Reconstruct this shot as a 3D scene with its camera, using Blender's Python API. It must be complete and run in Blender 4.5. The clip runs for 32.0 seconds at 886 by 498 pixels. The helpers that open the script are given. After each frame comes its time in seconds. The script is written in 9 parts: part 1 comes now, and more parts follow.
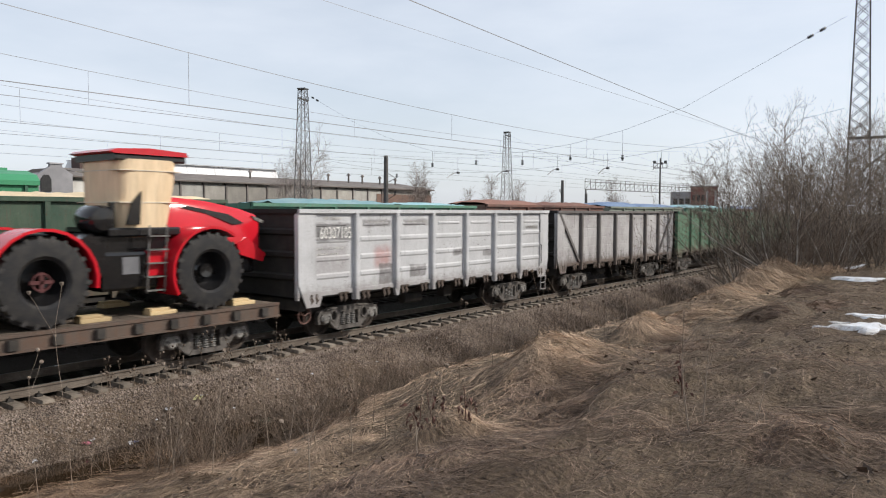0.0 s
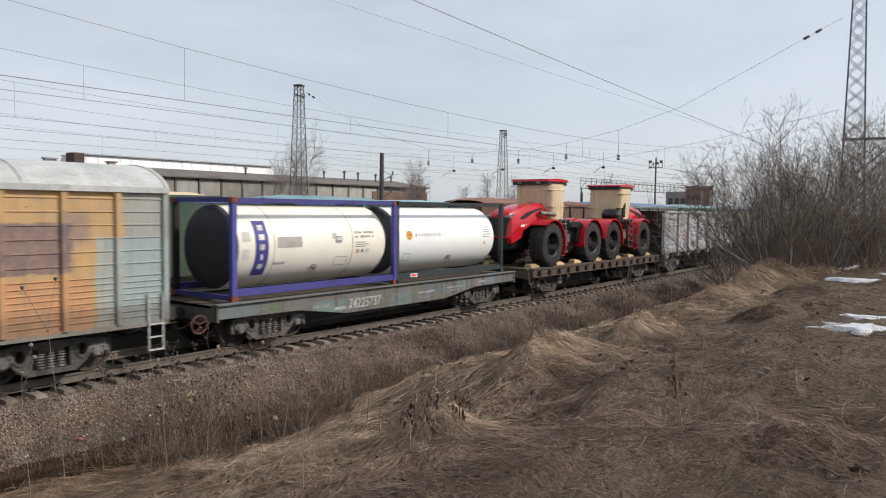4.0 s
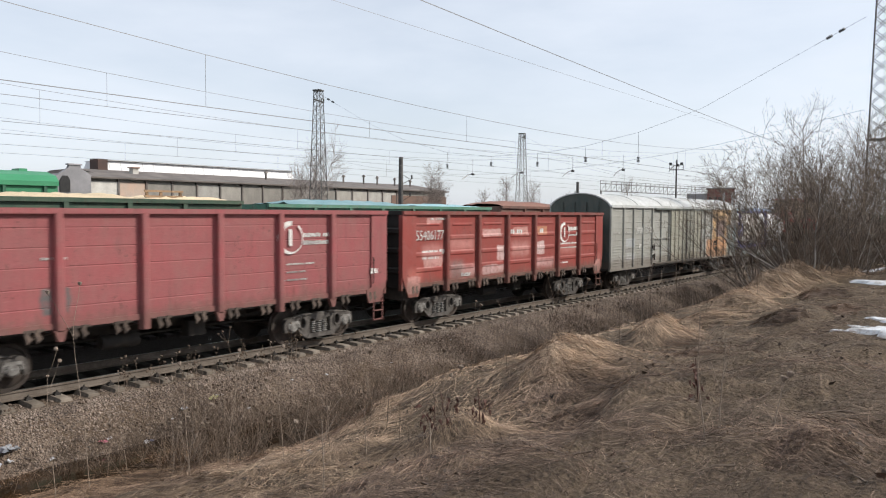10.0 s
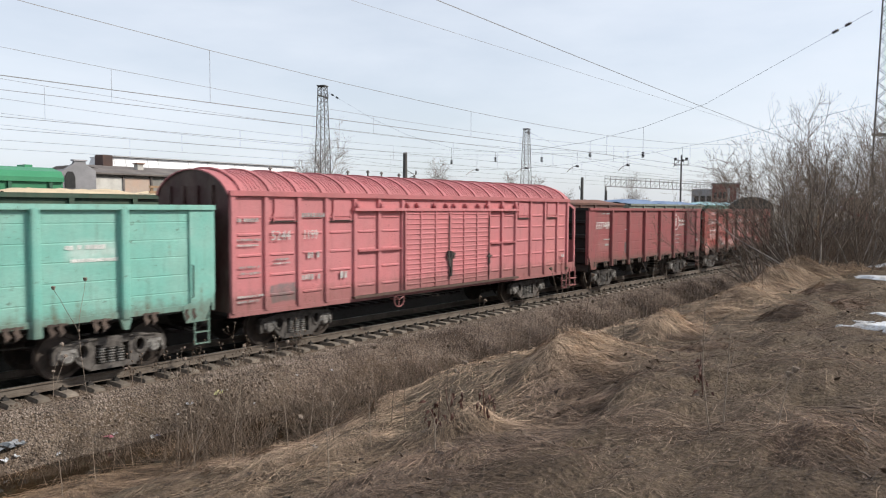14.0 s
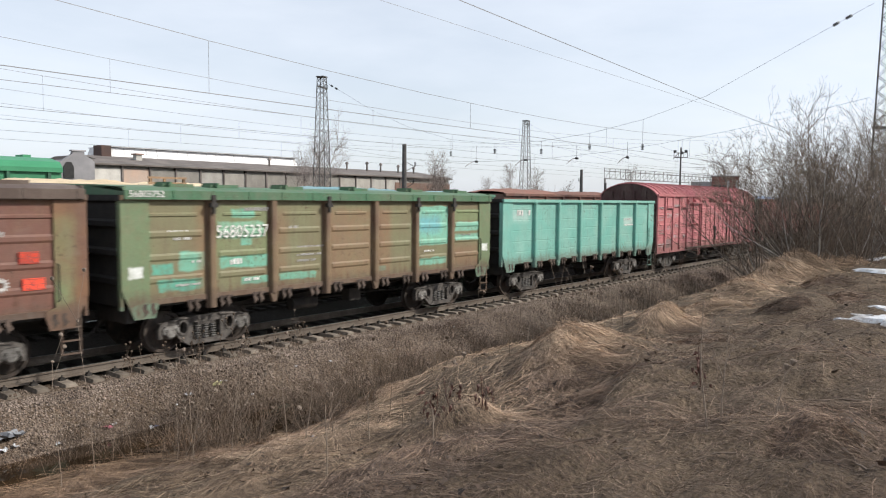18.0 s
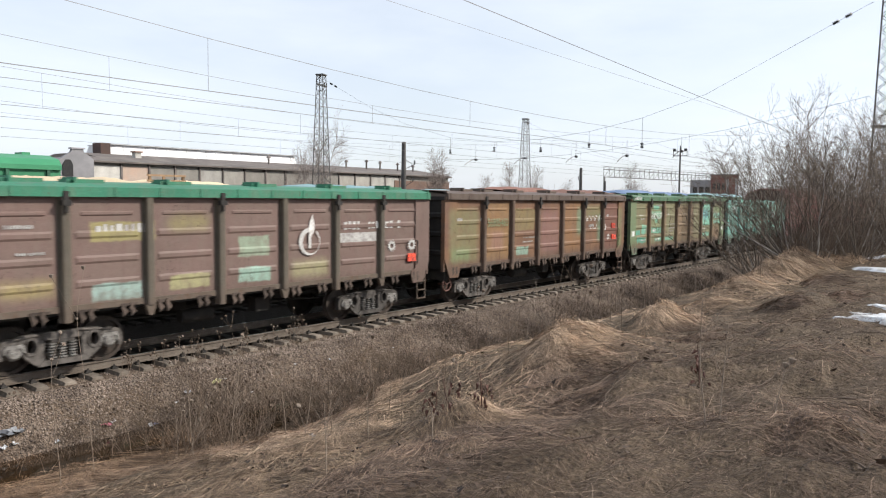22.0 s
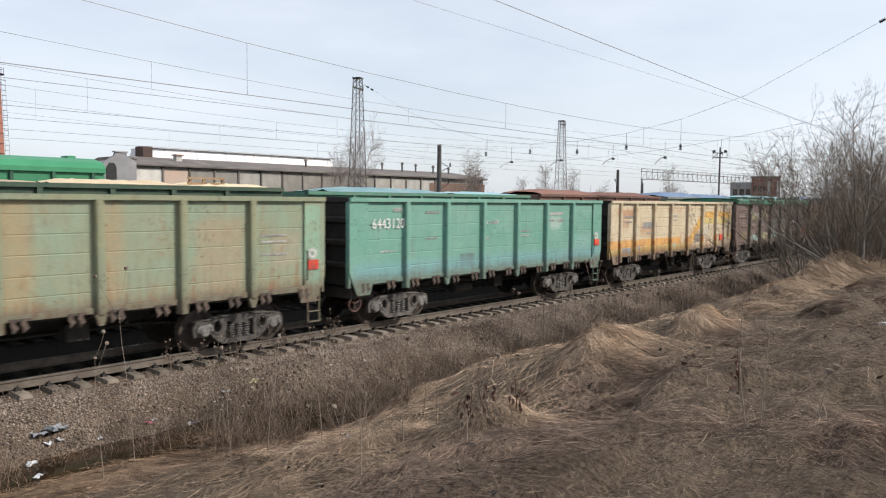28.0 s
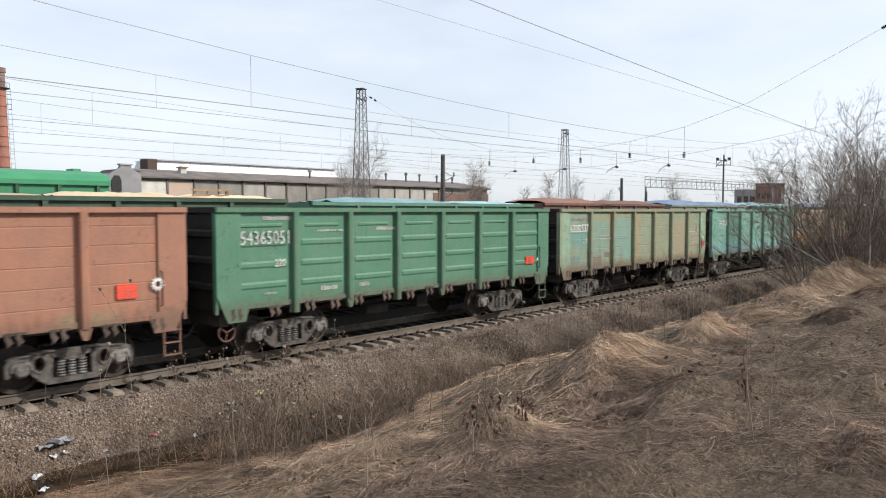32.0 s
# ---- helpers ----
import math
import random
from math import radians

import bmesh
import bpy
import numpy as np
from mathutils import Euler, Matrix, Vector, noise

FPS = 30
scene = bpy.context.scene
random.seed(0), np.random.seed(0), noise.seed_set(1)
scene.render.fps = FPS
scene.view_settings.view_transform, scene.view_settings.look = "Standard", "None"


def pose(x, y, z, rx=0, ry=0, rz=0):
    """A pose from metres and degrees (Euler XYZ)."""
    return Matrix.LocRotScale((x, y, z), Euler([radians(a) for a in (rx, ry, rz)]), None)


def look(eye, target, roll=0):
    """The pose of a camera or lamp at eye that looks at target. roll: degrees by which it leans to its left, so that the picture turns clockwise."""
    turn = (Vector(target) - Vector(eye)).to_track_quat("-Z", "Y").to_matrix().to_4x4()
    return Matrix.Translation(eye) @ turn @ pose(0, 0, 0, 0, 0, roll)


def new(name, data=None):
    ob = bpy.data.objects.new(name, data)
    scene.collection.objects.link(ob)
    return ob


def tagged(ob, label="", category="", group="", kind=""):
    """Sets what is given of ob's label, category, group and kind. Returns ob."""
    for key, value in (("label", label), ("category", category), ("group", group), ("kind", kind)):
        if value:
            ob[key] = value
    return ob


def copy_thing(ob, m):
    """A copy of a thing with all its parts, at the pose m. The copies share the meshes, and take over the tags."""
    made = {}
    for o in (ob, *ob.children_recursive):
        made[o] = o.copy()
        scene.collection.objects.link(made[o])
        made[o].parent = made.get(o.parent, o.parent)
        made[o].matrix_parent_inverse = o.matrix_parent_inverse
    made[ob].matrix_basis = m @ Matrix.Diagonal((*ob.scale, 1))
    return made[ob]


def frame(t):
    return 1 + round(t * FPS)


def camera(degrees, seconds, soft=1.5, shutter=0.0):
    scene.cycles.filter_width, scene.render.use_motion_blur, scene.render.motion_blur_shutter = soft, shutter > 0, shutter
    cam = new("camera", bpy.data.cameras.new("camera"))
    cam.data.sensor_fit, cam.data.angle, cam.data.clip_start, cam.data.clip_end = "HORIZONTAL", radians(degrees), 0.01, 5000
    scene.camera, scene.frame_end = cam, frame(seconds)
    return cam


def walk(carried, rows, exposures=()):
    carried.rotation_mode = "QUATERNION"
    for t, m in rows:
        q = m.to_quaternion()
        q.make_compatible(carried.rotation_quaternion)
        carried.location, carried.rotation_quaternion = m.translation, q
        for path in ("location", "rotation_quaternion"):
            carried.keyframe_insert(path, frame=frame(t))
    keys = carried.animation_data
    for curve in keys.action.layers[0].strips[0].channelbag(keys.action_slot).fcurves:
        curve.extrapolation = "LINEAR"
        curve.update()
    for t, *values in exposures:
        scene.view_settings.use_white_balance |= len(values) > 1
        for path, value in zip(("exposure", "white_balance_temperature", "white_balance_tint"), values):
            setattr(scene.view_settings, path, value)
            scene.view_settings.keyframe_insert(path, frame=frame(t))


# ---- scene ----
EYE = Vector((0.0, 0.0, 3.65))          # the rail tops lie at z = RAIL_Z
RAIL_Z = 0.15
TRACK_Y = 16.1                          # centre line of the near track


def aim(yaw, pitch, roll):
    a, b = radians(yaw), radians(pitch)
    return look(EYE, EYE + Vector((math.cos(a) * math.cos(b), math.sin(a) * math.cos(b), math.sin(b))), roll)


cam = camera(62.05, 32.0, soft=1.1, shutter=0.35)
walk(cam, [
    (0.0, aim(37.367, -2.923, 0.188)),
    (0.5, aim(37.278, -2.883, 0.293)),
    (1.0, aim(37.237, -2.797, 0.374)),
    (1.5, aim(37.265, -2.813, 0.407)),
    (2.0, aim(37.218, -2.887, 0.456)),
    (2.5, aim(37.157, -2.968, 0.521)),
    (3.0, aim(36.953, -3.133, 0.569)),
    (3.5, aim(36.928, -3.084, 0.608)),
    (5.5, aim(37.379, -3.263, 0.701)),
    (6.0, aim(37.450, -3.471, 0.723)),
    (6.5, aim(37.635, -3.542, 0.694)),
    (7.0, aim(37.623, -3.471, 0.722)),
    (7.5, aim(37.704, -3.313, 0.655)),
    (8.0, aim(37.854, -3.061, 0.459)),
    (8.5, aim(37.977, -3.002, 0.380)),
    (9.0, aim(38.184, -2.932, 0.279)),
    (9.5, aim(38.381, -2.867, 0.295)),
    (10.0, aim(38.500, -2.814, 0.342)),
    (10.5, aim(38.599, -2.759, 0.323)),
    (11.0, aim(38.660, -2.760, 0.300)),
    (11.5, aim(38.680, -2.788, 0.313)),
    (12.0, aim(38.764, -2.838, 0.280)),
    (12.5, aim(38.790, -2.889, 0.211)),
    (13.0, aim(38.838, -2.970, 0.219)),
    (13.5, aim(38.855, -3.072, 0.237)),
    (14.0, aim(38.834, -3.161, 0.280)),
    (14.5, aim(38.832, -3.247, 0.298)),
    (16.5, aim(38.760, -3.687, 0.468)),
    (17.0, aim(38.752, -3.743, 0.517)),
    (17.5, aim(38.729, -3.812, 0.511)),
    (18.0, aim(38.752, -3.802, 0.483)),
    (18.5, aim(38.791, -3.868, 0.512)),
    (19.0, aim(38.776, -3.940, 0.506)),
    (19.5, aim(38.725, -3.959, 0.518)),
    (20.0, aim(38.656, -3.950, 0.543)),
    (20.5, aim(38.694, -3.934, 0.575)),
    (21.0, aim(38.639, -3.912, 0.497)),
    (21.5, aim(38.669, -3.908, 0.511)),
    (22.0, aim(38.699, -3.948, 0.553)),
    (22.5, aim(38.674, -3.935, 0.472)),
    (23.0, aim(38.668, -3.884, 0.490)),
    (23.5, aim(38.635, -3.674, 0.439)),
    (24.0, aim(38.881, -3.353, 0.398)),
    (24.5, aim(39.204, -3.110, 0.267)),
    (25.0, aim(39.475, -3.022, 0.187)),
    (25.5, aim(39.623, -3.027, 0.156)),
    (27.5, aim(40.817, -3.274, 0.449)),
    (28.0, aim(41.446, -3.787, 0.562)),
    (28.5, aim(41.841, -4.158, 0.604)),
    (29.0, aim(42.017, -3.958, 0.540)),
    (29.5, aim(42.199, -3.696, 0.524)),
    (30.0, aim(42.316, -3.451, 0.374)),
    (30.5, aim(42.286, -3.269, 0.202)),
    (31.0, aim(42.097, -3.175, 0.160)),
    (31.5, aim(41.958, -3.106, 0.107)),
    (32.0, aim(41.782, -3.037, 0.081)),
], exposures=[(0.0, -0.26), (1.0, -0.19), (2.0, -0.14), (2.5, -0.31), (3.0, -0.52), (3.5, -0.5), (5.5, -0.37), (6.0, -0.35), (9.0, -0.20), (13.0, -0.22), (17.0, -0.19), (19.0, -0.09), (23.0, -0.04), (25.0, -0.22), (28.0, -0.18), (30.0, -0.08), (32.0, -0.08)])

# ---- light ----
SUN_AZ, SUN_EL = -52.0, 36.0            # direction to the sun: degrees from +x towards +y, and above the horizon
world = bpy.data.worlds.new("sky")
scene.world = world
world.use_nodes = True
wn, wl = world.node_tree.nodes, world.node_tree.links
sky = wn.new("ShaderNodeTexSky")
sky.sky_type, sky.sun_disc = "NISHITA", False
sky.sun_elevation, sky.sun_rotation = radians(SUN_EL), radians(90 - SUN_AZ)
sky.air_density, sky.dust_density, sky.ozone_density = 1.0, 1.6, 1.2
# thin veils of high cloud over the blue
wtc, wmap, wno, wramp, wmix = (wn.new("ShaderNode" + k) for k in ("TexCoord", "Mapping", "TexNoise", "ValToRGB", "MixRGB"))
wmap.inputs["Scale"].default_value = (1.2, 1.2, 4.5)
wno.inputs["Scale"].default_value, wno.inputs["Detail"].default_value, wno.inputs["Roughness"].default_value = 1.6, 7.0, 0.55
wramp.color_ramp.elements[0].position, wramp.color_ramp.elements[0].color = 0.34, (0.56, 0.56, 0.56, 1)
wramp.color_ramp.elements[1].position, wramp.color_ramp.elements[1].color = 0.70, (0.84, 0.84, 0.84, 1)
wmix.inputs[2].default_value = (7.3, 7.75, 8.5, 1)
wl.new(wtc.outputs["Generated"], wmap.inputs[0]), wl.new(wmap.outputs[0], wno.inputs["Vector"]), wl.new(wno.outputs[0], wramp.inputs[0])
wl.new(wramp.outputs[0], wmix.inputs[0]), wl.new(sky.outputs[0], wmix.inputs[1])
wbg = wn["Background"]
wl.new(wmix.outputs[0], wbg.inputs[0])
wbg.inputs[1].default_value = 0.15
sun = new("sun", bpy.data.lights.new("sun", "SUN"))
sun.data.energy, sun.data.angle, sun.data.color = 4.9, radians(0.7), (1.0, 0.94, 0.85)
sa, se = radians(SUN_AZ), radians(SUN_EL)
sun.matrix_world = look(Vector((0, 0, 60)), Vector((0, 0, 60)) - Vector((math.cos(sa) * math.cos(se), math.sin(sa) * math.cos(se), math.sin(se))))

# ---- materials ----
class Nodes:
    """A short way to wire a node material."""
    def __init__(self, name):
        self.m = bpy.data.materials.new(name)
        self.m.use_nodes = True
        self.t = self.m.node_tree
        self.bsdf = self.t.nodes["Principled BSDF"]
        self.tc = self.t.nodes.new("ShaderNodeTexCoord").outputs["Object"]

    def put(self, node, key, val):
        if isinstance(val, bpy.types.NodeSocket):
            self.t.links.new(val, node.inputs[key])
        else:
            if isinstance(val, (tuple, list)) and len(val) == 3 and node.inputs[key].type == "RGBA":
                val = (*val, 1)
            node.inputs[key].default_value = val

    def noise(self, scale, detail=4, rough=0.6, stretch=None, vec=None, dist=0.0):
        v = vec or self.tc
        if stretch:
            mp = self.t.nodes.new("ShaderNodeMapping")
            self.put(mp, 0, v)
            self.put(mp, "Scale", stretch)
            v = mp.outputs[0]
        n = self.t.nodes.new("ShaderNodeTexNoise")
        self.put(n, "Vector", v), self.put(n, "Scale", scale), self.put(n, "Detail", detail), self.put(n, "Roughness", rough), self.put(n, "Distortion", dist)
        return n.outputs[0]

    def ramp(self, fac, a, b, lo=0.0, hi=1.0):
        n = self.t.nodes.new("ShaderNodeMapRange")
        n.interpolation_type = "SMOOTHSTEP"
        for k, v in enumerate((fac, a, b, lo, hi)):
            self.put(n, k, v)
        return n.outputs[0]

    def math(self, op, a, b=0.0, clamp=False):
        n = self.t.nodes.new("ShaderNodeMath")
        n.operation, n.use_clamp = op, clamp
        self.put(n, 0, a), self.put(n, 1, b)
        return n.outputs[0]

    def mix(self, fac, a, b, mode="MIX"):
        n = self.t.nodes.new("ShaderNodeMixRGB")
        n.blend_type = mode
        self.put(n, 0, fac), self.put(n, 1, a), self.put(n, 2, b)
        return n.outputs[0]

    def rand(self, island=False):
        if island:
            return self.t.nodes.new("ShaderNodeNewGeometry").outputs["Random Per Island"]
        return self.t.nodes.new("ShaderNodeObjectInfo").outputs["Random"]

    def xyz(self, vec=None):
        n = self.t.nodes.new("ShaderNodeSeparateXYZ")
        self.put(n, 0, vec or self.tc)
        return n.outputs

    def bump(self, height, strength=0.4, distance=0.02):
        n = self.t.nodes.new("ShaderNodeBump")
        self.put(n, "Strength", strength), self.put(n, "Distance", distance), self.put(n, "Height", height)
        self.put(self.bsdf, "Normal", n.outputs[0])

    def done(self, col, rough=0.8, metal=0.0, spec=0.4):
        self.put(self.bsdf, "Base Color", col), self.put(self.bsdf, "Roughness", rough), self.put(self.bsdf, "Metallic", metal)
        self.put(self.bsdf, "Specular IOR Level", spec)
        return self.m


def surf(name, c1, c2, scale=3.0, rough=0.8, bump=0.3, dist=0.01, metal=0.0, fine=40.0, spread=0.25, stretch=None, island=False, spec=0.4):
    """Two tones in large stains, a fine grain over them, a little difference from piece to piece."""
    n = Nodes(name)
    big = n.ramp(n.noise(scale, 5, 0.6, stretch), 0.35, 0.68)
    col = n.mix(big, c1, c2)
    fineno = n.noise(fine, 3, 0.6, stretch)
    col = n.mix(1.0, col, n.ramp(fineno, 0.2, 0.8, 1 - spread, 1 + spread * 0.6), "MULTIPLY")
    col = n.mix(1.0, col, n.ramp(n.rand(island), 0, 1, 1 - spread, 1 + spread), "MULTIPLY")
    if bump:
        n.bump(n.math("ADD", fineno, big), bump, dist)
    return n.done(col, n.ramp(fineno, 0.2, 0.8, rough - 0.1, min(1, rough + 0.1)), metal, spec)


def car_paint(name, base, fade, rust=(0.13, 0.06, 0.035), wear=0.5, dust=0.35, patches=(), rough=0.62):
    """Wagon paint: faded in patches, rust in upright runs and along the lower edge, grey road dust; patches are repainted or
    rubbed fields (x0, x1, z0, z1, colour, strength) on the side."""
    n = Nodes(name)
    x, y, z = n.xyz()
    off = n.t.nodes.new("ShaderNodeVectorMath")
    off.operation = "ADD"
    n.put(off, 0, n.tc)
    sc = n.t.nodes.new("ShaderNodeVectorMath")
    sc.operation = "SCALE"
    n.put(sc, 0, (seed_of(name), 3.7, 9.1)), n.put(sc, "Scale", 1.0)
    n.put(off, 1, sc.outputs[0])
    v = off.outputs[0]
    big = n.ramp(n.noise(0.9, 4, 0.6, None, v), 0.3, 0.7)
    col = n.mix(big, base, fade)
    edge = n.noise(2.6, 5, 0.7, None, v)
    for x0, x1, z0, z1, c, amount, *lean in patches:
        fx = n.math("ADD", x, n.ramp(edge, 0, 1, -0.09, 0.09))
        fz = n.math("ADD", z, n.ramp(edge, 0, 1, 0.07, -0.07))
        if lean:
            fz = n.math("SUBTRACT", fz, n.math("MULTIPLY", x, lean[0]))
        e = 0.03 if amount >= 0.7 else 0.16
        m = n.math("MULTIPLY", n.ramp(fx, x0 - e, x0 + e), n.ramp(fx, x1 + e, x1 - e))
        m = n.math("MULTIPLY", m, n.math("MULTIPLY", n.ramp(fz, z0 - e, z0 + e), n.ramp(fz, z1 + e, z1 - e)))
        m = n.math("MULTIPLY", m, n.ramp(n.noise(5.0, 5, 0.7, None, v), 0.25, 0.6, amount * 0.5, amount))
        col = n.mix(m, col, c)
    streak = n.noise(1.0, 6, 0.65, (5.5, 5.5, 0.55), v)
    spot = n.noise(7.0, 5, 0.7, None, v)
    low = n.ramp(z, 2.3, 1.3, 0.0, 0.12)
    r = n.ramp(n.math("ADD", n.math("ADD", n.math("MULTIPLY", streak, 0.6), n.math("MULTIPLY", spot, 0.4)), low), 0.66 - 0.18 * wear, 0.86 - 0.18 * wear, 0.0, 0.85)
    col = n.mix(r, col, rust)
    # thin upright runs, pale rubbed sheets, and chips down to the primer
    run = n.noise(1.0, 5, 0.7, (13.0, 13.0, 0.7), v)
    col = n.mix(n.ramp(run, 0.54, 0.72, 0.0, 0.25 + 0.35 * wear), col, tuple(0.55 * k + 0.02 for k in rust))
    col = n.mix(n.ramp(n.noise(1.3, 6, 0.75, (0.8, 0.8, 1.7), v, 0.8), 0.56, 0.74, 0.0, 0.34), col, tuple(min(0.9, 0.06 + k * 1.1) for k in fade))
    chip = n.noise(15.0, 5, 0.75, (1.0, 1.0, 0.7), v)
    worn = n.ramp(n.noise(1.1, 4, 0.65, (1.0, 1.0, 1.4), v), 0.46, 0.66)
    chipped = n.ramp(n.math("ADD", chip, n.math("MULTIPLY", worn, 0.05)), 0.64 - 0.03 * wear, 0.675, 0.0, 0.8)
    col = n.mix(n.math("MULTIPLY", chipped, n.ramp(worn, 0.0, 0.6, 0.12, 1.0)), col, tuple(0.5 * k for k in rust))
    # short scratches along the wagon, and thin dark tear marks
    scratch = n.noise(9.0, 4, 0.7, (0.35, 1.0, 4.0), v, 0.4)
    col = n.mix(n.ramp(scratch, 0.64, 0.69, 0.0, 0.4), col, tuple(min(0.85, 0.06 + 1.25 * k) for k in fade))
    tear = n.noise(1.0, 4, 0.75, (30.0, 30.0, 1.6), v)
    col = n.mix(n.ramp(tear, 0.6, 0.68, 0.0, 0.22 + 0.3 * wear), col, tuple(0.45 * k for k in rust))
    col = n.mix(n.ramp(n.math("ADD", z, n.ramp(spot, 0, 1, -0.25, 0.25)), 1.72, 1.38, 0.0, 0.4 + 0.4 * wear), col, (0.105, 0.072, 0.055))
    d = n.ramp(n.noise(2.2, 6, 0.7, (1.6, 1.6, 0.7), v), 0.35, 0.75, 0.0, dust)
    col = n.mix(d, col, (0.19, 0.16, 0.13))
    fineno = n.noise(38, 3, 0.6)
    col = n.mix(1.0, col, n.ramp(fineno, 0.2, 0.8, 0.86, 1.1), "MULTIPLY")
    # dents of the sheet
    n.bump(n.math("ADD", n.noise(1.7, 3, 0.5, None, v), n.math("MULTIPLY", spot, 0.25)), 0.35, 0.05)
    return n.done(col, n.ramp(r, 0, 1, rough, 0.9), 0.0, 0.35)


def seed_of(name):
    return (sum(ord(c) * (i + 3) for i, c in enumerate(name)) % 97) * 1.37


def plain(name, c, rough=0.6, metal=0.0, spread=0.15, scale=4.0):
    c2 = tuple(k * (1 - spread) for k in c)
    return surf(name, c, c2, scale, rough, 0.15, 0.004, metal, 30.0, spread * 0.6)


CACHE = {}


def surf_cache(name, c):
    if name not in CACHE:
        CACHE[name] = surf(name, c, tuple(k * 0.8 for k in c), 4, 0.6, 0.0)
    return CACHE[name]


STEEL_DARK = surf("dark_dusty_steel", (0.03, 0.027, 0.025), (0.05, 0.042, 0.035), 4, 0.75, 0.4, 0.01)
WHEEL_PAINT = surf("brake_wheel_paint", (0.18, 0.095, 0.075), (0.1, 0.055, 0.045), 7, 0.7, 0.3, 0.005)
BOGIE = surf("bogie_steel", (0.115, 0.103, 0.093), (0.045, 0.039, 0.035), 7, 0.7, 0.4, 0.008)
BOGIE_WORN = surf("greased_steel", (0.25, 0.24, 0.225), (0.09, 0.08, 0.072), 9, 0.55, 0.4, 0.005, 0.2)
WHEEL = surf("wheel_steel", (0.05, 0.041, 0.035), (0.085, 0.066, 0.055), 6, 0.6, 0.3, 0.004, 0.3)
# yard rails and sleepers: the shade behind the train is put into their colour
YARD_SHADE = surf("shaded_yard_track", (0.045, 0.036, 0.03), (0.03, 0.026, 0.023), 3, 0.85, 0.3, 0.003)
RAIL = surf("rail_steel", (0.14, 0.112, 0.09), (0.2, 0.168, 0.138), 3, 0.65, 0.3, 0.003, 0.15)
RAIL_TOP = surf("polished_rail", (0.42, 0.42, 0.43), (0.32, 0.31, 0.3), 2, 0.28, 0.1, 0.001, 0.9)


def sleeper_material():
    """Weathered concrete, with the shade under the train painted in past the near rail."""
    n = Nodes("concrete_sleeper")
    grain = n.noise(5, 5, 0.65)
    col = n.mix(n.ramp(grain, 0.35, 0.68), (0.255, 0.215, 0.175), (0.15, 0.125, 0.1))
    col = n.mix(1.0, col, n.ramp(n.rand(), 0, 1, 0.7, 1.15), "MULTIPLY")
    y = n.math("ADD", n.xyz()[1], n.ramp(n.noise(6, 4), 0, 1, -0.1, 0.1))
    under_shade = n.ramp(y, -0.82, -0.68)
    col = n.mix(n.math("MULTIPLY", under_shade, 0.92), col, (0.026, 0.023, 0.02))
    n.bump(grain, 0.5, 0.01)
    return n.done(col, 0.9)


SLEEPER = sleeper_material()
CONCRETE = surf("concrete", (0.32, 0.31, 0.29), (0.22, 0.21, 0.2), 0.6, 0.9, 0.4, 0.01)
LATTICE = surf("galvanised_lattice", (0.16, 0.155, 0.15), (0.1, 0.095, 0.09), 2, 0.6, 0.2, 0.004, 0.5)
WIRE = plain("wire_metal", (0.19, 0.19, 0.195), 0.5, 0.5)
BLACK = surf("black_paint", (0.014, 0.014, 0.015), (0.028, 0.027, 0.026), 6, 0.42, 0.2, 0.003)
WHITE_MARK = surf("chalky_white_marking", (0.72, 0.71, 0.68), (0.5, 0.48, 0.46), 9, 0.8, 0.0)
PALE_MARK = surf("worn_grey_marking", (0.45, 0.44, 0.42), (0.27, 0.25, 0.24), 7, 0.85, 0.0)
DARK_MARK = surf("dark_marking", (0.07, 0.065, 0.065), (0.12, 0.11, 0.1), 7, 0.8, 0.0)
RED_MARK = surf("red_marking", (0.82, 0.085, 0.04), (0.7, 0.065, 0.035), 9, 0.6, 0.0)
LATCH = surf("rusty_latch_steel", (0.11, 0.08, 0.064), (0.05, 0.038, 0.032), 6, 0.8, 0.3, 0.005)
# gondola end walls: their shade is put into this near-black colour
DARK_END = surf("dark_end_shade", (0.019, 0.017, 0.016), (0.032, 0.027, 0.024), 2, 0.9, 0.4, 0.02)
DARK_CONCRETE = surf("sooty_concrete", (0.10, 0.095, 0.09), (0.065, 0.06, 0.058), 1.0, 0.9, 0.3, 0.01)

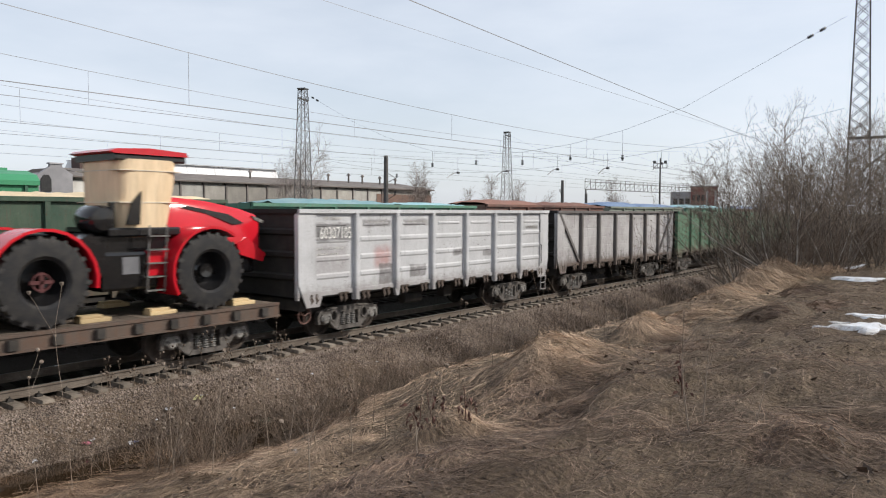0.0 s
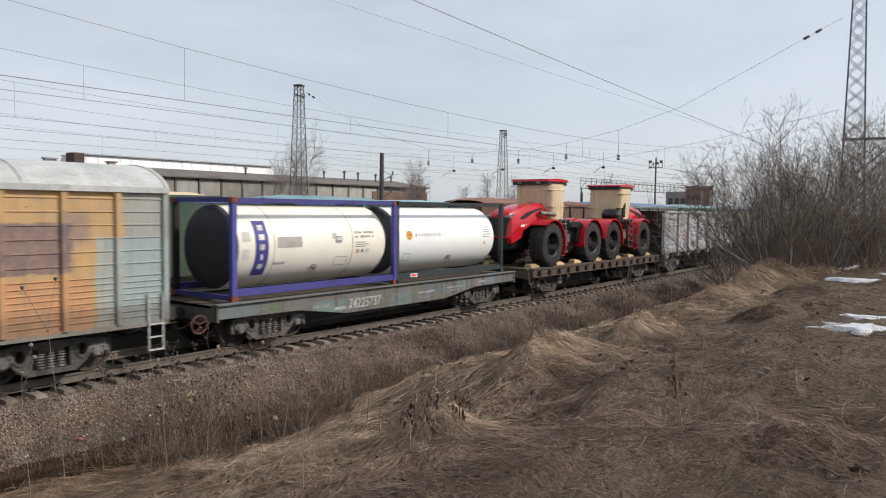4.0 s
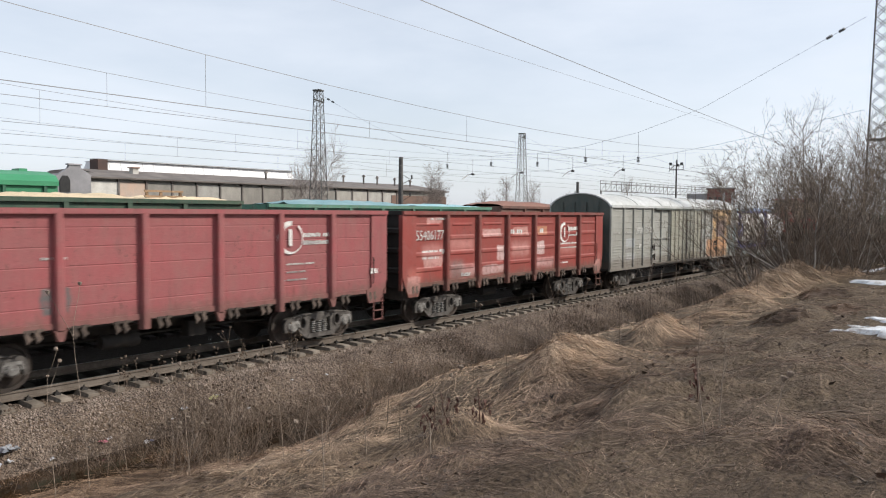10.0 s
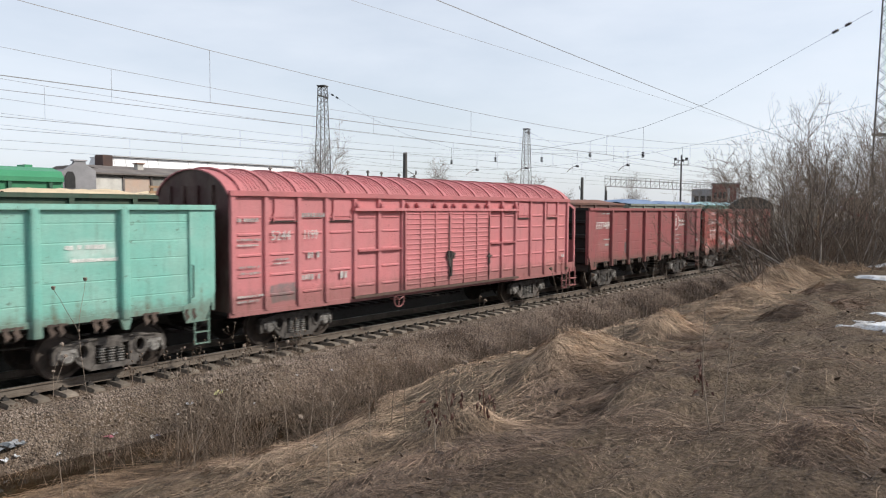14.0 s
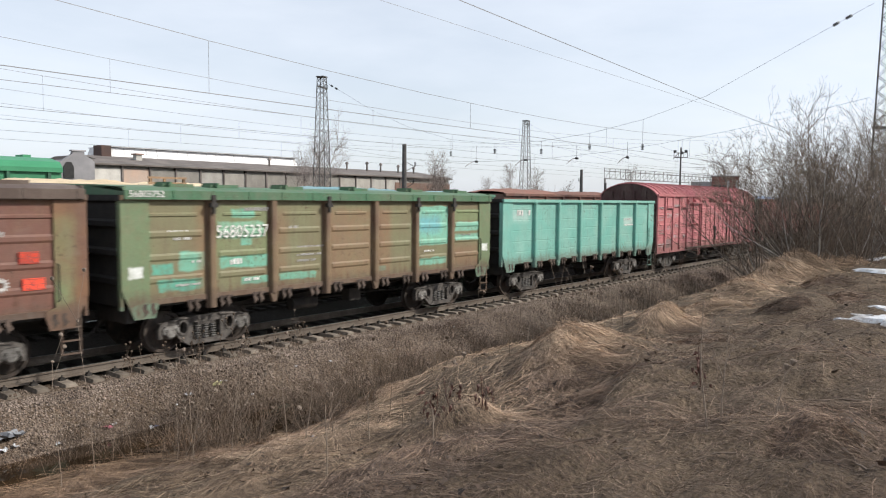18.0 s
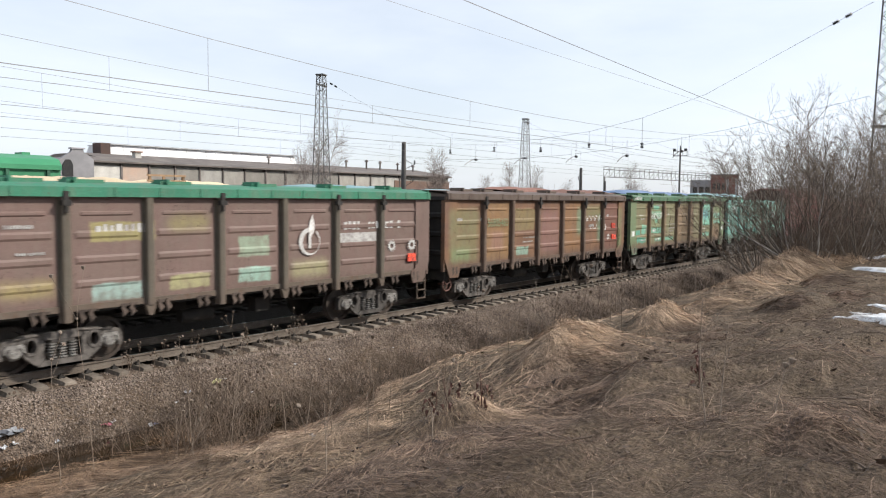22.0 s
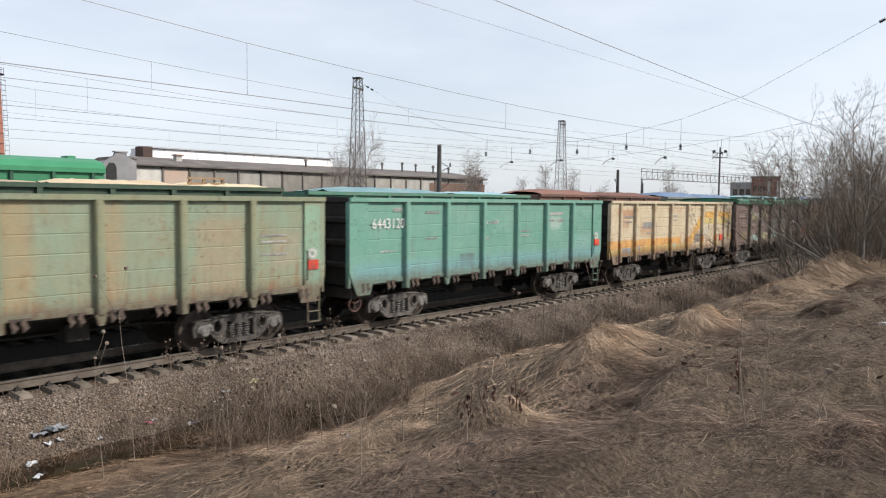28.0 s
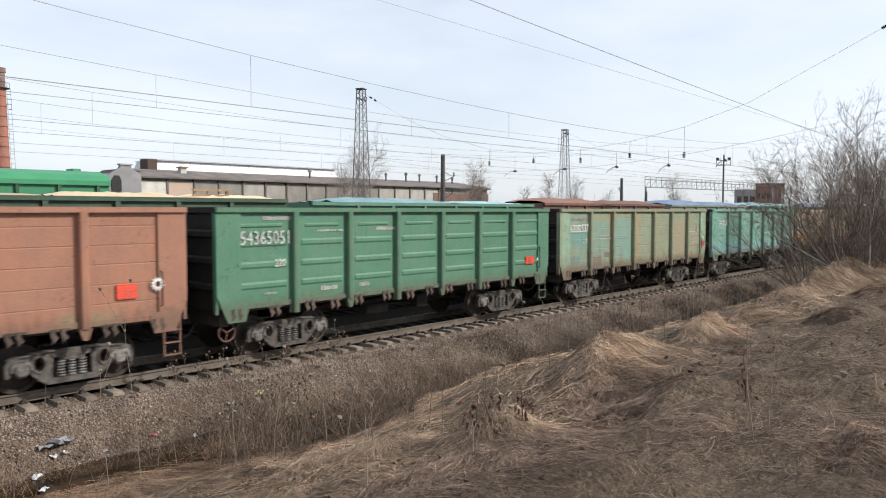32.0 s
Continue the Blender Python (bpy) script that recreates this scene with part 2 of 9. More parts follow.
# ---- shapes ----
class Geo:
    """Collects faces for one mesh."""
    def __init__(self):
        self.v, self.f = [], []

    def add(self, verts, faces, m=None):
        k = len(self.v)
        self.v += [tuple(m @ Vector(p)) for p in verts] if m else [tuple(p) for p in verts]
        self.f += [tuple(i + k for i in face) for face in faces]
        return self

    def box(self, x0, x1, y0, y1, z0, z1, m=None, ch=0.0):
        """A block; ch cuts its long edges."""
        if ch:
            a, b = sorted((y0, y1)), sorted((z0, z1))
            return self.prism([(a[0] + ch, b[0]), (a[1] - ch, b[0]), (a[1], b[0] + ch), (a[1], b[1] - ch), (a[1] - ch, b[1]), (a[0] + ch, b[1]), (a[0], b[1] - ch), (a[0], b[0] + ch)], x0, x1, "x", m)
        vs = [(x, y, z) for x in (x0, x1) for y in (y0, y1) for z in (z0, z1)]
        return self.add(vs, [(0, 1, 3, 2), (4, 6, 7, 5), (0, 4, 5, 1), (2, 3, 7, 6), (0, 2, 6, 4), (1, 5, 7, 3)], m)

    def prism(self, poly, a, b, axis="y", m=None):
        """A polygon drawn out along an axis. For y the polygon is (x, z), for x (y, z), for z (x, y)."""
        at = {"y": lambda p, k: (p[0], k, p[1]), "x": lambda p, k: (k, p[0], p[1]), "z": lambda p, k: (p[0], p[1], k)}[axis]
        n = len(poly)
        vs = [at(p, a) for p in poly] + [at(p, b) for p in poly]
        fs = [tuple(range(n))[::-1], tuple(range(n, 2 * n))] + [(i, (i + 1) % n, n + (i + 1) % n, n + i) for i in range(n)]
        return self.add(vs, fs, m)

    def tube(self, p0, p1, r0, r1=None, seg=8, caps=True):
        p0, p1 = Vector(p0), Vector(p1)
        r1 = r0 if r1 is None else r1
        d = (p1 - p0).normalized()
        u = d.orthogonal().normalized()
        w = d.cross(u)
        vs = [p + (u * math.cos(2 * math.pi * i / seg) + w * math.sin(2 * math.pi * i / seg)) * r for p, r in ((p0, r0), (p1, r1)) for i in range(seg)]
        fs = [(i, (i + 1) % seg, seg + (i + 1) % seg, seg + i) for i in range(seg)]
        if caps:
            fs += [tuple(range(seg))[::-1], tuple(range(seg, 2 * seg))]
        return self.add(vs, fs)

    def path(self, pts, r, seg=6):
        for a, b in zip(pts, pts[1:]):
            self.tube(a, b, r, r, seg)
        return self

    def turned(self, profile, seg=24, axis="y", m=None):
        """A profile of (radius, along) turned about an axis."""
        vs, n = [], len(profile)
        for i in range(seg):
            c, s = math.cos(2 * math.pi * i / seg), math.sin(2 * math.pi * i / seg)
            for r, h in profile:
                vs.append({"y": (r * c, h, r * s), "x": (h, r * c, r * s), "z": (r * c, r * s, h)}[axis])
        fs = [(i * n + k, i * n + k + 1, (i + 1) % seg * n + k + 1, (i + 1) % seg * n + k) for i in range(seg) for k in range(n - 1)]
        return self.add(vs, fs, m)

    def ring(self, c, R, r, axis="y", seg=20, sub=6):
        prof = [(R + r * math.cos(2 * math.pi * k / sub), r * math.sin(2 * math.pi * k / sub)) for k in range(sub + 1)]
        return self.turned(prof, seg, axis, Matrix.Translation(c))

    def ridge(self, x0, x1, z, h, y0, y1, slope=0.05):
        """A pressed rib on a wall: base at y0, crest at y1."""
        vs = [(x0, y0, z - h), (x1, y0, z - h), (x1, y0, z + h), (x0, y0, z + h),
              (x0 + slope, y1, z - h * 0.45), (x1 - slope, y1, z - h * 0.45), (x1 - slope, y1, z + h * 0.45), (x0 + slope, y1, z + h * 0.45)]
        return self.add(vs, [(4, 5, 6, 7), (0, 1, 5, 4), (1, 2, 6, 5), (2, 3, 7, 6), (3, 0, 4, 7)])

    def pressed(self, x0, x1, z0, z1, a, b, ribs, y, out, slope=0.05):
        """A wall sheet with raised ribs pressed into it between a and b; ribs are (z, half height, inset)."""
        inset = sorted({round(r[2], 3) for r in ribs})
        xs = sorted({x0, x1, *(a + i for i in inset), *(a + i + slope for i in inset), *(b - i for i in inset), *(b - i - slope for i in inset)})
        zs = sorted({z0, z1, *(z + k * h for z, h, _ in ribs for k in (-1, -0.45, 0.45, 1))})

        def at(x, z):
            for rz, h, i in ribs:
                if a + i + slope - 1e-6 <= x <= b - i - slope + 1e-6 and abs(z - rz) <= h * 0.45 + 1e-6:
                    return y - out
            return y

        n, k = len(zs), len(self.v)
        vs = [(x, at(x, z), z) for x in xs for z in zs] + [(x, y + 0.012, z) for x in (x0, x1) for z in (z0, z1)]
        fs = [(i * n + j, (i + 1) * n + j, (i + 1) * n + j + 1, i * n + j + 1) for i in range(len(xs) - 1) for j in range(n - 1)]
        m, e = len(xs) * n, (len(xs) - 1) * n
        fs += [(m, m + 1, m + 3, m + 2), tuple(range(0, n)) + (m + 1, m), tuple(range(e, e + n)) + (m + 3, m + 2),
               tuple(i * n for i in range(len(xs))) + (m + 2, m), tuple(i * n + n - 1 for i in range(len(xs))) + (m + 3, m + 1)]
        return self.add(vs, fs)

    def mesh(self, name, smooth=False):
        me = bpy.data.meshes.new(name)
        me.from_pydata(self.v, [], self.f)
        b = bmesh.new()
        b.from_mesh(me)
        bmesh.ops.recalc_face_normals(b, faces=b.faces)
        b.to_mesh(me)
        b.free()
        if smooth:
            me.shade_smooth()
            me.set_sharp_from_angle(angle=radians(38))
        return me


def part(name, shape, material, parent=None, label="", at=None):
    """Links a shape, or a mesh that is shared, as one mesh object under a thing or a part."""
    me = shape.mesh(name) if isinstance(shape, Geo) else shape
    if not me.materials:
        me.materials.append(material)
    ob = new(name, me)
    if me.materials[0] != material:
        ob.material_slots[0].link = "OBJECT"
        ob.material_slots[0].material = material
    if parent:
        ob.parent = parent
    if at is not None:
        ob.matrix_local = at if isinstance(at, Matrix) else Matrix.Translation(at)
    return tagged(ob, label)


def thing(name, label, category, group="", at=(0, 0, 0), kind=""):
    ob = new(name)
    ob.empty_display_size = 0.3
    ob.location = at
    return tagged(ob, label, category, group, kind)


def lettering(text, size, squeeze=1.0):
    """The mesh of a word, upright in x and z, its lower left corner at the origin."""
    cu = bpy.data.curves.new("lettering", "FONT")
    cu.body, cu.size, cu.extrude, cu.resolution_u = text, size, 0.002, 2
    ob = bpy.data.objects.new("lettering", cu)
    me = bpy.data.meshes.new_from_object(ob)
    bpy.data.objects.remove(ob)
    bpy.data.curves.remove(cu)
    me.transform(Matrix.Diagonal((squeeze, 1, 1, 1)))
    me.transform(Matrix.Rotation(radians(90), 4, "X"))
    me.materials.clear()
    return me


def big_mesh(name, verts, faces, mat, smooth=False):
    """A mesh from arrays: verts (n, 3), faces (m, 3) or (m, 4)."""
    me = bpy.data.meshes.new(name)
    verts, faces = np.asarray(verts, np.float32), np.asarray(faces, np.int32)
    k = faces.shape[1]
    me.vertices.add(len(verts)), me.loops.add(faces.size), me.polygons.add(len(faces))
    me.vertices.foreach_set("co", verts.ravel())
    me.loops.foreach_set("vertex_index", faces.ravel())
    me.polygons.foreach_set("loop_start", np.arange(0, faces.size, k, dtype=np.int32))
    me.update(calc_edges=True)
    me.validate()
    if smooth:
        me.shade_smooth()
    me.materials.append(mat)
    return me

# ---- ground ----
def vnoise(x, y, seed=0):
    """Smooth value noise on arrays."""
    xi, yi = np.floor(x).astype(np.int64), np.floor(y).astype(np.int64)
    u, w = x - xi, y - yi
    u, w = u * u * (3 - 2 * u), w * w * (3 - 2 * w)

    def rnd(a, b):
        k = (a * 374761393 + b * 668265263 + seed * 974634777) & 0x7FFFFFFF
        k = ((k ^ (k >> 13)) * 1274126177) & 0x7FFFFFFF
        return (k ^ (k >> 16)) % 100000 / 100000.0

    top = rnd(xi, yi) * (1 - u) + rnd(xi + 1, yi) * u
    low = rnd(xi, yi + 1) * (1 - u) + rnd(xi + 1, yi + 1) * u
    return top * (1 - w) + low * w


def fnoise(x, y, scale, seed=0, octaves=4):
    s, a, k = 0.0, 0.5, scale
    for i in range(octaves):
        s = s + a * (vnoise(x * k, y * k, seed + i) - 0.5)
        a, k = a * 0.5, k * 2.03
    return s


def step(a, b, x):
    t = np.clip((x - a) / (b - a), 0, 1)
    return t * t * (3 - 2 * t)


MOUNDS = ((5.7, 4.4, 0.3, 0.55), (8.1, 4.5, 0.3, 0.75), (9.0, 4.9, 0.28, 0.8), (11.9, 4.8, 0.36, 0.7), (14.2, 4.6, 0.12, 0.8), (16.2, 4.9, 0.34, 0.9), (18.6, 5.3, 0.2, 1.0),
          (21.2, 5.5, 0.5, 0.9), (23.4, 5.5, 0.62, 1.0), (25.5, 4.8, 0.3, 1.2), (5.0, 5.2, 0.2, 0.5), (5.4, 1.1, 0.1, 0.3), (4.4, 5.6, 0.15, 0.5), (7.0, 2.9, 0.1, 0.6), (13.5, 3.2, 0.16, 0.8), (17.5, 3.4, 0.16, 1.0))


def edge_y(x):
    return 3.3 + 2.2 * step(2.6, 7.0, x) + 0.9 * step(22, 40, x)


def height(x, y):
    x, y = np.asarray(x, float), np.asarray(y, float)
    ye = edge_y(x) + 0.5 * fnoise(x, y * 0, 0.35, 5)
    top = 2.0 - 0.50 * step(-3.6, 0.0, y - ye) * step(4.0, 7.0, x)
    top = top + fnoise(x, y, 0.45, 11, 4) * 0.30 * step(30, 24, np.abs(x)) + fnoise(x, y, 1.9, 17, 4) * 0.24 - 0.06 * np.abs(fnoise(x * 0.6, y * 1.5, 1.6, 19, 3)) / 0.2
    for mx, my, h, r in MOUNDS:
        top = top + h * np.exp(-(((x - mx) / (r * 1.25)) ** 2 + ((y - my) / (r * 0.75)) ** 2))
    ditch = -0.78 + fnoise(x, y, 0.8, 23, 3) * 0.26
    # a long even slope near the start, a sharper crest further on
    even = np.clip((y - 2.7) / (11.9 - 2.7), 0, 1)
    bank = step(0.0, 1.0, (y - ye) / (10.9 - ye))
    bank = bank + (even - bank) * step(8.8, 5.0, x)
    z = top * (1 - bank) + ditch * bank
    ballast = -0.125 + fnoise(x, y, 1.5, 29, 3) * 0.05
    z = z + (ballast - z) * step(11.9 + 0.6 * step(10.5, 7.5, x), 14.1, y)
    far = step(40, 300, np.hypot(x, y - 16))
    yard = ballast + fnoise(x, y, 0.15, 31, 3) * 0.25 * step(19, 26, y)
    z = np.where(y > 14.1, yard, z)
    return z * (1 - far) - 0.3 * far


def lines(lo, hi, d, reach):
    a = list(np.arange(lo, hi + d / 2, d))
    left, right, s = [], [], d
    p, q = lo, hi
    while q < reach:
        s *= 1.22
        p, q = p - s, q + s
        left.append(p), right.append(q)
    return np.array(left[::-1] + a + right)


def ground_material():
    n = Nodes("ground_earth")
    x, y, z = n.xyz()
    a = n.noise(0.55, 6, 0.65, None, None, 0.6)
    straw = n.noise(3.0, 7, 0.75, (1.0, 2.6, 1.0), None, 1.4)
    grass = n.mix(n.ramp(straw, 0.36, 0.66), (0.05, 0.036, 0.027), (0.17, 0.125, 0.086))
    grass = n.mix(n.ramp(a, 0.42, 0.66, 0, 0.75), grass, (0.06, 0.045, 0.035))
    grass = n.mix(n.ramp(n.noise(26, 4, 0.7, (1, 1, 1), None, 2.0), 0.35, 0.7, 0, 0.4), grass, (0.24, 0.185, 0.125))
    peb = n.t.nodes.new("ShaderNodeTexVoronoi")
    n.put(peb, "Vector", n.tc), n.put(peb, "Scale", 22.0)
    stones = n.mix(n.ramp(n.xyz(peb.outputs["Color"])[0], 0, 1), (0.1, 0.075, 0.058), (0.25, 0.195, 0.155))
    stones = n.mix(n.ramp(n.noise(0.9, 5, 0.7), 0.4, 0.65, 0, 0.7), stones, (0.10, 0.07, 0.046))
    dirt = n.mix(n.ramp(n.noise(1.4, 6, 0.7), 0.35, 0.7), (0.038, 0.027, 0.018), (0.1, 0.072, 0.05))
    jag = n.ramp(n.noise(1.1, 5, 0.7), 0, 1, -1.1, 1.1)
    yy = n.math("ADD", y, jag)
    col = n.mix(n.ramp(yy, 9.8, 11.2), grass, dirt)
    col = n.mix(n.ramp(yy, 12.0, 13.1), col, stones)
    # near black from the track on: shade under the train, put into the colour
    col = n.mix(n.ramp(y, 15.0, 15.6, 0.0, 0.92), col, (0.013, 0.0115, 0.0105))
    # far land: dull brown fields
    col = n.mix(n.ramp(y, 60, 90), col, (0.16, 0.14, 0.105))
    n.bump(n.math("ADD", straw, n.math("MULTIPLY", peb.outputs["Distance"], 0.8)), 0.8, 0.06)
    return n.done(col, 0.95, 0.0, 0.15)


def build_ground():
    xs, ys = lines(-4, 30, 0.13, 2600), lines(-2, 15, 0.11, 2600)
    X, Y = np.meshgrid(xs, ys, indexing="ij")
    Z = height(X, Y)
    nx, ny = X.shape
    idx = np.arange(nx * ny).reshape(nx, ny)
    q = np.stack([idx[:-1, :-1], idx[1:, :-1], idx[1:, 1:], idx[:-1, 1:]], -1).reshape(-1, 4)
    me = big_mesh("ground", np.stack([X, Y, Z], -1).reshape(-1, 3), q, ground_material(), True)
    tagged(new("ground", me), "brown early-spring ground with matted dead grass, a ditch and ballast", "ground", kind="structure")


build_ground()

# ---- tracks ----
RAIL_SHAPE = [(-0.066, -0.18), (0.066, -0.18), (0.066, -0.168), (0.012, -0.145), (0.009, -0.05), (0.036, -0.036), (0.036, -0.004), (0.03, 0.0), (-0.03, 0.0), (-0.036, -0.004), (-0.036, -0.036), (-0.009, -0.05), (-0.012, -0.145), (-0.066, -0.168)]


def sleeper_mesh():
    g = Geo()
    prof = [(-0.15, -0.38), (0.15, -0.38), (0.15, -0.3), (0.105, -0.2), (-0.105, -0.2), (-0.15, -0.3)]
    half = [(-1.35, 0.9), (-1.28, 1.0), (-0.5, 1.0), (-0.35, 0.78), (0.35, 0.78), (0.5, 1.0), (1.28, 1.0), (1.35, 0.9)]
    vs = []
    for yy, k in half:
        for px, pz in prof:
            vs.append((px * (0.9 + 0.1 * k), yy, -0.38 + (pz + 0.38) * k))
    n = len(prof)
    fs = [tuple(range(n))[::-1], tuple(range(len(vs) - n, len(vs)))]
    for i in range(len(half) - 1):
        fs += [(i * n + k, i * n + (k + 1) % n, (i + 1) * n + (k + 1) % n, (i + 1) * n + k) for k in range(n)]
    g.add(vs, fs)
    return g.mesh("sleeper")


def fastening_mesh():
    g = Geo()
    for s in (-1, 1):
        g.box(-0.06, 0.06, s * 0.075 - 0.012 * s, s * 0.17, -0.2, -0.172)
        g.tube((0, s * 0.12, -0.18), (0, s * 0.12, -0.095), 0.014, 0.014, 6)
        g.tube((0, s * 0.12, -0.15), (0, s * 0.12, -0.125), 0.026, 0.026, 6)
        g.prism([(-0.05, -0.172), (0.05, -0.172), (0.035, -0.14), (-0.035, -0.14)], s * 0.06, s * 0.15)
    return g.mesh("rail_fastening")


def build_track(name, yc, x0, x1, near=None, fine=False):
    t = thing(name, "railway track with steel rails on concrete sleepers" if fine else "yard track with rusty rails on sleepers", "railway track", at=(0, yc, RAIL_Z), kind="structure")
    for s in (-1, 1):
        g = Geo().prism([(p[0] + s * 0.796, p[1]) for p in RAIL_SHAPE], x0, x1, "x")
        rail = part("rail", g, RAIL if fine else YARD_SHADE, t, "rust-brown steel rail")
        part("rail_head", Geo().box(x0, x1, s * 0.796 - 0.024, s * 0.796 + 0.024, 0.0005, 0.003), RAIL_TOP, rail, "polished running surface")
    sl, fa = sleeper_mesh(), fastening_mesh()
    rng = random.Random(4)
    g, x = Geo(), x0
    while x < x1:
        if fine and near[0] <= x <= near[1]:
            ob = part("sleeper", sl, SLEEPER, t, at=pose(x, rng.uniform(-0.02, 0.02), rng.uniform(-0.012, 0.004), 0, 0, rng.uniform(-1, 1)))
            part("rail_fastening", fa, STEEL_DARK, ob, at=(0, -0.796, 0.0))
        else:
            g.box(x - 0.13, x + 0.13, -1.35, 1.35, -0.4, -0.2)
        x += 0.545
    ob = part("sleepers_far_off", g, SLEEPER if fine else YARD_SHADE, t)
    tagged(ob, "row of distant sleepers", kind="stuff")
    return t


build_track("track", TRACK_Y, -80, 420, (-1.0, 72.0), True)
for yc in (21.4, 26.7, 32.0):
    build_track("yard_track", yc, -80, 420)


def build_ballast():
    rng = np.random.default_rng(7)
    n = 40000
    x = 1.5 + 44 * rng.random(n) ** 1.5
    y = 12.5 + 2.1 * rng.random(n) ** 0.65
    keep = rng.random(n) < step(12.2, 13.3, y + fnoise(x, y, 0.9, 41) * 1.6)
    x, y = x[keep], y[keep]
    x2, y2 = 1.5 + 50 * rng.random(3000), 14.95 + 0.35 * rng.random(3000)
    x, y = np.concatenate([x, x2]), np.concatenate([y, y2])
    n = len(x)
    r = 0.013 + 0.021 * rng.random(n) ** 1.6
    base = np.array([(1, 0, 0), (-0.9, 0.25, 0), (0, 1, 0.1), (0.1, -0.95, 0), (0.1, 0, 0.8), (0, 0.1, -0.8)])
    tri = np.array([(0, 2, 4), (2, 1, 4), (1, 3, 4), (3, 0, 4), (2, 0, 5), (1, 2, 5), (3, 1, 5), (0, 3, 5)])
    V = base[None] * (0.7 + 0.6 * rng.random((n, 6, 1))) + 0.22 * (rng.random((n, 6, 3)) - 0.5)
    a = rng.random(n) * 6.28
    c, s = np.cos(a)[:, None], np.sin(a)[:, None]
    V = np.stack([V[..., 0] * c - V[..., 1] * s, V[..., 0] * s + V[..., 1] * c, V[..., 2]], -1) * r[:, None, None]
    V += np.stack([x, y, height(x, y) + r * 0.2], -1)[:, None]
    F = tri[None] + (np.arange(n) * 6)[:, None, None]
    m = surf("ballast_stone", (0.262, 0.208, 0.17), (0.14, 0.106, 0.084), 1.2, 0.9, 0.0, spread=0.36, island=True)
    tagged(new("ballast", big_mesh("ballast", V.reshape(-1, 3), F.reshape(-1, 3), m)), "grey-brown crushed stone ballast along the track", "ballast", kind="stuff")


build_ballast()

# ---- rolling stock ----
SPEED, SLOW, EASE = 6.2067, -0.01227, 0.000145


def run(t):
    """How far the train has gone at t seconds, counted from 16 s."""
    u = t - 16.0
    return SPEED * u + SLOW * u * u + EASE * u ** 3


ROLLING, WHEELS = [], []                # what moves with the train, and what turns


def on_train(ob, u):
    ROLLING.append((ob, ob.matrix_basis.copy(), u))
    return ob


def wheelset_mesh():
    g = Geo()
    g.tube((0, -0.98, 0), (0, 0.98, 0), 0.075, 0.075, 10)
    for s in (-1, 1):
        y = s * 0.79
        g.turned([(0.075, y + 0.09 * s), (0.14, y + 0.09 * s), (0.15, y + 0.03 * s), (0.39, y + 0.01 * s), (0.40, y + 0.065 * s), (0.475, y + 0.065 * s), (0.4785, y + 0.04 * s), (0.48, y - 0.03 * s), (0.505, y - 0.05 * s), (0.50, y - 0.075 * s), (0.40, y - 0.075 * s), (0.39, y - 0.03 * s), (0.14, y - 0.04 * s), (0.075, y - 0.08 * s)], 22)
        # hub bolts
        for k in range(3):
            a = k * 2.0944
            g.tube((0.045 * math.cos(a), s * 0.97, 0.045 * math.sin(a)), (0.045 * math.cos(a), s * 1.0, 0.045 * math.sin(a)), 0.014, 0.014, 6)
    return g.mesh("wheelset", True)


def side_frame_mesh():
    """The cast side frame of a three-piece freight bogie, with an oval window on each side of the spring opening; the wheel
    centres lie at x = +-0.925, z = 0.48."""
    g = Geo()
    y0, y1 = -1.15, -1.0
    g.prism([(-0.40, 0.80), (0.40, 0.80), (0.40, 0.67), (0.30, 0.645), (-0.30, 0.645), (-0.40, 0.67)], y0, y1)
    outer = [(0.36, 0.80), (0.5, 0.80), (0.62, 0.795), (0.76, 0.78), (0.84, 0.745), (0.845, 0.64), (0.80, 0.46), (0.72, 0.34), (0.6, 0.23), (0.48, 0.15), (0.38, 0.15), (0.365, 0.5)]
    for s in (-1, 1):
        hole = []
        for x, z in outer:
            a = math.atan2(z - 0.56, x - 0.61)
            hole.append((0.61 + 0.095 * math.cos(a), 0.56 + 0.135 * math.sin(a)))
        n = len(outer)
        vs = [(s * x, y, z) for y in (y0, y1) for loop in (outer, hole) for x, z in loop]
        fs = []
        for i in range(n):
            j = (i + 1) % n
            fs += [(i, j, n + j, n + i), (2 * n + i, 3 * n + i, 3 * n + j, 2 * n + j), (i, 2 * n + i, 2 * n + j, j), (n + i, n + j, 3 * n + j, 3 * n + i)]
        g.add(vs, fs)
        # raised lip of the window, and the horn over the axle box
        g.add([(s * (0.61 + k * math.cos(a)), y, 0.56 + k * 1.35 * math.sin(a)) for y, k in ((y0 - 0.025, 0.1), (y0 - 0.025, 0.135), (y0, 0.145)) for a in (2 * math.pi * i / 14 for i in range(14))],
              [(r * 14 + i, r * 14 + (i + 1) % 14, r * 14 + 14 + (i + 1) % 14, r * 14 + 14 + i) for r in (0, 1) for i in range(14)])
        g.prism([(s * 0.84, 0.745), (s * 1.02, 0.74), (s * 1.15, 0.70), (s * 1.21, 0.6), (s * 1.2, 0.36), (s * 1.12, 0.36), (s * 1.11, 0.58), (s * 1.04, 0.645), (s * 0.84, 0.65)], y0, y1)
        g.tube((s * 0.95, y0 - 0.012, 0.73), (s * 0.3, y0 - 0.012, 0.785), 0.022, 0.022, 6)
    g.prism([(-0.5, 0.145), (0.5, 0.145), (0.4, 0.25), (-0.4, 0.25)], y0 - 0.03, y1 + 0.03)
    return g.mesh("side_frame")


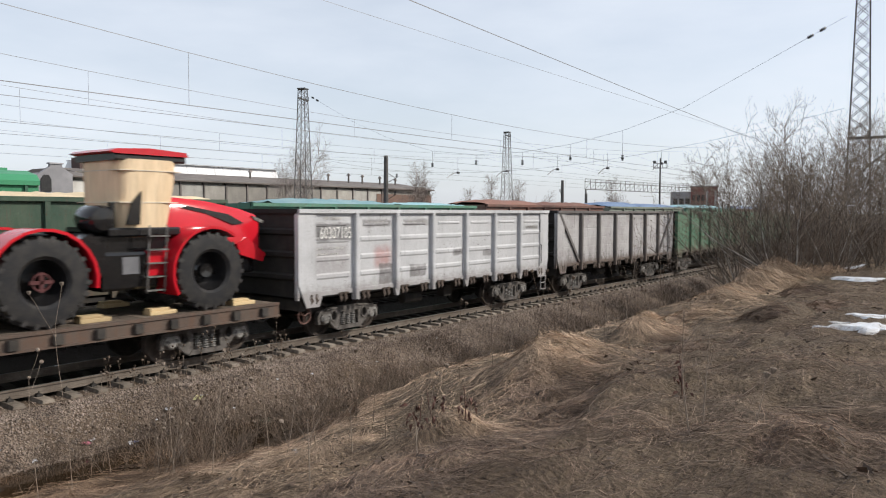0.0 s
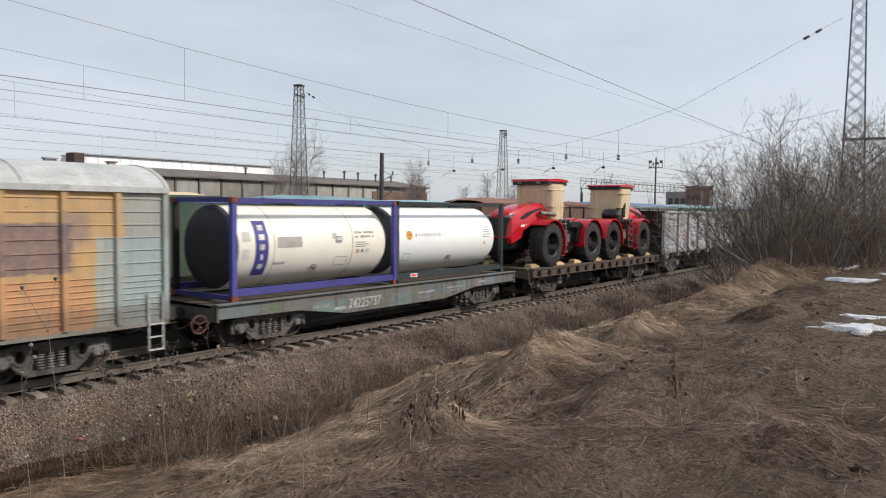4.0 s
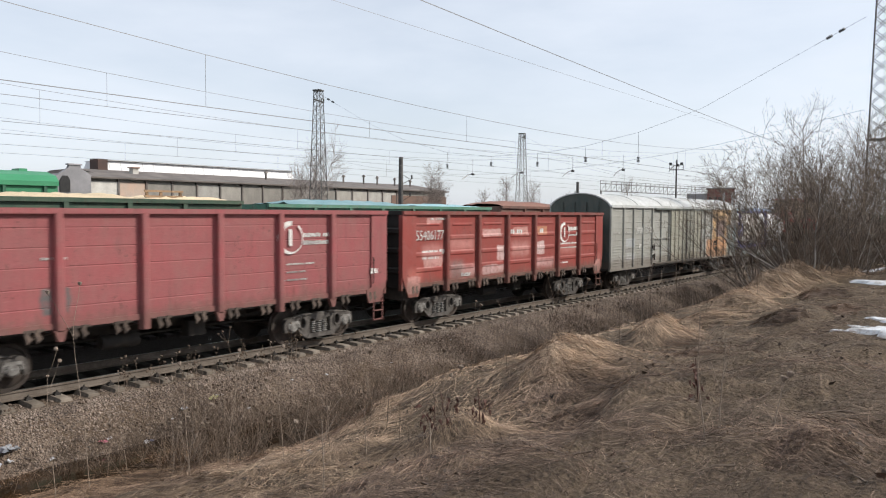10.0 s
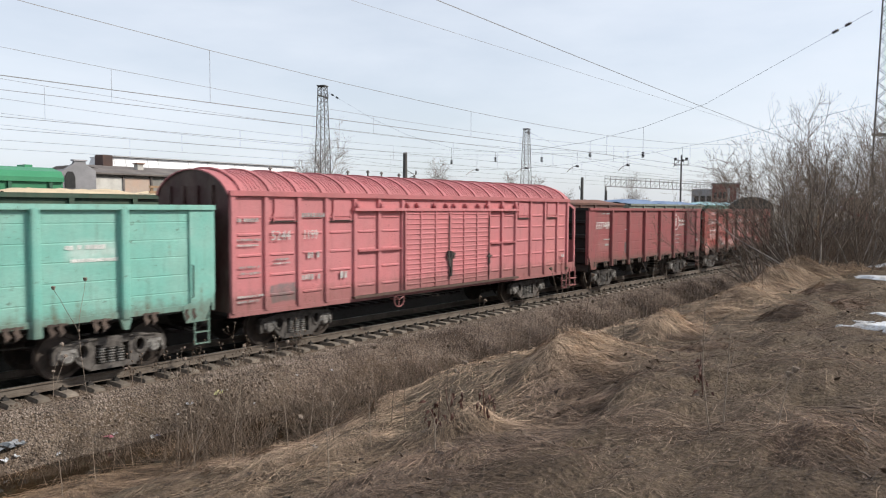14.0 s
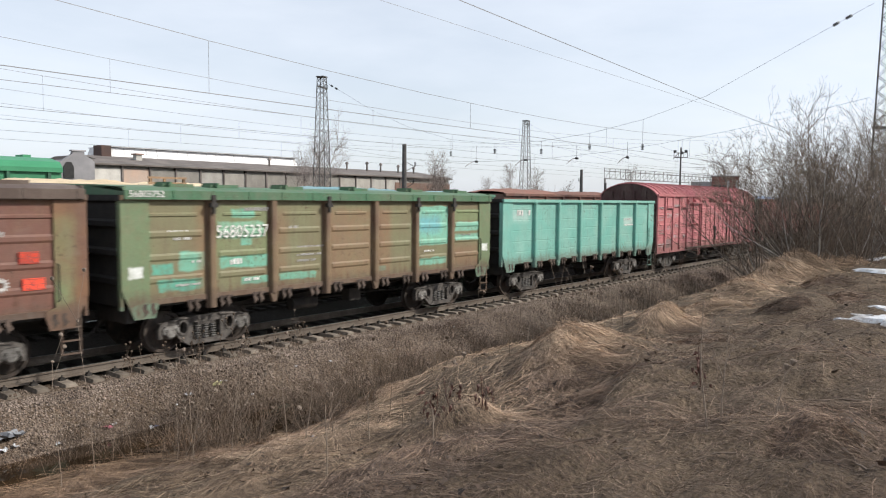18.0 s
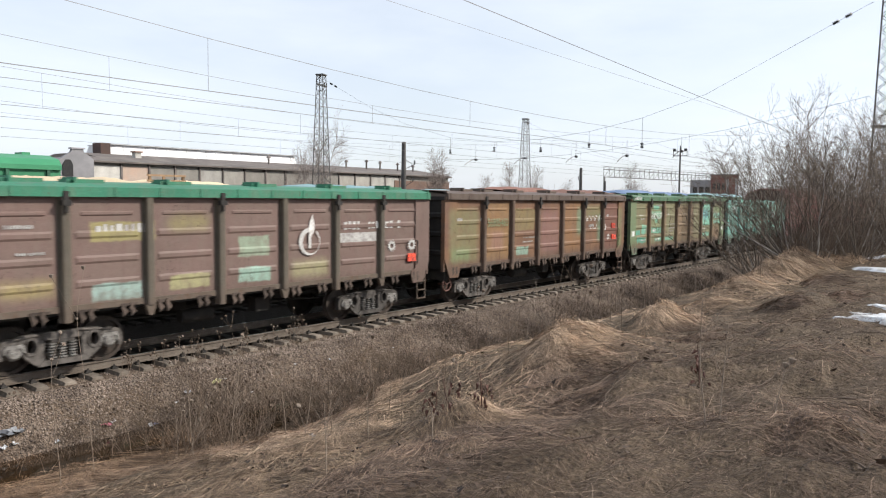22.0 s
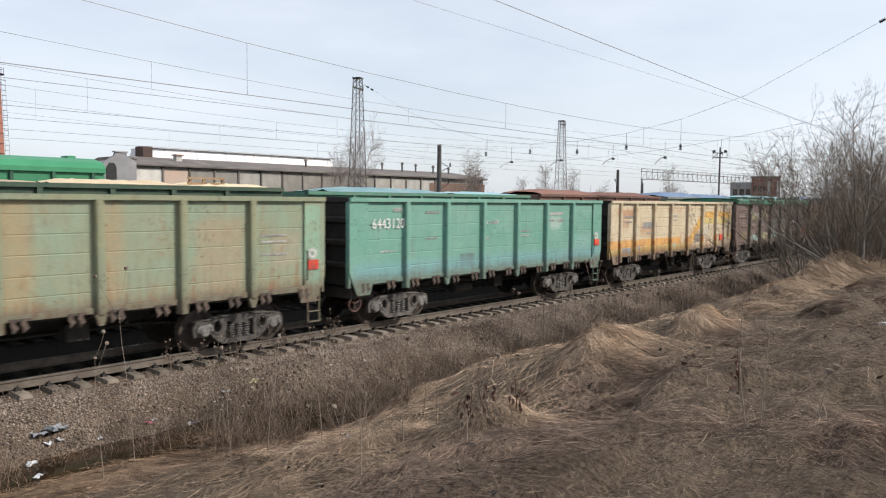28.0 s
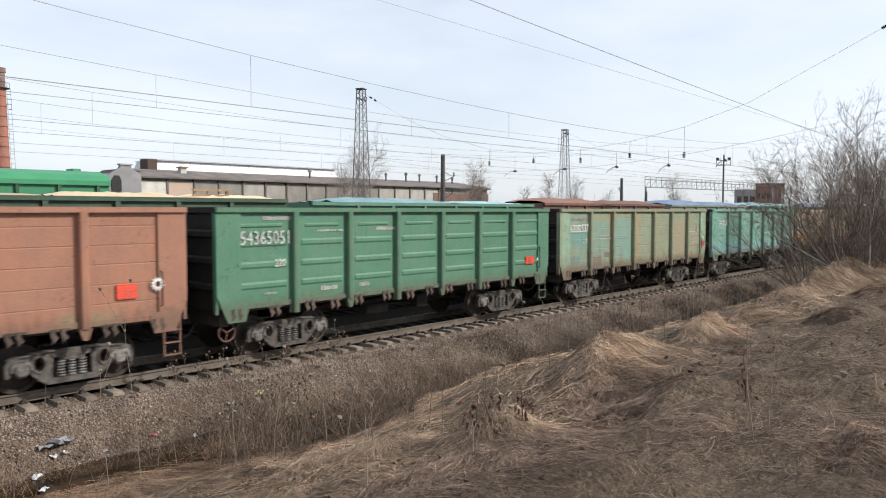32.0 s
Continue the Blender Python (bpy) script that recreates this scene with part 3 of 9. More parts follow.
def bogie_meshes():
    d = {"side_frame": side_frame_mesh(), "wheelset": wheelset_mesh()}
    g = Geo()
    for x in (-0.2, 0.0, 0.2):
        for k in range(6):
            g.turned([(0.06, 0.0), (0.085, 0.012), (0.085, 0.024), (0.06, 0.036)], 10, "z", Matrix.Translation((x, -1.08, 0.26 + 0.055 * k)))
        g.tube((x, -1.08, 0.25), (x, -1.08, 0.6), 0.045, 0.045, 8)
    d["spring"] = g.mesh("spring_nest", True)
    g = Geo().prism([(-0.24, 0.58), (0.24, 0.58), (0.2, 0.72), (-0.2, 0.72)], -1.14, 1.14)
    g.box(-0.3, 0.3, -0.2, 0.2, 0.6, 0.98)
    d["bolster"] = g.mesh("bolster")
    g = Geo().turned([(0.0, -1.19), (0.1, -1.19), (0.125, -1.17), (0.15, -1.14), (0.15, -0.96), (0.0, -0.96)], 16, "y", Matrix.Translation((0, 0, 0.48)))
    g.prism([(-0.19, 0.57), (-0.15, 0.64), (0.15, 0.64), (0.19, 0.57), (0.19, 0.47), (0.16, 0.47), (0.14, 0.57), (-0.14, 0.57), (-0.16, 0.47), (-0.19, 0.47)], -1.19, -0.98)
    for k in (-0.055, 0.055):
        g.turned([(0.0, -1.205), (0.02, -1.205), (0.024, -1.185)], 8, "y", Matrix.Translation((k, 0, 0.48)))
    d["axle_box"] = g.mesh("axle_box", True)
    g = Geo()
    for s in (-1, 1):
        g.box(s * 0.38, s * 0.46, -0.85, 0.85, 0.42, 0.52)
        g.prism([(s * 0.40, 0.3), (s * 0.44, 0.62), (s * 0.49, 0.6), (s * 0.46, 0.3)], -0.86, -0.72)
    d["brake_gear"] = g.mesh("brake_gear")
    return d


BM = bogie_meshes()


def bogie(parent, x, far_side=True):
    """bogie > side frames, springs, axle boxes, wheelsets."""
    b = part("bogie", BM["bolster"], BOGIE, parent, "dusty cast-steel two-axle bogie", (x, 0, RAIL_Z))
    for turn in (0, 180):
        m = pose(0, 0, 0, 0, 0, turn)
        part("side_frame", BM["side_frame"], BOGIE, b, at=m)
        part("spring_nest", BM["spring"], BOGIE_WORN, b, at=m)
        for s in (-1, 1):
            part("axle_box", BM["axle_box"], BOGIE_WORN, b, at=m @ pose(s * 0.925, 0, 0))
    part("brake_gear", BM["brake_gear"], STEEL_DARK, b)
    for s in (-1, 1):
        w = part("wheelset", BM["wheelset"], WHEEL, b, at=(s * 0.925, 0, 0.48))
        WHEELS.append((w, s * 0.925))
    return b


def coupler_mesh():
    g = Geo().box(0, 0.42, -0.1, 0.1, 0.96, 1.16)
    g.prism([(0.36, -0.16), (0.7, -0.24), (0.74, -0.1), (0.62, -0.02), (0.74, 0.1), (0.7, 0.2), (0.36, 0.16)], 0.9, 1.2, "z")
    g.path([(0.1, 0.35, 1.0), (0.28, 0.35, 0.75), (0.48, 0.3, 0.66), (0.62, 0.2, 0.72)], 0.03)
    return g.mesh("coupler")


COUPLER = coupler_mesh()
G_HALF, G_TOP, G_LOW, G_FACE = 6.56, 3.70, 1.42, 1.48
BAYS = [-6.48, -4.42, -2.68, -0.92, 0.92, 2.68, 4.42, 6.48]


# section of an upright: a hat profile with flanges on the wall
POST = [(-0.135, 0.0), (-0.135, -0.014), (-0.088, -0.014), (-0.075, -0.115), (-0.045, -0.13), (0.045, -0.13), (0.075, -0.115), (0.088, -0.014), (0.135, -0.014), (0.135, 0.0)]


def gondola_meshes():
    d = {}
    for i in range(7):
        x0, x1 = max(BAYS[i], -6.4), min(BAYS[i + 1], 6.4)
        for style in ("ribbed", "plain", "slatted"):
            if style == "ribbed":
                ribs, a, b, out = [(3.28, 0.05, 0.12), (2.86, 0.085, 0.0), (2.36, 0.085, 0.0), (1.88, 0.085, 0.0)], x0 + 0.2, x1 - 0.2, 0.024
            elif style == "slatted":
                ribs, a, b, out = [(z, 0.02, 0.0) for z in (3.35, 2.95, 2.55, 2.15, 1.75)], x0 + 0.1, x1 - 0.1, -0.014
            else:
                ribs, a, b, out = [(z, 0.016, 0.0) for z in (3.32, 2.94, 2.56, 2.16, 1.78)], x0 + 0.12, x1 - 0.12, -0.007
            g = Geo().pressed(x0, x1, G_LOW, G_TOP - 0.1, a, b, ribs, -G_FACE, out)
            d["panel", style, i] = g.mesh("side_panel")
    g = Geo().prism(POST, 1.16, G_TOP - 0.09, "z")
    d["post"] = g.mesh("post")
    g = Geo().prism(POST, 1.34, G_TOP - 0.09, "z")
    g.prism([(-0.12, 1.34), (0.12, 1.34), (0.05, 1.12), (-0.05, 1.12)], -0.1, 0.0)
    d["post_short"] = g.mesh("post")
    g = Geo().prism([(-G_FACE - 0.1, G_TOP - 0.11), (-G_FACE - 0.1, G_TOP), (-G_FACE + 0.06, G_TOP), (-G_FACE + 0.06, G_TOP - 0.11)], -G_HALF, G_HALF, "x")
    d["top_chord"] = g.mesh("top_chord")
    g = Geo().prism([(-G_FACE - 0.03, 1.36), (-G_FACE - 0.03, 1.48), (-G_FACE + 0.08, 1.48), (-G_FACE + 0.08, 1.36)], -6.3, 6.3, "x")
    d["bottom_chord"] = g.mesh("bottom_chord")
    g = Geo().box(0, 0.014, -G_FACE, G_FACE, 1.36, G_TOP - 0.04)
    d["end_wall"] = g.mesh("end_wall")
    d["end_rib"] = Geo().prism([(0.014, -0.1), (0.08, -0.05), (0.08, 0.05), (0.014, 0.1)], -1.35, 1.35).mesh("end_rib")
    d["end_beam"] = Geo().box(-0.02, 0.07, -G_FACE - 0.02, G_FACE + 0.02, G_TOP - 0.12, G_TOP + 0.005).mesh("end_beam")
    y = -G_FACE - 0.075
    d["hand_rod"] = Geo().path([(5.94, y + 0.07, 1.6), (6.0, y, 1.66), (6.0, y, 2.34), (5.94, y + 0.07, 2.42)], 0.012, 5).mesh("hand_rod")
    # corner plate with the sloped foot
    g = Geo().prism([(-6.56, G_TOP - 0.11), (-6.56, 1.72), (-6.28, 1.08), (-5.82, 1.08), (-5.74, 1.34), (-5.74, 1.46), (-5.93, 1.52), (-5.93, G_TOP - 0.11)], -G_FACE - 0.05, -G_FACE - 0.012)
    g.box(-6.56, -6.5, -G_FACE - 0.012, -G_FACE + 0.1, 1.3, G_TOP - 0.12)
    d["corner"] = g.mesh("corner_plate")
    # hatch latch: a bent claw below the chord
    g = Geo()
    for q in (-0.11, 0.07):
        g.prism([(q - 0.04, 1.38), (q + 0.04, 1.38), (q + 0.03, 1.29), (q + 0.085, 1.2), (q + 0.025, 1.15), (q - 0.02, 1.1), (q - 0.03, 1.2), (q - 0.06, 1.28)], -G_FACE - 0.055, -G_FACE - 0.015)
    g.box(-0.2, 0.2, -G_FACE - 0.04, -G_FACE - 0.01, 1.33, 1.37)
    d["latch"] = g.mesh("hatch_latch")
    g = Geo().box(-6.35, 6.35, -0.2, 0.2, 0.92, 1.3).box(-6.4, 6.4, -1.42, 1.42, 1.3, 1.36)
    for x in (-4.35, -2.7, -0.9, 0.9, 2.7, 4.35):
        g.prism([(-1.42, 1.3), (-0.2, 1.0), (0.2, 1.0), (1.42, 1.3)], x - 0.08, x + 0.08, "x")
    for s in (-1, 1):
        g.box(s * 6.2, s * 6.4, -1.4, 1.4, 1.0, 1.36)
    d["underframe"] = g.mesh("underframe")
    g = Geo().turned([(0.0, -0.45), (0.16, -0.42), (0.17, 0.4), (0.0, 0.45)], 14, "x", Matrix.Translation((-1.1, -0.75, 0.85)))
    g.box(0.5, 0.95, -0.9, -0.6, 0.75, 1.1).path([(-3.4, -0.55, 0.95), (-1.6, -0.6, 0.9), (2.0, -0.6, 0.9), (3.4, -0.5, 0.8)], 0.025)
    d["brake"] = g.mesh("brake_cylinder", True)
    g = Geo()
    for dx in (0, 0.36):
        g.box(6.02 + dx, 6.05 + dx, -G_FACE - 0.04, -G_FACE - 0.01, 0.55, 1.38)
    for z in (0.57, 0.83, 1.09):
        g.box(6.02, 6.41, -G_FACE - 0.06, -G_FACE + 0.02, z, z + 0.025)
    d["ladder"] = g.mesh("step_ladder")
    g = Geo().ring((-6.22, -1.36, 0.86), 0.21, 0.02)
    for k in range(3):
        a = k * 2.094 + 0.4
        g.tube((-6.22, -1.36, 0.86), (-6.22 + 0.21 * math.cos(a), -1.36, 0.86 + 0.21 * math.sin(a)), 0.015, 0.015, 5)
    g.tube((-6.22, -1.36, 0.86), (-6.22, -1.0, 0.86), 0.02, 0.02, 6)
    d["brake_wheel"] = g.mesh("brake_wheel")
    # upright oval slot with rungs in it, at the wagon's corner
    def oval(w, h, n=10):
        up = [(w * math.cos(math.pi * k / n), h + w * math.sin(math.pi * k / n)) for k in range(n + 1)]
        return up + [(-x, -z) for x, z in up]
    a, b = oval(0.125, 0.36), oval(0.085, 0.36)
    n = len(a)
    y = -G_FACE - 0.052
    vs = [(x, y, z + 2.3) for x, z in a] + [(x, y - 0.03, z + 2.3) for x, z in a] + [(x, y - 0.03, z + 2.3) for x, z in b] + [(x, y, z + 2.3) for x, z in b]
    g = Geo().add(vs, [(r * n + i, r * n + (i + 1) % n, r * n + n + (i + 1) % n, r * n + n + i) for r in range(3) for i in range(n)])
    d["slot_rim"] = g.mesh("slot_rim")
    # flat dark plate inside the rim: the recess's shade is put into its colour
    d["slot"] = Geo().prism([(x, z + 2.3) for x, z in b], y + 0.001, y - 0.004).mesh("slot")
    d["rung"] = Geo().box(-0.07, 0.07, y - 0.028, y - 0.006, -0.012, 0.012).mesh("rung")
    g = Geo().prism([(-1.62, 3.61), (-1.62, 3.80), (-1.3, 3.88), (-0.3, 3.93), (0.3, 3.93), (1.3, 3.88), (1.62, 3.80), (1.62, 3.61), (1.585, 3.61), (1.585, 3.77), (0, 3.89), (-1.585, 3.77), (-1.585, 3.61)], -6.5, 6.5, "x")
    for i in range(14):
        g.box(-6.4 + i * 0.98, -6.34 + i * 0.98, -1.635, -1.62, 3.62, 3.81)
    for x in (-5.4, -4.2, -2.2, 0.2, 2.6, 4.9):
        g.box(x, x + 0.75, -1.2, -0.8, 3.88, 3.96).box(x + 0.1, x + 0.16, -1.3, -0.7, 3.88, 4.0)
    for k in (-1, 1):
        g.box(k * 6.5, k * 6.46, -1.55, 1.55, 3.6, 3.88)
    d["cover"] = g.mesh("cover")
    g = Geo().box(-0.05, 0.05, -1.66, -1.62, 3.5, 3.72).box(-0.09, 0.09, -1.68, -1.56, 3.44, 3.54).box(-0.03, 0.03, -1.67, -1.6, 3.3, 3.46)
    d["clasp"] = g.mesh("clasp")
    return d


GM = gondola_meshes()


def gondola(u, label, paint, style="ribbed", post_paint=None, braces=False, cover=None, wheel=False, side_ladder=False, group="gondola wagons of the passing train"):
    w = thing("gondola_wagon", label, "freight wagon", group, at=(0, TRACK_Y, 0))
    pp = post_paint or paint
    part("underframe", GM["underframe"], STEEL_DARK, w, "black dusty underframe")
    for turn in (0, 180):
        m = pose(0, 0, 0, 0, 0, turn)
        for i in range(7):
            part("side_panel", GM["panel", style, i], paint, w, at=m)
        for k, x in enumerate(BAYS[1:-1]):
            part("post", GM["post"] if k % 2 == 0 else GM["post_short"], pp, w, at=m @ pose(x, -G_FACE, 0))
        part("top_chord", GM["top_chord"], pp, w, at=m)
        part("bottom_chord", GM["bottom_chord"], pp, w, at=m)
        end = part("end_wall", GM["end_wall"], DARK_END, w, at=m @ pose(6.5, 0, 0))
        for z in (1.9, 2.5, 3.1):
            part("end_rib", GM["end_rib"], DARK_END, end, at=(0, 0, z))
        part("end_beam", GM["end_beam"], DARK_END, end)
        part("corner_plate", GM["corner"], paint, w, at=m)
        part("corner_plate", GM["corner"], paint, w, at=m @ Matrix.Diagonal((-1, 1, 1, 1)))
        part("coupler", COUPLER, STEEL_DARK, w, at=m @ pose(6.3, 0, 0))
    g = random.Random(int(u * 10))
    for i in range(7):
        for s in (-0.25, 0.25):
            c, l = (BAYS[i] + BAYS[i + 1]) / 2, BAYS[i + 1] - BAYS[i]
            part("hatch_latch", GM["latch"], LATCH, w, at=(c + s * l + g.gauss(0, 0.05), 0, g.uniform(0, 0.05)))
    for s in (-1, 1) if braces else ():
        part("diagonal_brace", Geo().prism([(s * 6.4, 3.55), (s * 6.25, 3.55), (s * 4.5, 1.5), (s * 4.65, 1.5)], -G_FACE - 0.07, -G_FACE), pp, w)
    part("brake_cylinder", GM["brake"], STEEL_DARK, w)
    part("step_ladder", GM["ladder"], pp, w)
    if wheel:
        part("brake_wheel", GM["brake_wheel"], WHEEL_PAINT, w, "worn red-brown brake handwheel")
    if not side_ladder:
        part("hand_rod", GM["hand_rod"], STEEL_DARK, w)
    if side_ladder:
        ld = part("ladder_slot", GM["slot"], STEEL_DARK, w, "oval ladder slot, recess shade in its colour", at=(6.06, 0, 0))
        part("slot_rim", GM["slot_rim"], pp, ld)
        for k in range(4):
            part("rung", GM["rung"], pp, ld, at=(0, 0, 2.0 + 0.2 * k))
        part("post", Geo().box(5.52, 5.68, -G_FACE - 0.07, -G_FACE, 1.3, G_TOP - 0.1, None, 0.02), pp, w)
        part("slot_plate", Geo().box(5.7, 6.4, -G_FACE - 0.054, -G_FACE - 0.02, 1.3, 3.5), paint, w)
    if cover:
        lid = part("cover", GM["cover"], cover, w, "low riveted load cover")
        for x in BAYS[1:-1:2] + [BAYS[-2]]:
            part("clasp", GM["clasp"], STEEL_DARK, lid, at=(x, 0, 0))
    for x in (-4.325, 4.325):
        bogie(w, x)
    return on_train(w, u)


def words(w, text, x, z, size, m=None, squeeze=0.9, y=-G_FACE - 0.04):
    me = lettering(text, size, squeeze)
    return part("lettering", me, m or WHITE_MARK, w, "painted figures", at=(x, y, z))


def bars(w, rows, m=None, y=-G_FACE - 0.016, name="marking"):
    """Writing too worn to read: a row of short bars for each line (x, z, length, height)."""
    rng = random.Random(int(abs(sum(r[0] * 31 + r[1] * 7 for r in rows)) * 100))
    face = y
    for x, z, l, h in rows:
        g = Geo()
        y = face - (0.04 if x + l > 5.9 else 0)
        if m is WHITE_MARK and h >= 0.2 and l <= 0.5:
            part(name, burst_shape(x + l / 2, z + h / 2, l * 0.55, y - 0.014), m, w, "white starburst mark")
            continue
        if m is RED_MARK or h >= 0.25:
            g.box(x, x + l, y - (0.026 if m is RED_MARK else 0), y + 0.003, z, z + h)
        q = x
        while q < x + l and not g.v or (g.v and q < x + l and m is not RED_MARK and h < 0.25):
            b = h * rng.uniform(0.35, 0.6)
            if rng.random() < 0.86:
                g.box(q, min(q + b, x + l + 0.02), y, y + 0.003, z + h * rng.uniform(0, 0.12), z + h * rng.uniform(0.8, 1))
            q += b + h * 0.22
        plate = part("placard" if m is RED_MARK else name, g, m or PALE_MARK, w, "red hazard placard with dark figures" if m is RED_MARK else "")
        if m is RED_MARK:
            f, face_y = Geo(), y - 0.029
            for z0 in (z + 0.012, z + h / 2 - 0.004, z + h - 0.02):
                f.box(x + 0.01, x + l - 0.01, face_y, face_y + 0.003, z0, z0 + 0.008)
            for x0 in (x + 0.01, x + l - 0.018):
                f.box(x0, x0 + 0.008, face_y, face_y + 0.003, z + 0.012, z + h - 0.012)
            for row, count in ((0.58, 2), (0.14, 4)):
                for j in range(count):
                    x0 = x + l * (0.5 + 0.17 * (j - (count - 1) / 2)) - 0.022
                    f.box(x0, x0 + 0.012, face_y, face_y + 0.003, z + h * row, z + h * (row + 0.27))
                    f.box(x0 + 0.014, x0 + 0.042, face_y, face_y + 0.003, z + h * row + 0.25 * h * (j % 2), z + h * row + 0.25 * h * (j % 2) + 0.012)
            part("figures", f, DARK_MARK, plate, "dark figures and frame")


def burst_shape(x, z, r, y):
    """A round mark of rays about a ring."""
    vs, fs, n = [], [], 12
    for k in range(2 * n):
        a = math.pi * k / n
        q = r if k % 2 else r * 0.62
        vs += [(x + q * math.cos(a), y, z + q * math.sin(a)), (x + r * 0.36 * math.cos(a), y, z + r * 0.36 * math.sin(a))]
    m = 4 * n
    fs = [(2 * k, (2 * k + 2) % m, (2 * k + 3) % m, 2 * k + 1) for k in range(2 * n)]
    return Geo().add(vs, fs)


WAGONS = {}


def build_gondolas():
    P = car_paint
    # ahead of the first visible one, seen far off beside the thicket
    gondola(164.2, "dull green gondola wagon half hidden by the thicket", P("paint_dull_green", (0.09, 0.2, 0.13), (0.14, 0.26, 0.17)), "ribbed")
    gondola(150.3, "green gondola wagon with worn side panels", P("paint_moss", (0.05, 0.15, 0.085), (0.09, 0.18, 0.11), wear=0.6), "plain")
    gondola(136.4, "pale grey gondola wagon streaked with soot, dark posts", P("paint_soot", (0.46, 0.45, 0.45), (0.33, 0.31, 0.31), (0.08, 0.07, 0.065), 0.75, 0.1), "plain", P("paint_soot_posts", (0.14, 0.13, 0.13), (0.1, 0.09, 0.09)), True)
    w = gondola(122.5, "pale grey gondola wagon with blistered paint and white figures", P("paint_pale_grey", (0.52, 0.52, 0.53), (0.44, 0.44, 0.45), (0.16, 0.13, 0.12), 0.12, 0.08,
                [(-5.95, -4.6, 2.84, 3.32, (0.13, 0.125, 0.125), 0.9), (-6.0, -4.7, 1.9, 2.75, (0.26, 0.24, 0.24), 0.6), (-3.6, -2.9, 2.0, 2.6, (0.35, 0.12, 0.1), 0.6), (-3.4, -2.8, 1.5, 2.1, (0.12, 0.11, 0.11), 0.8), (-2.0, -1.2, 1.6, 2.0, (0.12, 0.11, 0.11), 0.8),
                 (-4.1, -2.9, 3.2, 3.4, (0.18, 0.17, 0.17), 0.7), (-2.3, -1.1, 3.2, 3.4, (0.18, 0.17, 0.17), 0.7), (0.2, 0.8, 2.2, 2.4, (0.12, 0.11, 0.11), 0.8), (2.0, 2.6, 2.1, 2.3, (0.12, 0.11, 0.11), 0.7)]), "ribbed", wheel=True)
    WAGONS["grey"] = w
    words(w, "60307105", -5.8, 2.9, 0.46, squeeze=0.66)
    bars(w, [(-5.6, 3.4, 0.6, 0.1), (-4.0, 3.3, 0.9, 0.06), (-2.2, 3.3, 1.0, 0.06), (-5.9, 2.6, 1.0, 0.07), (-5.9, 2.45, 0.8, 0.06), (4.9, 3.0, 0.9, 0.13), (2.5, 3.2, 0.5, 0.06)])
    w = gondola(60.66, "bright red gondola wagon with white figures and pale rubbed patches", P("paint_bright_red", (0.285, 0.047, 0.038), (0.25, 0.054, 0.045), (0.12, 0.05, 0.035), 0.4, 0.16,
                [(-5.6, -4.5, 2.2, 2.6, (0.6, 0.3, 0.27), 0.6), (-3.6, -2.7, 1.55, 1.9, (0.6, 0.4, 0.38), 0.6), (-1.5, -0.9, 2.0, 2.5, (0.65, 0.5, 0.48), 0.75), (0.9, 1.7, 2.1, 2.6, (0.68, 0.55, 0.53), 0.75), (-4.2, -3.5, 1.5, 2.1, (0.22, 0.2, 0.19), 0.6), (-6.3, -5.6, 1.2, 1.9, (0.55, 0.2, 0.16), 0.5), (-4.2, -2.9, 2.45, 2.8, (0.6, 0.28, 0.25), 0.6), (-2.4, -1.1, 1.55, 1.85, (0.62, 0.45, 0.43), 0.7), (1.0, 2.4, 1.6, 1.9, (0.62, 0.42, 0.4), 0.65), (-0.6, 0.6, 2.1, 2.6, (0.58, 0.3, 0.27), 0.6), (-5.4, -4.6, 3.3, 3.5, (0.6, 0.36, 0.33), 0.75), (-5.5, -4.6, 1.95, 2.25, (0.6, 0.35, 0.32), 0.7), (-2.4, -1.3, 2.85, 3.1, (0.62, 0.4, 0.37), 0.75), (-0.5, 0.5, 2.85, 3.15, (0.6, 0.34, 0.3), 0.75), (1.2, 1.9, 2.85, 3.15, (0.56, 0.28, 0.16), 0.75), (2.9, 4.2, 2.1, 2.35, (0.55, 0.24, 0.21), 0.6), (-6.35, -5.7, 1.2, 1.7, (0.62, 0.33, 0.3), 0.7)]), "ribbed", P("paint_red_posts", (0.21, 0.042, 0.035), (0.17, 0.042, 0.036), wear=0.5))
    words(w, "55406177", -5.95, 2.8, 0.44, squeeze=0.78)
    bars(w, [(-5.2, 3.42, 0.8, 0.07), (-5.6, 2.4, 0.9, 0.08), (-5.6, 2.2, 0.8, 0.08), (-4.75, 2.35, 0.35, 0.16), (-3.6, 1.55, 0.5, 0.14), (-0.8, 2.9, 0.9, 0.18), (0.9, 2.9, 0.7, 0.18)], WHITE_MARK)
    ring_mark(w, 3.2, 2.9, 0.4)
    bars(w, [(3.55, 2.96, 0.75, 0.16), (3.55, 2.74, 0.75, 0.16), (2.95, 2.42, 1.3, 0.07), (2.95, 2.26, 1.3, 0.06), (2.95, 1.66, 0.6, 0.06)], WHITE_MARK)
    w = gondola(46.85, "dark maroon gondola wagon with white emblem and figures", P("paint_maroon", (0.3, 0.078, 0.082), (0.26, 0.082, 0.084), (0.11, 0.05, 0.04), 0.35, 0.22,
                [(-3.0, -2.45, 1.65, 2.15, (0.09, 0.1, 0.1), 0.95), (-5.6, -4.6, 1.9, 2.3, (0.36, 0.18, 0.17), 0.4)]), "plain")
    words(w, "55577489", -6.0, 2.8, 0.42, squeeze=0.82)
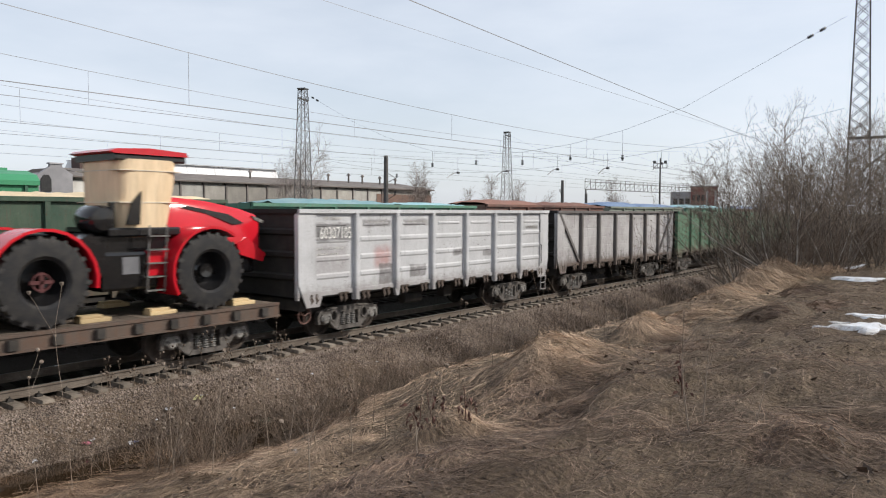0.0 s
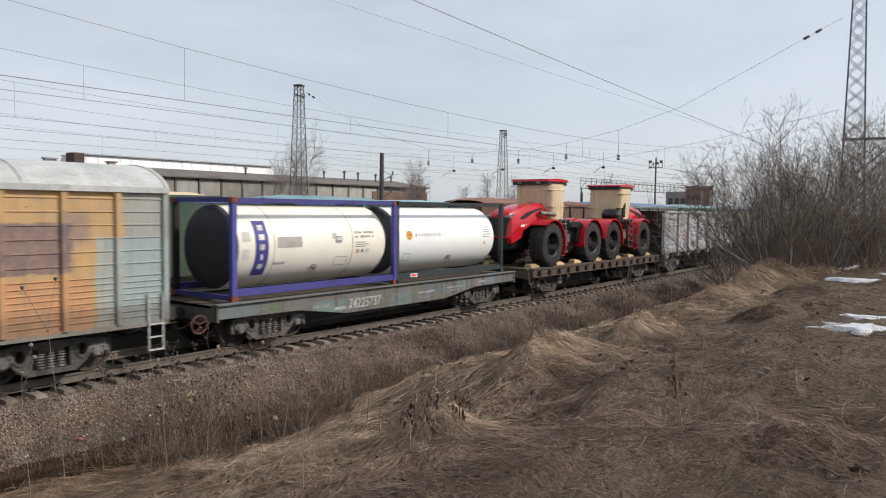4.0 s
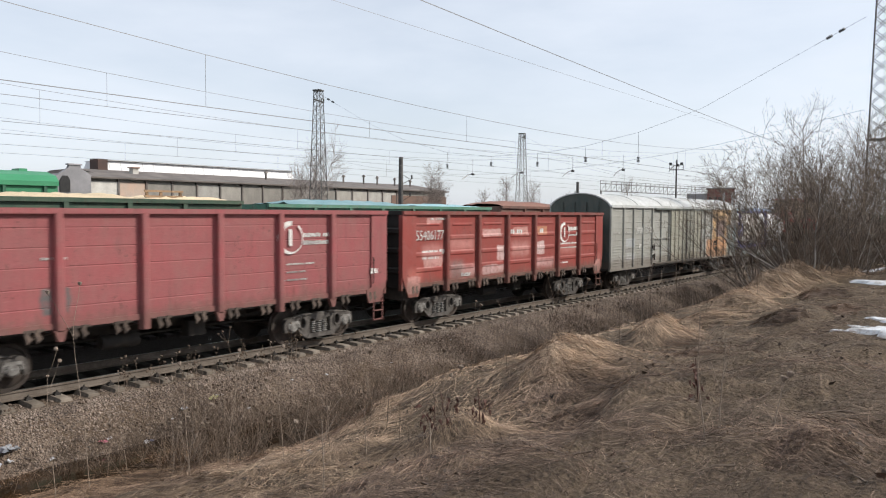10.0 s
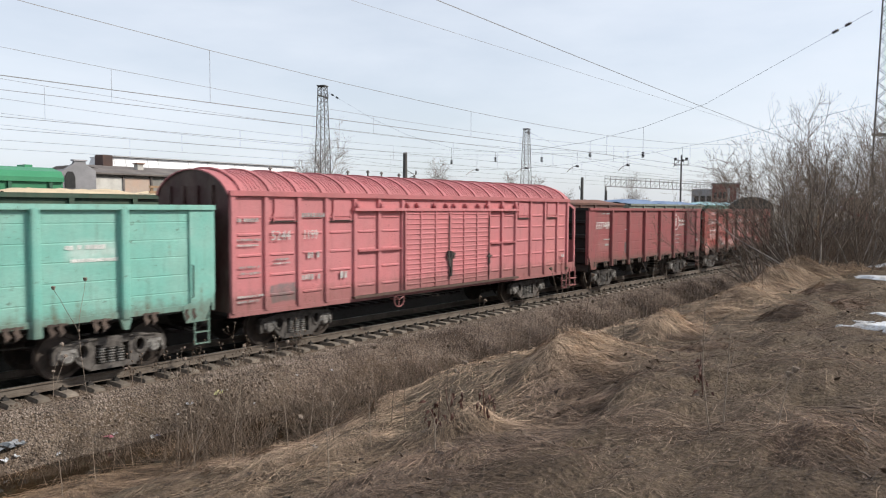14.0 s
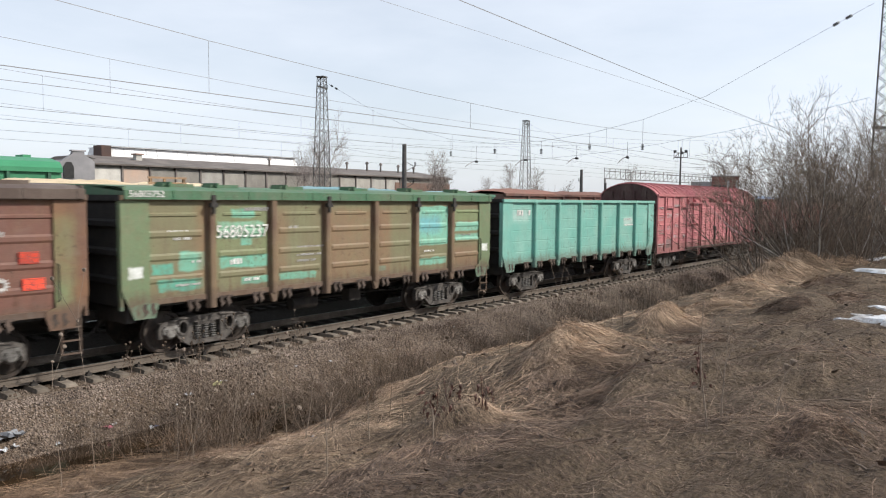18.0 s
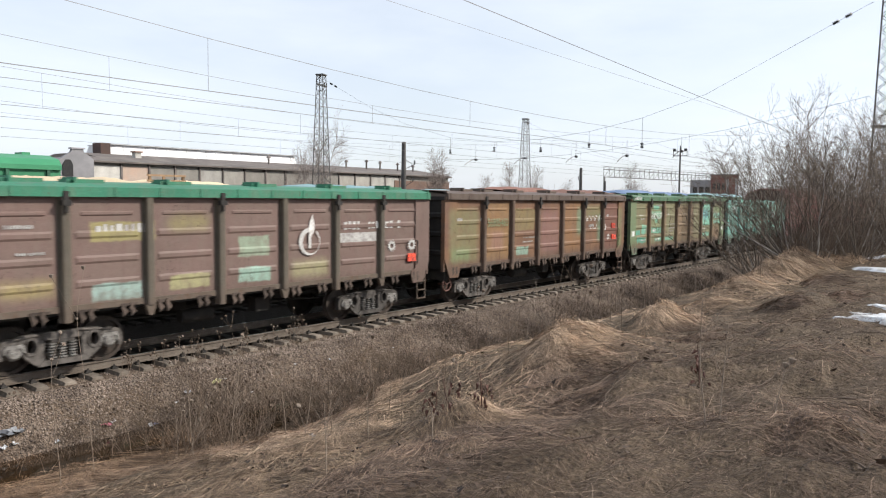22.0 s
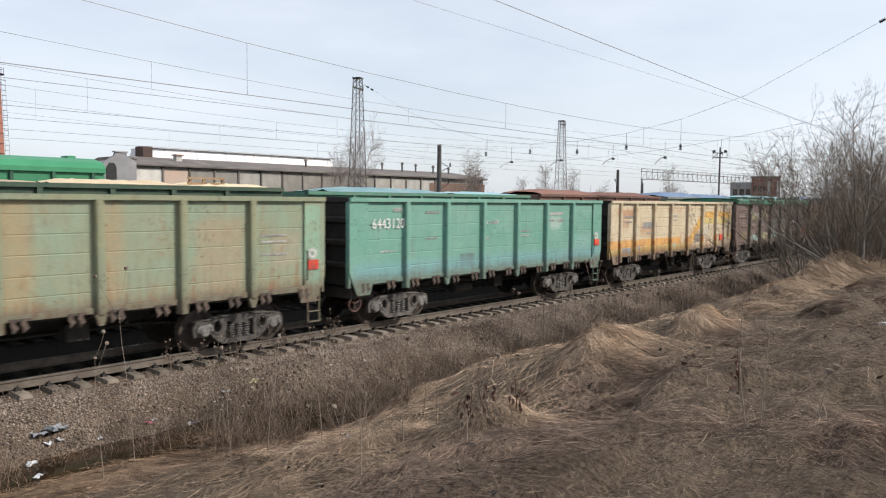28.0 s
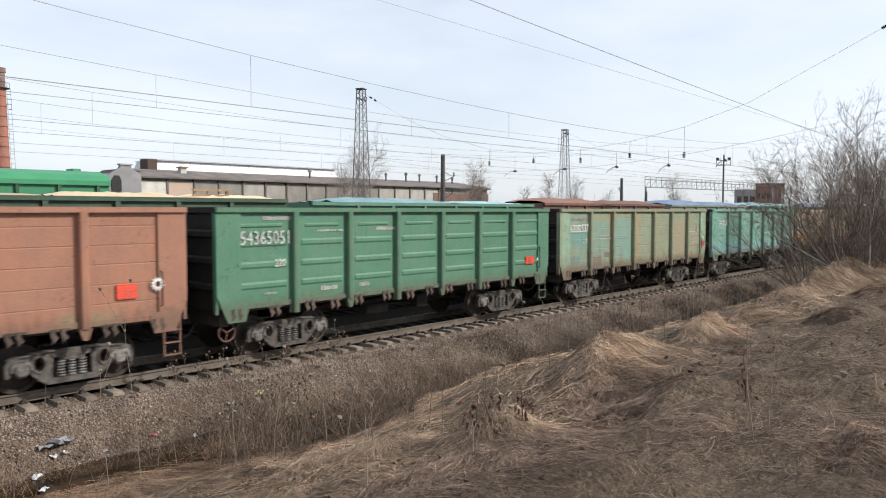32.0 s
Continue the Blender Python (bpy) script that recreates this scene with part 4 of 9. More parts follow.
    bars(w, [(-5.4, 3.42, 0.8, 0.07), (-5.2, 2.3, 0.7, 0.06), (-5.0, 2.05, 0.5, 0.1), (-3.0, 2.7, 0.5, 0.06), (2.9, 2.3, 0.9, 0.05), (2.9, 2.1, 0.6, 0.05), (2.6, 1.9, 1.0, 0.05)])
    ring_mark(w, 3.0, 3.0, 0.42)
    bars(w, [(3.45, 3.0, 1.1, 0.12), (3.45, 2.8, 1.1, 0.12), (5.9, 1.9, 0.25, 0.18)], WHITE_MARK)
    w = gondola(15.7, "turquoise gondola wagon with worn paint", P("paint_turquoise", (0.17, 0.44, 0.37), (0.24, 0.47, 0.4), (0.12, 0.1, 0.06), 0.4, 0.15,
                [(-5.9, -4.8, 2.9, 3.3, (0.5, 0.62, 0.58), 0.6), (3.3, 4.4, 2.6, 2.9, (0.62, 0.68, 0.64), 0.6)]), "plain")
    bars(w, [(-5.6, 3.1, 0.9, 0.22), (3.2, 2.8, 0.9, 0.1), (3.3, 2.55, 1.0, 0.08)], WHITE_MARK)
    teal, mint = (0.1, 0.4, 0.3), (0.3, 0.6, 0.47)
    w = gondola(1.8, "olive and brown gondola wagon patched with turquoise paint", P("paint_olive", (0.2, 0.2, 0.11), (0.19, 0.155, 0.09), (0.14, 0.07, 0.045), 0.5, 0.15,
                [(-6.7, -5.9, 1.35, 3.7, (0.15, 0.215, 0.115), 0.95), (-6.7, -5.6, 1.0, 1.38, (0.16, 0.44, 0.3), 0.9), (-6.42, -6.08, 1.95, 2.2, (0.8, 0.82, 0.8), 0.95), (-4.5, -2.7, 2.3, 3.5, (0.19, 0.23, 0.115), 0.8), (-5.85, -5.35, 1.98, 2.22, teal, 0.9), (-5.2, -4.55, 2.02, 2.45, (0.17, 0.46, 0.34), 0.9), (-5.7, -4.6, 1.6, 1.85, teal, 0.9),
                 (-4.2, -2.95, 2.72, 3.1, (0.24, 0.48, 0.34), 0.85), (-3.85, -3.2, 3.2, 3.4, (0.17, 0.46, 0.34), 0.9), (-3.6, -3.3, 2.55, 2.72, (0.17, 0.46, 0.34), 0.9), (-4.15, -2.8, 2.02, 2.3, (0.17, 0.46, 0.34), 0.95), (-3.6, -2.8, 1.62, 1.8, (0.17, 0.46, 0.34), 0.9), (-2.45, -1.3, 1.62, 1.8, (0.17, 0.46, 0.34), 0.9), (2.8, 4.3, 2.25, 3.45, (0.22, 0.55, 0.42), 0.9), (2.9, 3.9, 2.65, 3.15, (0.1, 0.36, 0.55), 0.5), (2.8, 4.2, 1.65, 1.85, (0.2, 0.5, 0.38), 0.9), (4.65, 6.1, 2.65, 2.95, (0.22, 0.52, 0.4), 0.9), (4.65, 6.0, 2.35, 2.55, (0.22, 0.52, 0.4), 0.85), (1.1, 1.4, 1.6, 1.75, teal, 0.9),
                 (-4.75, -4.4, 1.5, 3.5, (0.26, 0.14, 0.075), 0.65), (-0.9, 0.9, 1.5, 3.4, (0.25, 0.145, 0.085), 0.65), (0.95, 1.6, 1.5, 3.4, (0.25, 0.12, 0.07), 0.6), (-2.7, -2.2, 1.9, 3.4, (0.24, 0.14, 0.08), 0.6), (4.6, 6.2, 3.0, 3.35, (0.2, 0.27, 0.13), 0.8), (4.5, 6.2, 1.5, 2.2, (0.24, 0.13, 0.08), 0.6)]),
                "ribbed", post_paint=P("paint_olive_posts", (0.2, 0.14, 0.08), (0.14, 0.085, 0.055), wear=0.5), cover=P("paint_cover_green", (0.05, 0.15, 0.08), (0.09, 0.165, 0.09), wear=0.55))
    words(w, "56805237", -4.3, 2.74, 0.42, squeeze=0.88)
    words(w, "56803752", -6.42, 3.66, 0.2, squeeze=1.0, y=-1.638)
    bars(w, [(-5.55, 2.86, 0.55, 0.09), (-5.35, 2.72, 0.4, 0.07), (-5.0, 2.2, 0.3, 0.06), (-5.3, 1.7, 0.6, 0.06), (-3.9, 2.1, 0.3, 0.14), (-3.5, 1.68, 0.4, 0.09), (-2.2, 2.9, 0.3, 0.08), (3.1, 2.05, 0.5, 0.06)], WHITE_MARK)
    bars(w, [(-3.5, 3.35, 0.7, 0.1), (-1.9, 2.4, 0.9, 0.06), (-1.9, 2.2, 0.8, 0.06), (-1.9, 2.05, 0.6, 0.06), (5.0, 2.5, 0.5, 0.05)])
    w = gondola(-12.0, "rust-brown gondola wagon with faded orange fields and red marks", P("paint_rust_brown", (0.22, 0.115, 0.06), (0.15, 0.08, 0.055), (0.1, 0.05, 0.035), 0.55, 0.2,
                [(-4.2, -2.8, 1.5, 3.5, (0.27, 0.16, 0.07), 0.8), (-2.5, -1.1, 2.5, 3.3, (0.24, 0.2, 0.09), 0.7), (0.9, 2.5, 1.5, 3.5, (0.26, 0.14, 0.06), 0.6), (-6.2, -5.2, 1.6, 2.0, (0.14, 0.4, 0.2), 0.6), (-2.3, -1.5, 1.6, 1.9, (0.3, 0.55, 0.45), 0.7), (4.5, 6.2, 1.5, 3.5, (0.17, 0.075, 0.06), 0.8), (3.0, 4.3, 2.9, 3.4, (0.2, 0.25, 0.12), 0.5), (-6.3, -4.7, 1.5, 3.3, (0.2, 0.21, 0.1), 0.65), (-0.6, 0.7, 1.6, 3.2, (0.24, 0.13, 0.125), 0.65), (2.2, 2.9, 2.2, 3.3, (0.14, 0.3, 0.2), 0.6), (4.0, 4.4, 1.9, 3.0, (0.1, 0.26, 0.18), 0.6), (-3.9, -3.2, 1.9, 2.5, (0.3, 0.16, 0.14), 0.6)]),
                "ribbed", post_paint=P("paint_rust_posts", (0.13, 0.085, 0.06), (0.085, 0.055, 0.042), wear=0.5), cover=P("paint_cover_brown", (0.08, 0.055, 0.045), (0.11, 0.08, 0.065)), wheel=True)
    bars(w, [(2.95 + 0.34 * k, 2.72, 0.15, 0.2) for k in range(5)] + [(3.2 + 0.17 * k, 2.32, 0.1, 0.16) for k in range(4)], WHITE_MARK)
    words(w, "56805460", -4.2, 2.68, 0.42, surf_cache("figures_pale_green", (0.25, 0.28, 0.16)), squeeze=0.76)
    bars(w, [(-5.9, 2.9, 0.3, 0.12), (3.2, 2.5, 0.7, 0.14), (-4.6, 2.9, 0.5, 0.1), (4.85, 2.9, 0.2, 0.12), (-1.9, 2.2, 0.8, 0.06), (-1.9, 2.05, 0.7, 0.06)])
    bars(w, [(5.3, 2.4, 0.36, 0.22), (5.35, 1.9, 0.4, 0.22)], RED_MARK)
    bars(w, [(4.85, 1.93, 0.28, 0.2), (4.5, 2.3, 0.3, 0.3)] + [(2.86 + 0.32 * j, 2.8, 0.12, 0.19) for j in range(5)], WHITE_MARK)
    w = gondola(-25.9, "mauve-brown gondola wagon under a green load cover", P("paint_mauve", (0.18, 0.115, 0.10), (0.15, 0.10, 0.085), (0.1, 0.055, 0.04), 0.4, 0.3,
                [(-3.9, -2.5, 2.7, 3.1, (0.36, 0.33, 0.12), 0.7), (-2.2, -1.2, 2.9, 3.2, (0.3, 0.27, 0.1), 0.6), (-5.6, -4.6, 1.7, 2.0, (0.4, 0.34, 0.12), 0.6), (-3.9, -2.8, 1.5, 1.85, (0.36, 0.55, 0.5), 0.7), (-2.2, -1.2, 1.6, 1.9, (0.42, 0.42, 0.2), 0.7), (-0.4, 0.5, 2.2, 2.7, (0.3, 0.42, 0.3), 0.7), (-0.4, 0.5, 1.6, 1.95, (0.32, 0.55, 0.45), 0.7), (1.2, 2.4, 1.6, 2.0, (0.4, 0.4, 0.2), 0.6)]),
                "ribbed", post_paint=P("paint_mauve_posts", (0.11, 0.095, 0.07), (0.08, 0.07, 0.055), wear=0.4), cover=P("paint_cover_jade", (0.025, 0.17, 0.1), (0.04, 0.2, 0.12), wear=0.35), wheel=True)
    bars(w, [(-3.8, 2.85, 1.3, 0.22), (-5.5, 3.0, 0.5, 0.08), (2.85, 2.42, 1.4, 0.26), (-5.3, 2.5, 0.5, 0.06)])
    bars(w, [(2.8, 2.76, 2.5, 0.24), (4.72, 2.1, 0.34, 0.3)], WHITE_MARK)
    ring_mark(w, 1.75, 2.5, 0.36)
    part("emblem", Geo().prism([(1.78, 2.62), (1.9, 2.75), (1.92, 2.95), (1.84, 3.2), (1.74, 2.95), (1.72, 2.75)], -G_FACE - 0.046, -G_FACE - 0.043), WHITE_MARK, w, "white flame-shaped emblem")
    bars(w, [(5.55, 1.75, 0.36, 0.24)], RED_MARK)
    bars(w, [(5.55, 2.1, 0.36, 0.3)], WHITE_MARK)
    cream = P("paint_cream", (0.62, 0.53, 0.38), (0.55, 0.46, 0.31), (0.3, 0.12, 0.06), 0.8, 0.1,
              [(2.6, 6.6, 2.9, 3.2, (0.7, 0.36, 0.045), 0.95), (2.6, 6.6, 2.6, 2.9, (0.55, 0.41, 0.12), 0.9), (0.0, 2.75, 0.42, 0.98, (0.68, 0.37, 0.05), 0.95, 0.8), (-6.6, 0.3, 1.72, 2.05, (0.68, 0.34, 0.08), 0.95), (-6.6, 0.8, 1.4, 1.72, (0.54, 0.4, 0.09), 0.9),
               (-4.3, -3.9, 1.55, 1.8, (0.16, 0.33, 0.46), 0.7), (-4.55, -4.05, 2.2, 2.75, (0.34, 0.32, 0.31), 0.7), (-5.6, -4.75, 1.5, 1.72, (0.16, 0.33, 0.46), 0.85), (-0.55, -0.3, 1.6, 1.78, (0.2, 0.42, 0.5), 0.8), (3.0, 3.6, 2.1, 2.4, (0.3, 0.38, 0.42), 0.4),
               (1.9, 2.55, 1.7, 2.12, (0.14, 0.14, 0.15), 0.95), (-6.0, -4.1, 3.02, 3.35, (0.42, 0.19, 0.1), 0.75), (-5.7, -4.9, 2.55, 2.95, (0.4, 0.17, 0.09), 0.55), (-3.9, -2.6, 2.25, 2.6, (0.45, 0.22, 0.12), 0.6), (-2.6, -1.2, 1.4, 1.6, (0.4, 0.17, 0.08), 0.6), (0.9, 2.4, 2.15, 2.4, (0.46, 0.25, 0.14), 0.5), (-1.2, 0.4, 3.2, 3.4, (0.45, 0.22, 0.12), 0.5)])
    w = gondola(-39.7, "cream gondola wagon with an ochre sweep and rust", cream, "slatted", cream, side_ladder=True)
    part("post", GM["post"], cream, w, at=(-5.78, -G_FACE, 0))
    bars(w, [(-3.65, 2.52, 1.3, 0.26), (-5.3, 2.98, 0.9, 0.1), (-5.3, 2.78, 0.6, 0.07), (-3.3, 2.25, 0.7, 0.09), (-0.9, 2.98, 0.8, 0.1), (-0.7, 2.8, 0.5, 0.06), (-0.9, 2.2, 0.5, 0.06), (1.2, 3.05, 0.5, 0.06)])
    bars(w, [(5.0, 1.72, 0.42, 0.3)], RED_MARK)
    bars(w, [(4.55, 1.7, 0.3, 0.32)], WHITE_MARK)
    w = gondola(-53.6, "sea-green gondola wagon with white figures", P("paint_sea_green", (0.135, 0.32, 0.25), (0.185, 0.345, 0.28), (0.12, 0.1, 0.06), 0.4, 0.12,
                [(-4.6, -4.0, 2.0, 2.6, (0.14, 0.2, 0.17), 0.5), (-2.0, -1.3, 1.6, 2.0, (0.1, 0.13, 0.12), 0.9), (3.0, 3.7, 2.7, 3.1, (0.6, 0.66, 0.6), 0.5), (-6.4, 6.4, 1.45, 1.9, (0.17, 0.33, 0.37), 0.65), (4.2, 6.4, 1.9, 2.4, (0.25, 0.42, 0.4), 0.5)]), "plain", wheel=True)
    words(w, "64431208", -5.75, 2.86, 0.4, squeeze=0.9)
    bars(w, [(-5.3, 3.3, 1.0, 0.14), (-5.4, 2.2, 0.6, 0.06), (-3.6, 3.25, 0.6, 0.08), (-3.6, 2.5, 0.5, 0.06), (-1.0, 2.9, 0.9, 0.12), (-1.0, 2.4, 0.5, 0.12), (0.9, 2.6, 0.8, 0.06), (0.9, 2.45, 0.8, 0.06), (2.8, 2.9, 1.0, 0.12), (2.8, 3.15, 1.0, 0.12)])
    bars(w, [(6.0, 1.95, 0.36, 0.24)], RED_MARK)
    bars(w, [(6.0, 2.2, 0.3, 0.25)], WHITE_MARK)
    w = gondola(-67.55, "grey-green gondola wagon stained with rust runs", P("paint_grey_green", (0.225, 0.3, 0.215), (0.26, 0.275, 0.18), (0.24, 0.12, 0.06), 0.75, 0.2,
                [(-2.5, -1.1, 1.6, 3.3, (0.17, 0.33, 0.29), 0.75), (-4.2, -2.9, 1.6, 3.2, (0.17, 0.3, 0.25), 0.7), (-5.9, -4.5, 1.5, 3.5, (0.19, 0.29, 0.225), 0.8), (-5.8, -4.5, 2.3, 2.8, (0.13, 0.3, 0.27), 0.8), (-5.3, -4.8, 3.0, 3.15, (0.11, 0.27, 0.2), 0.8), (-5.75, -5.1, 1.62, 1.9, (0.1, 0.22, 0.24), 0.8), (-6.42, -6.08, 1.55, 1.95, (0.13, 0.17, 0.15), 0.8), (-3.3, -2.85, 1.8, 2.0, (0.12, 0.1, 0.09), 0.85), (-6.4, 6.4, 1.36, 1.5, (0.2, 0.15, 0.12), 0.75), (-1.0, -0.3, 1.5, 3.6, (0.36, 0.24, 0.12), 0.6), (-2.9, -2.5, 1.5, 3.6, (0.36, 0.22, 0.11), 0.7), (-4.2, -3.5, 1.45, 1.85, (0.13, 0.11, 0.1), 0.8), (0.9, 1.4, 1.5, 3.6, (0.36, 0.24, 0.13), 0.6), (-6.4, -5.8, 1.2, 3.5, (0.24, 0.42, 0.3), 0.7), (3.0, 4.2, 1.5, 3.2, (0.36, 0.25, 0.16), 0.55), (5.0, 5.8, 2.0, 2.8, (0.4, 0.28, 0.2), 0.5)]), "plain", post_paint=P("paint_grey_green_posts", (0.2, 0.25, 0.17), (0.25, 0.25, 0.15), wear=0.6))
    words(w, "63282537", -5.85, 2.82, 0.42, squeeze=0.76)
    words(w, "220", -4.95, 2.4, 0.24)
    bars(w, [(-5.7, 3.25, 1.1, 0.12), (-3.6, 2.6, 0.6, 0.06), (-3.6, 2.5, 0.8, 0.06), (-2.2, 2.5, 0.9, 0.06), (4.7, 2.75, 0.7, 0.06), (4.7, 2.6, 0.7, 0.06), (4.7, 2.3, 0.7, 0.06)])
    bars(w, [(6.0, 1.9, 0.34, 0.24)], RED_MARK)
    bars(w, [(6.0, 2.2, 0.3, 0.2)], WHITE_MARK)
    w = gondola(-81.42, "clean green gondola wagon with white figures", P("paint_green", (0.068, 0.19, 0.118), (0.088, 0.21, 0.136), (0.06, 0.08, 0.045), 0.2, 0.16), "ribbed", P("paint_green_posts", (0.058, 0.165, 0.1), (0.075, 0.18, 0.11), (0.05, 0.06, 0.04), 0.3), wheel=True)
    words(w, "54365051", -5.95, 2.84, 0.46, squeeze=0.78)
    bars(w, [(-5.4, 3.4, 0.9, 0.1), (-5.3, 2.35, 0.5, 0.06), (-3.7, 3.1, 0.8, 0.06), (-1.7, 3.1, 0.9, 0.1), (-3.6, 1.62, 0.5, 0.12), (-2.3, 1.62, 0.3, 0.12), (2.6, 1.85, 0.5, 0.1), (-5.4, 1.65, 0.5, 0.06)])
    words(w, "220", -5.0, 2.3, 0.26, squeeze=0.8)
    bars(w, [(5.2, 1.8, 0.5, 0.26)], RED_MARK)
    bars(w, [(5.85, 1.9, 0.12, 0.14)], WHITE_MARK)
    w = gondola(-95.25, "orange-brown gondola wagon with faded sides and red mark", P("paint_orange_brown", (0.35, 0.16, 0.1), (0.29, 0.14, 0.095), (0.16, 0.07, 0.04), 0.35, 0.2,
                [(4.0, 5.0, 1.4, 1.6, (0.2, 0.3, 0.15), 0.5)]), "plain", side_ladder=False)
    bars(w, [(5.05, 1.85, 0.42, 0.3)], RED_MARK)
    bars(w, [(5.75, 1.95, 0.3, 0.32)], WHITE_MARK)
    gondola(-109.2, "brown gondola wagon following in the train", P("paint_umber", (0.25, 0.12, 0.07), (0.2, 0.1, 0.07), wear=0.5), "ribbed")


def ring_mark(w, x, z, r):
    """A round emblem: an open ring with an upright stroke."""
    g = Geo()
    n = 22
    for k in range(n):
        if 0.12 < k / n < 0.2:
            continue
        a, b = 2 * math.pi * k / n, 2 * math.pi * (k + 1) / n
        wd = 0.16 * r * (1.3 + math.cos(a - 2.6))
        g.add([(x + (r - wd) * math.cos(a), 0, z + (r - wd) * math.sin(a)), (x + r * math.cos(a), 0, z + r * math.sin(a)), (x + r * math.cos(b), 0, z + r * math.sin(b)), (x + (r - wd) * math.cos(b), 0, z + (r - wd) * math.sin(b))], [(0, 1, 2, 3)])
    g.box(x - 0.1 * r, x + 0.14 * r, 0, 0.002, z - 0.5 * r, z + 0.5 * r)
    part("emblem", g, WHITE_MARK, w, "white ring emblem", at=(0, -G_FACE - 0.045, 0))


build_gondolas()

# ---- covered vans ----
def roof_profile(half, eave, rise, n=10):
    return [(half * math.sin(a) / math.sin(1.25), eave + rise * (math.cos(a) - math.cos(1.25)) / (1 - math.cos(1.25))) for a in (-1.25 + 2.5 * k / n for k in range(n + 1))]


def boxcar(u, name, label, length, paint, door_paint, roof_paint, shaded_end_paint, bays, doors, eave=3.86, low=1.18, rise=0.6, slats=True, bulge=False, half=1.5, drop=0.12):
    """A long van: slatted wall bays between posts, sliding doors, arched roof. doors: (x0, x1, paint) of leaves that stand proud."""
    w = thing(name, label, "freight wagon", "covered vans of the passing train", at=(0, TRACK_Y, 0))
    L = length / 2
    g = Geo().box(-L + 0.1, L - 0.1, -0.2, 0.2, 0.85, 1.2).box(-L, L, -1.4, 1.4, 1.1, 1.18)
    for k in range(9):
        x = -L + 0.8 + k * (length - 1.6) / 8
        g.prism([(-1.4, 1.1), (-0.2, 0.85), (0.2, 0.85), (1.4, 1.1)], x - 0.07, x + 0.07, "x")
    part("underframe", g, STEEL_DARK, w, "black underframe")
    for turn in (0, 180):
        m = pose(0, 0, 0, 0, 0, turn)
        for x0, x1 in zip(bays, bays[1:]):
            ribs, z, k = [], low + 0.12, 0
            if slats:
                while z < eave - 0.12:
                    ribs.append((z, 0.016, 0.0))
                    z += 0.125 if z < 2.15 else 0.27
                    k += 1
                g = Geo().pressed(x0, x1, low, eave, x0 + 0.05, x1 - 0.05, ribs, -half, 0.02, 0.012)
            else:
                g = Geo().pressed(x0, x1, low, eave, x0 + 0.12, x1 - 0.12, [(q, 0.04, 0.0) for q in (1.5, 2.0, 2.5, 3.0, 3.4)], -half, 0.03)
            part("wall_panel", g, paint, w, at=m)
        for x in bays:
            part("post", Geo().prism([(x - 0.075, -half), (x - 0.055, -half - 0.07), (x + 0.055, -half - 0.07), (x + 0.075, -half)], low - 0.02, eave, "z"), paint, w, at=m)
        part("sill", Geo().box(-L, L, -half - 0.03, -half + 0.04, low - 0.12, low), paint, w, at=m)
        part("coupler", COUPLER, STEEL_DARK, w, at=m @ pose(L - 0.25, 0, 0))
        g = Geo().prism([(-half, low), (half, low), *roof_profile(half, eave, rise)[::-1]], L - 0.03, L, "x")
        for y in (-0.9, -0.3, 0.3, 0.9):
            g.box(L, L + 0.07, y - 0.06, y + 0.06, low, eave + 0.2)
        part("end_wall", g, shaded_end_paint, w, at=m)
    for x0, x1, pt in doors:
        d = part("sliding_door", Geo().box(x0, x1, -half - 0.10, -half - 0.06, low + 0.05, eave - drop), pt, w, "sliding door leaf")
        n = max(2, round((x1 - x0) / 0.62))
        for k in range(n + 1):
            x = x0 + k * (x1 - x0) / n
            part("door_rib", Geo().box(x - 0.03, x + 0.03, -half - 0.135, -half - 0.10, low + 0.05, eave - drop), pt, d)
        z = low + 0.2
        g = Geo()
        while z < eave - drop - 0.08:
            g.ridge(x0 + 0.06, x1 - 0.06, z, 0.016 if slats else 0.03, -half - 0.10, -half - 0.122, 0.02)
            z += 0.22 if slats else 0.15
        part("door_slats", g, pt, d)
        part("latch", Geo().box(x1 - 0.16, x1 + 0.1, -half - 0.17, -half - 0.13, 2.02, 2.07).box(x1 - 0.08, x1 - 0.02, -half - 0.18, -half - 0.13, 1.8, 2.12).tube((x1 - 0.05, -half - 0.15, 1.4), (x1 - 0.05, -half - 0.15, 3.4), 0.014, 0.014, 6), BOGIE, d, "door latch")
    dx0, dx1 = min(d[0] for d in doors) - 2.1, max(d[1] for d in doors) + 0.4
    part("door_rail", Geo().box(dx0, dx1 + 1.4, -half - 0.16, -half, eave - drop, eave - drop + 0.08), shaded_end_paint if slats else paint, w, "door rail")
    part("door_rail", Geo().box(dx0, dx1 + 1.4, -half - 0.14, -half, low - 0.03, low + 0.04), shaded_end_paint, w, "door rail")
    prof = roof_profile(half + 0.06, eave, rise, 14)
    inner = [(a * 0.98, b - 0.03) for a, b in prof]
    g = Geo().prism(prof + inner[::-1], -L - 0.04, L + 0.04, "x")
    if bulge:
        fine = Geo()
        for k in range(19):
            x = -L + 0.35 + k * (length - 0.7) / 18
            a = [(p * 1.0, q + 0.012) for p, q in prof]
            b = [(p * 1.012, q + 0.055) for p, q in prof]
            part("roof_rib", Geo().prism(b + a[::-1], x - 0.05, x + 0.05, "x").mesh("roof_rib", True), roof_paint, w)
            for j in range(1, 7) if k < 18 else ():
                q = x + j * (length - 0.7) / 18 / 7
                c = [(p * 1.004, r + 0.016) for p, r in prof]
                fine.prism(c + prof[::-1], q - 0.03, q + 0.03, "x")
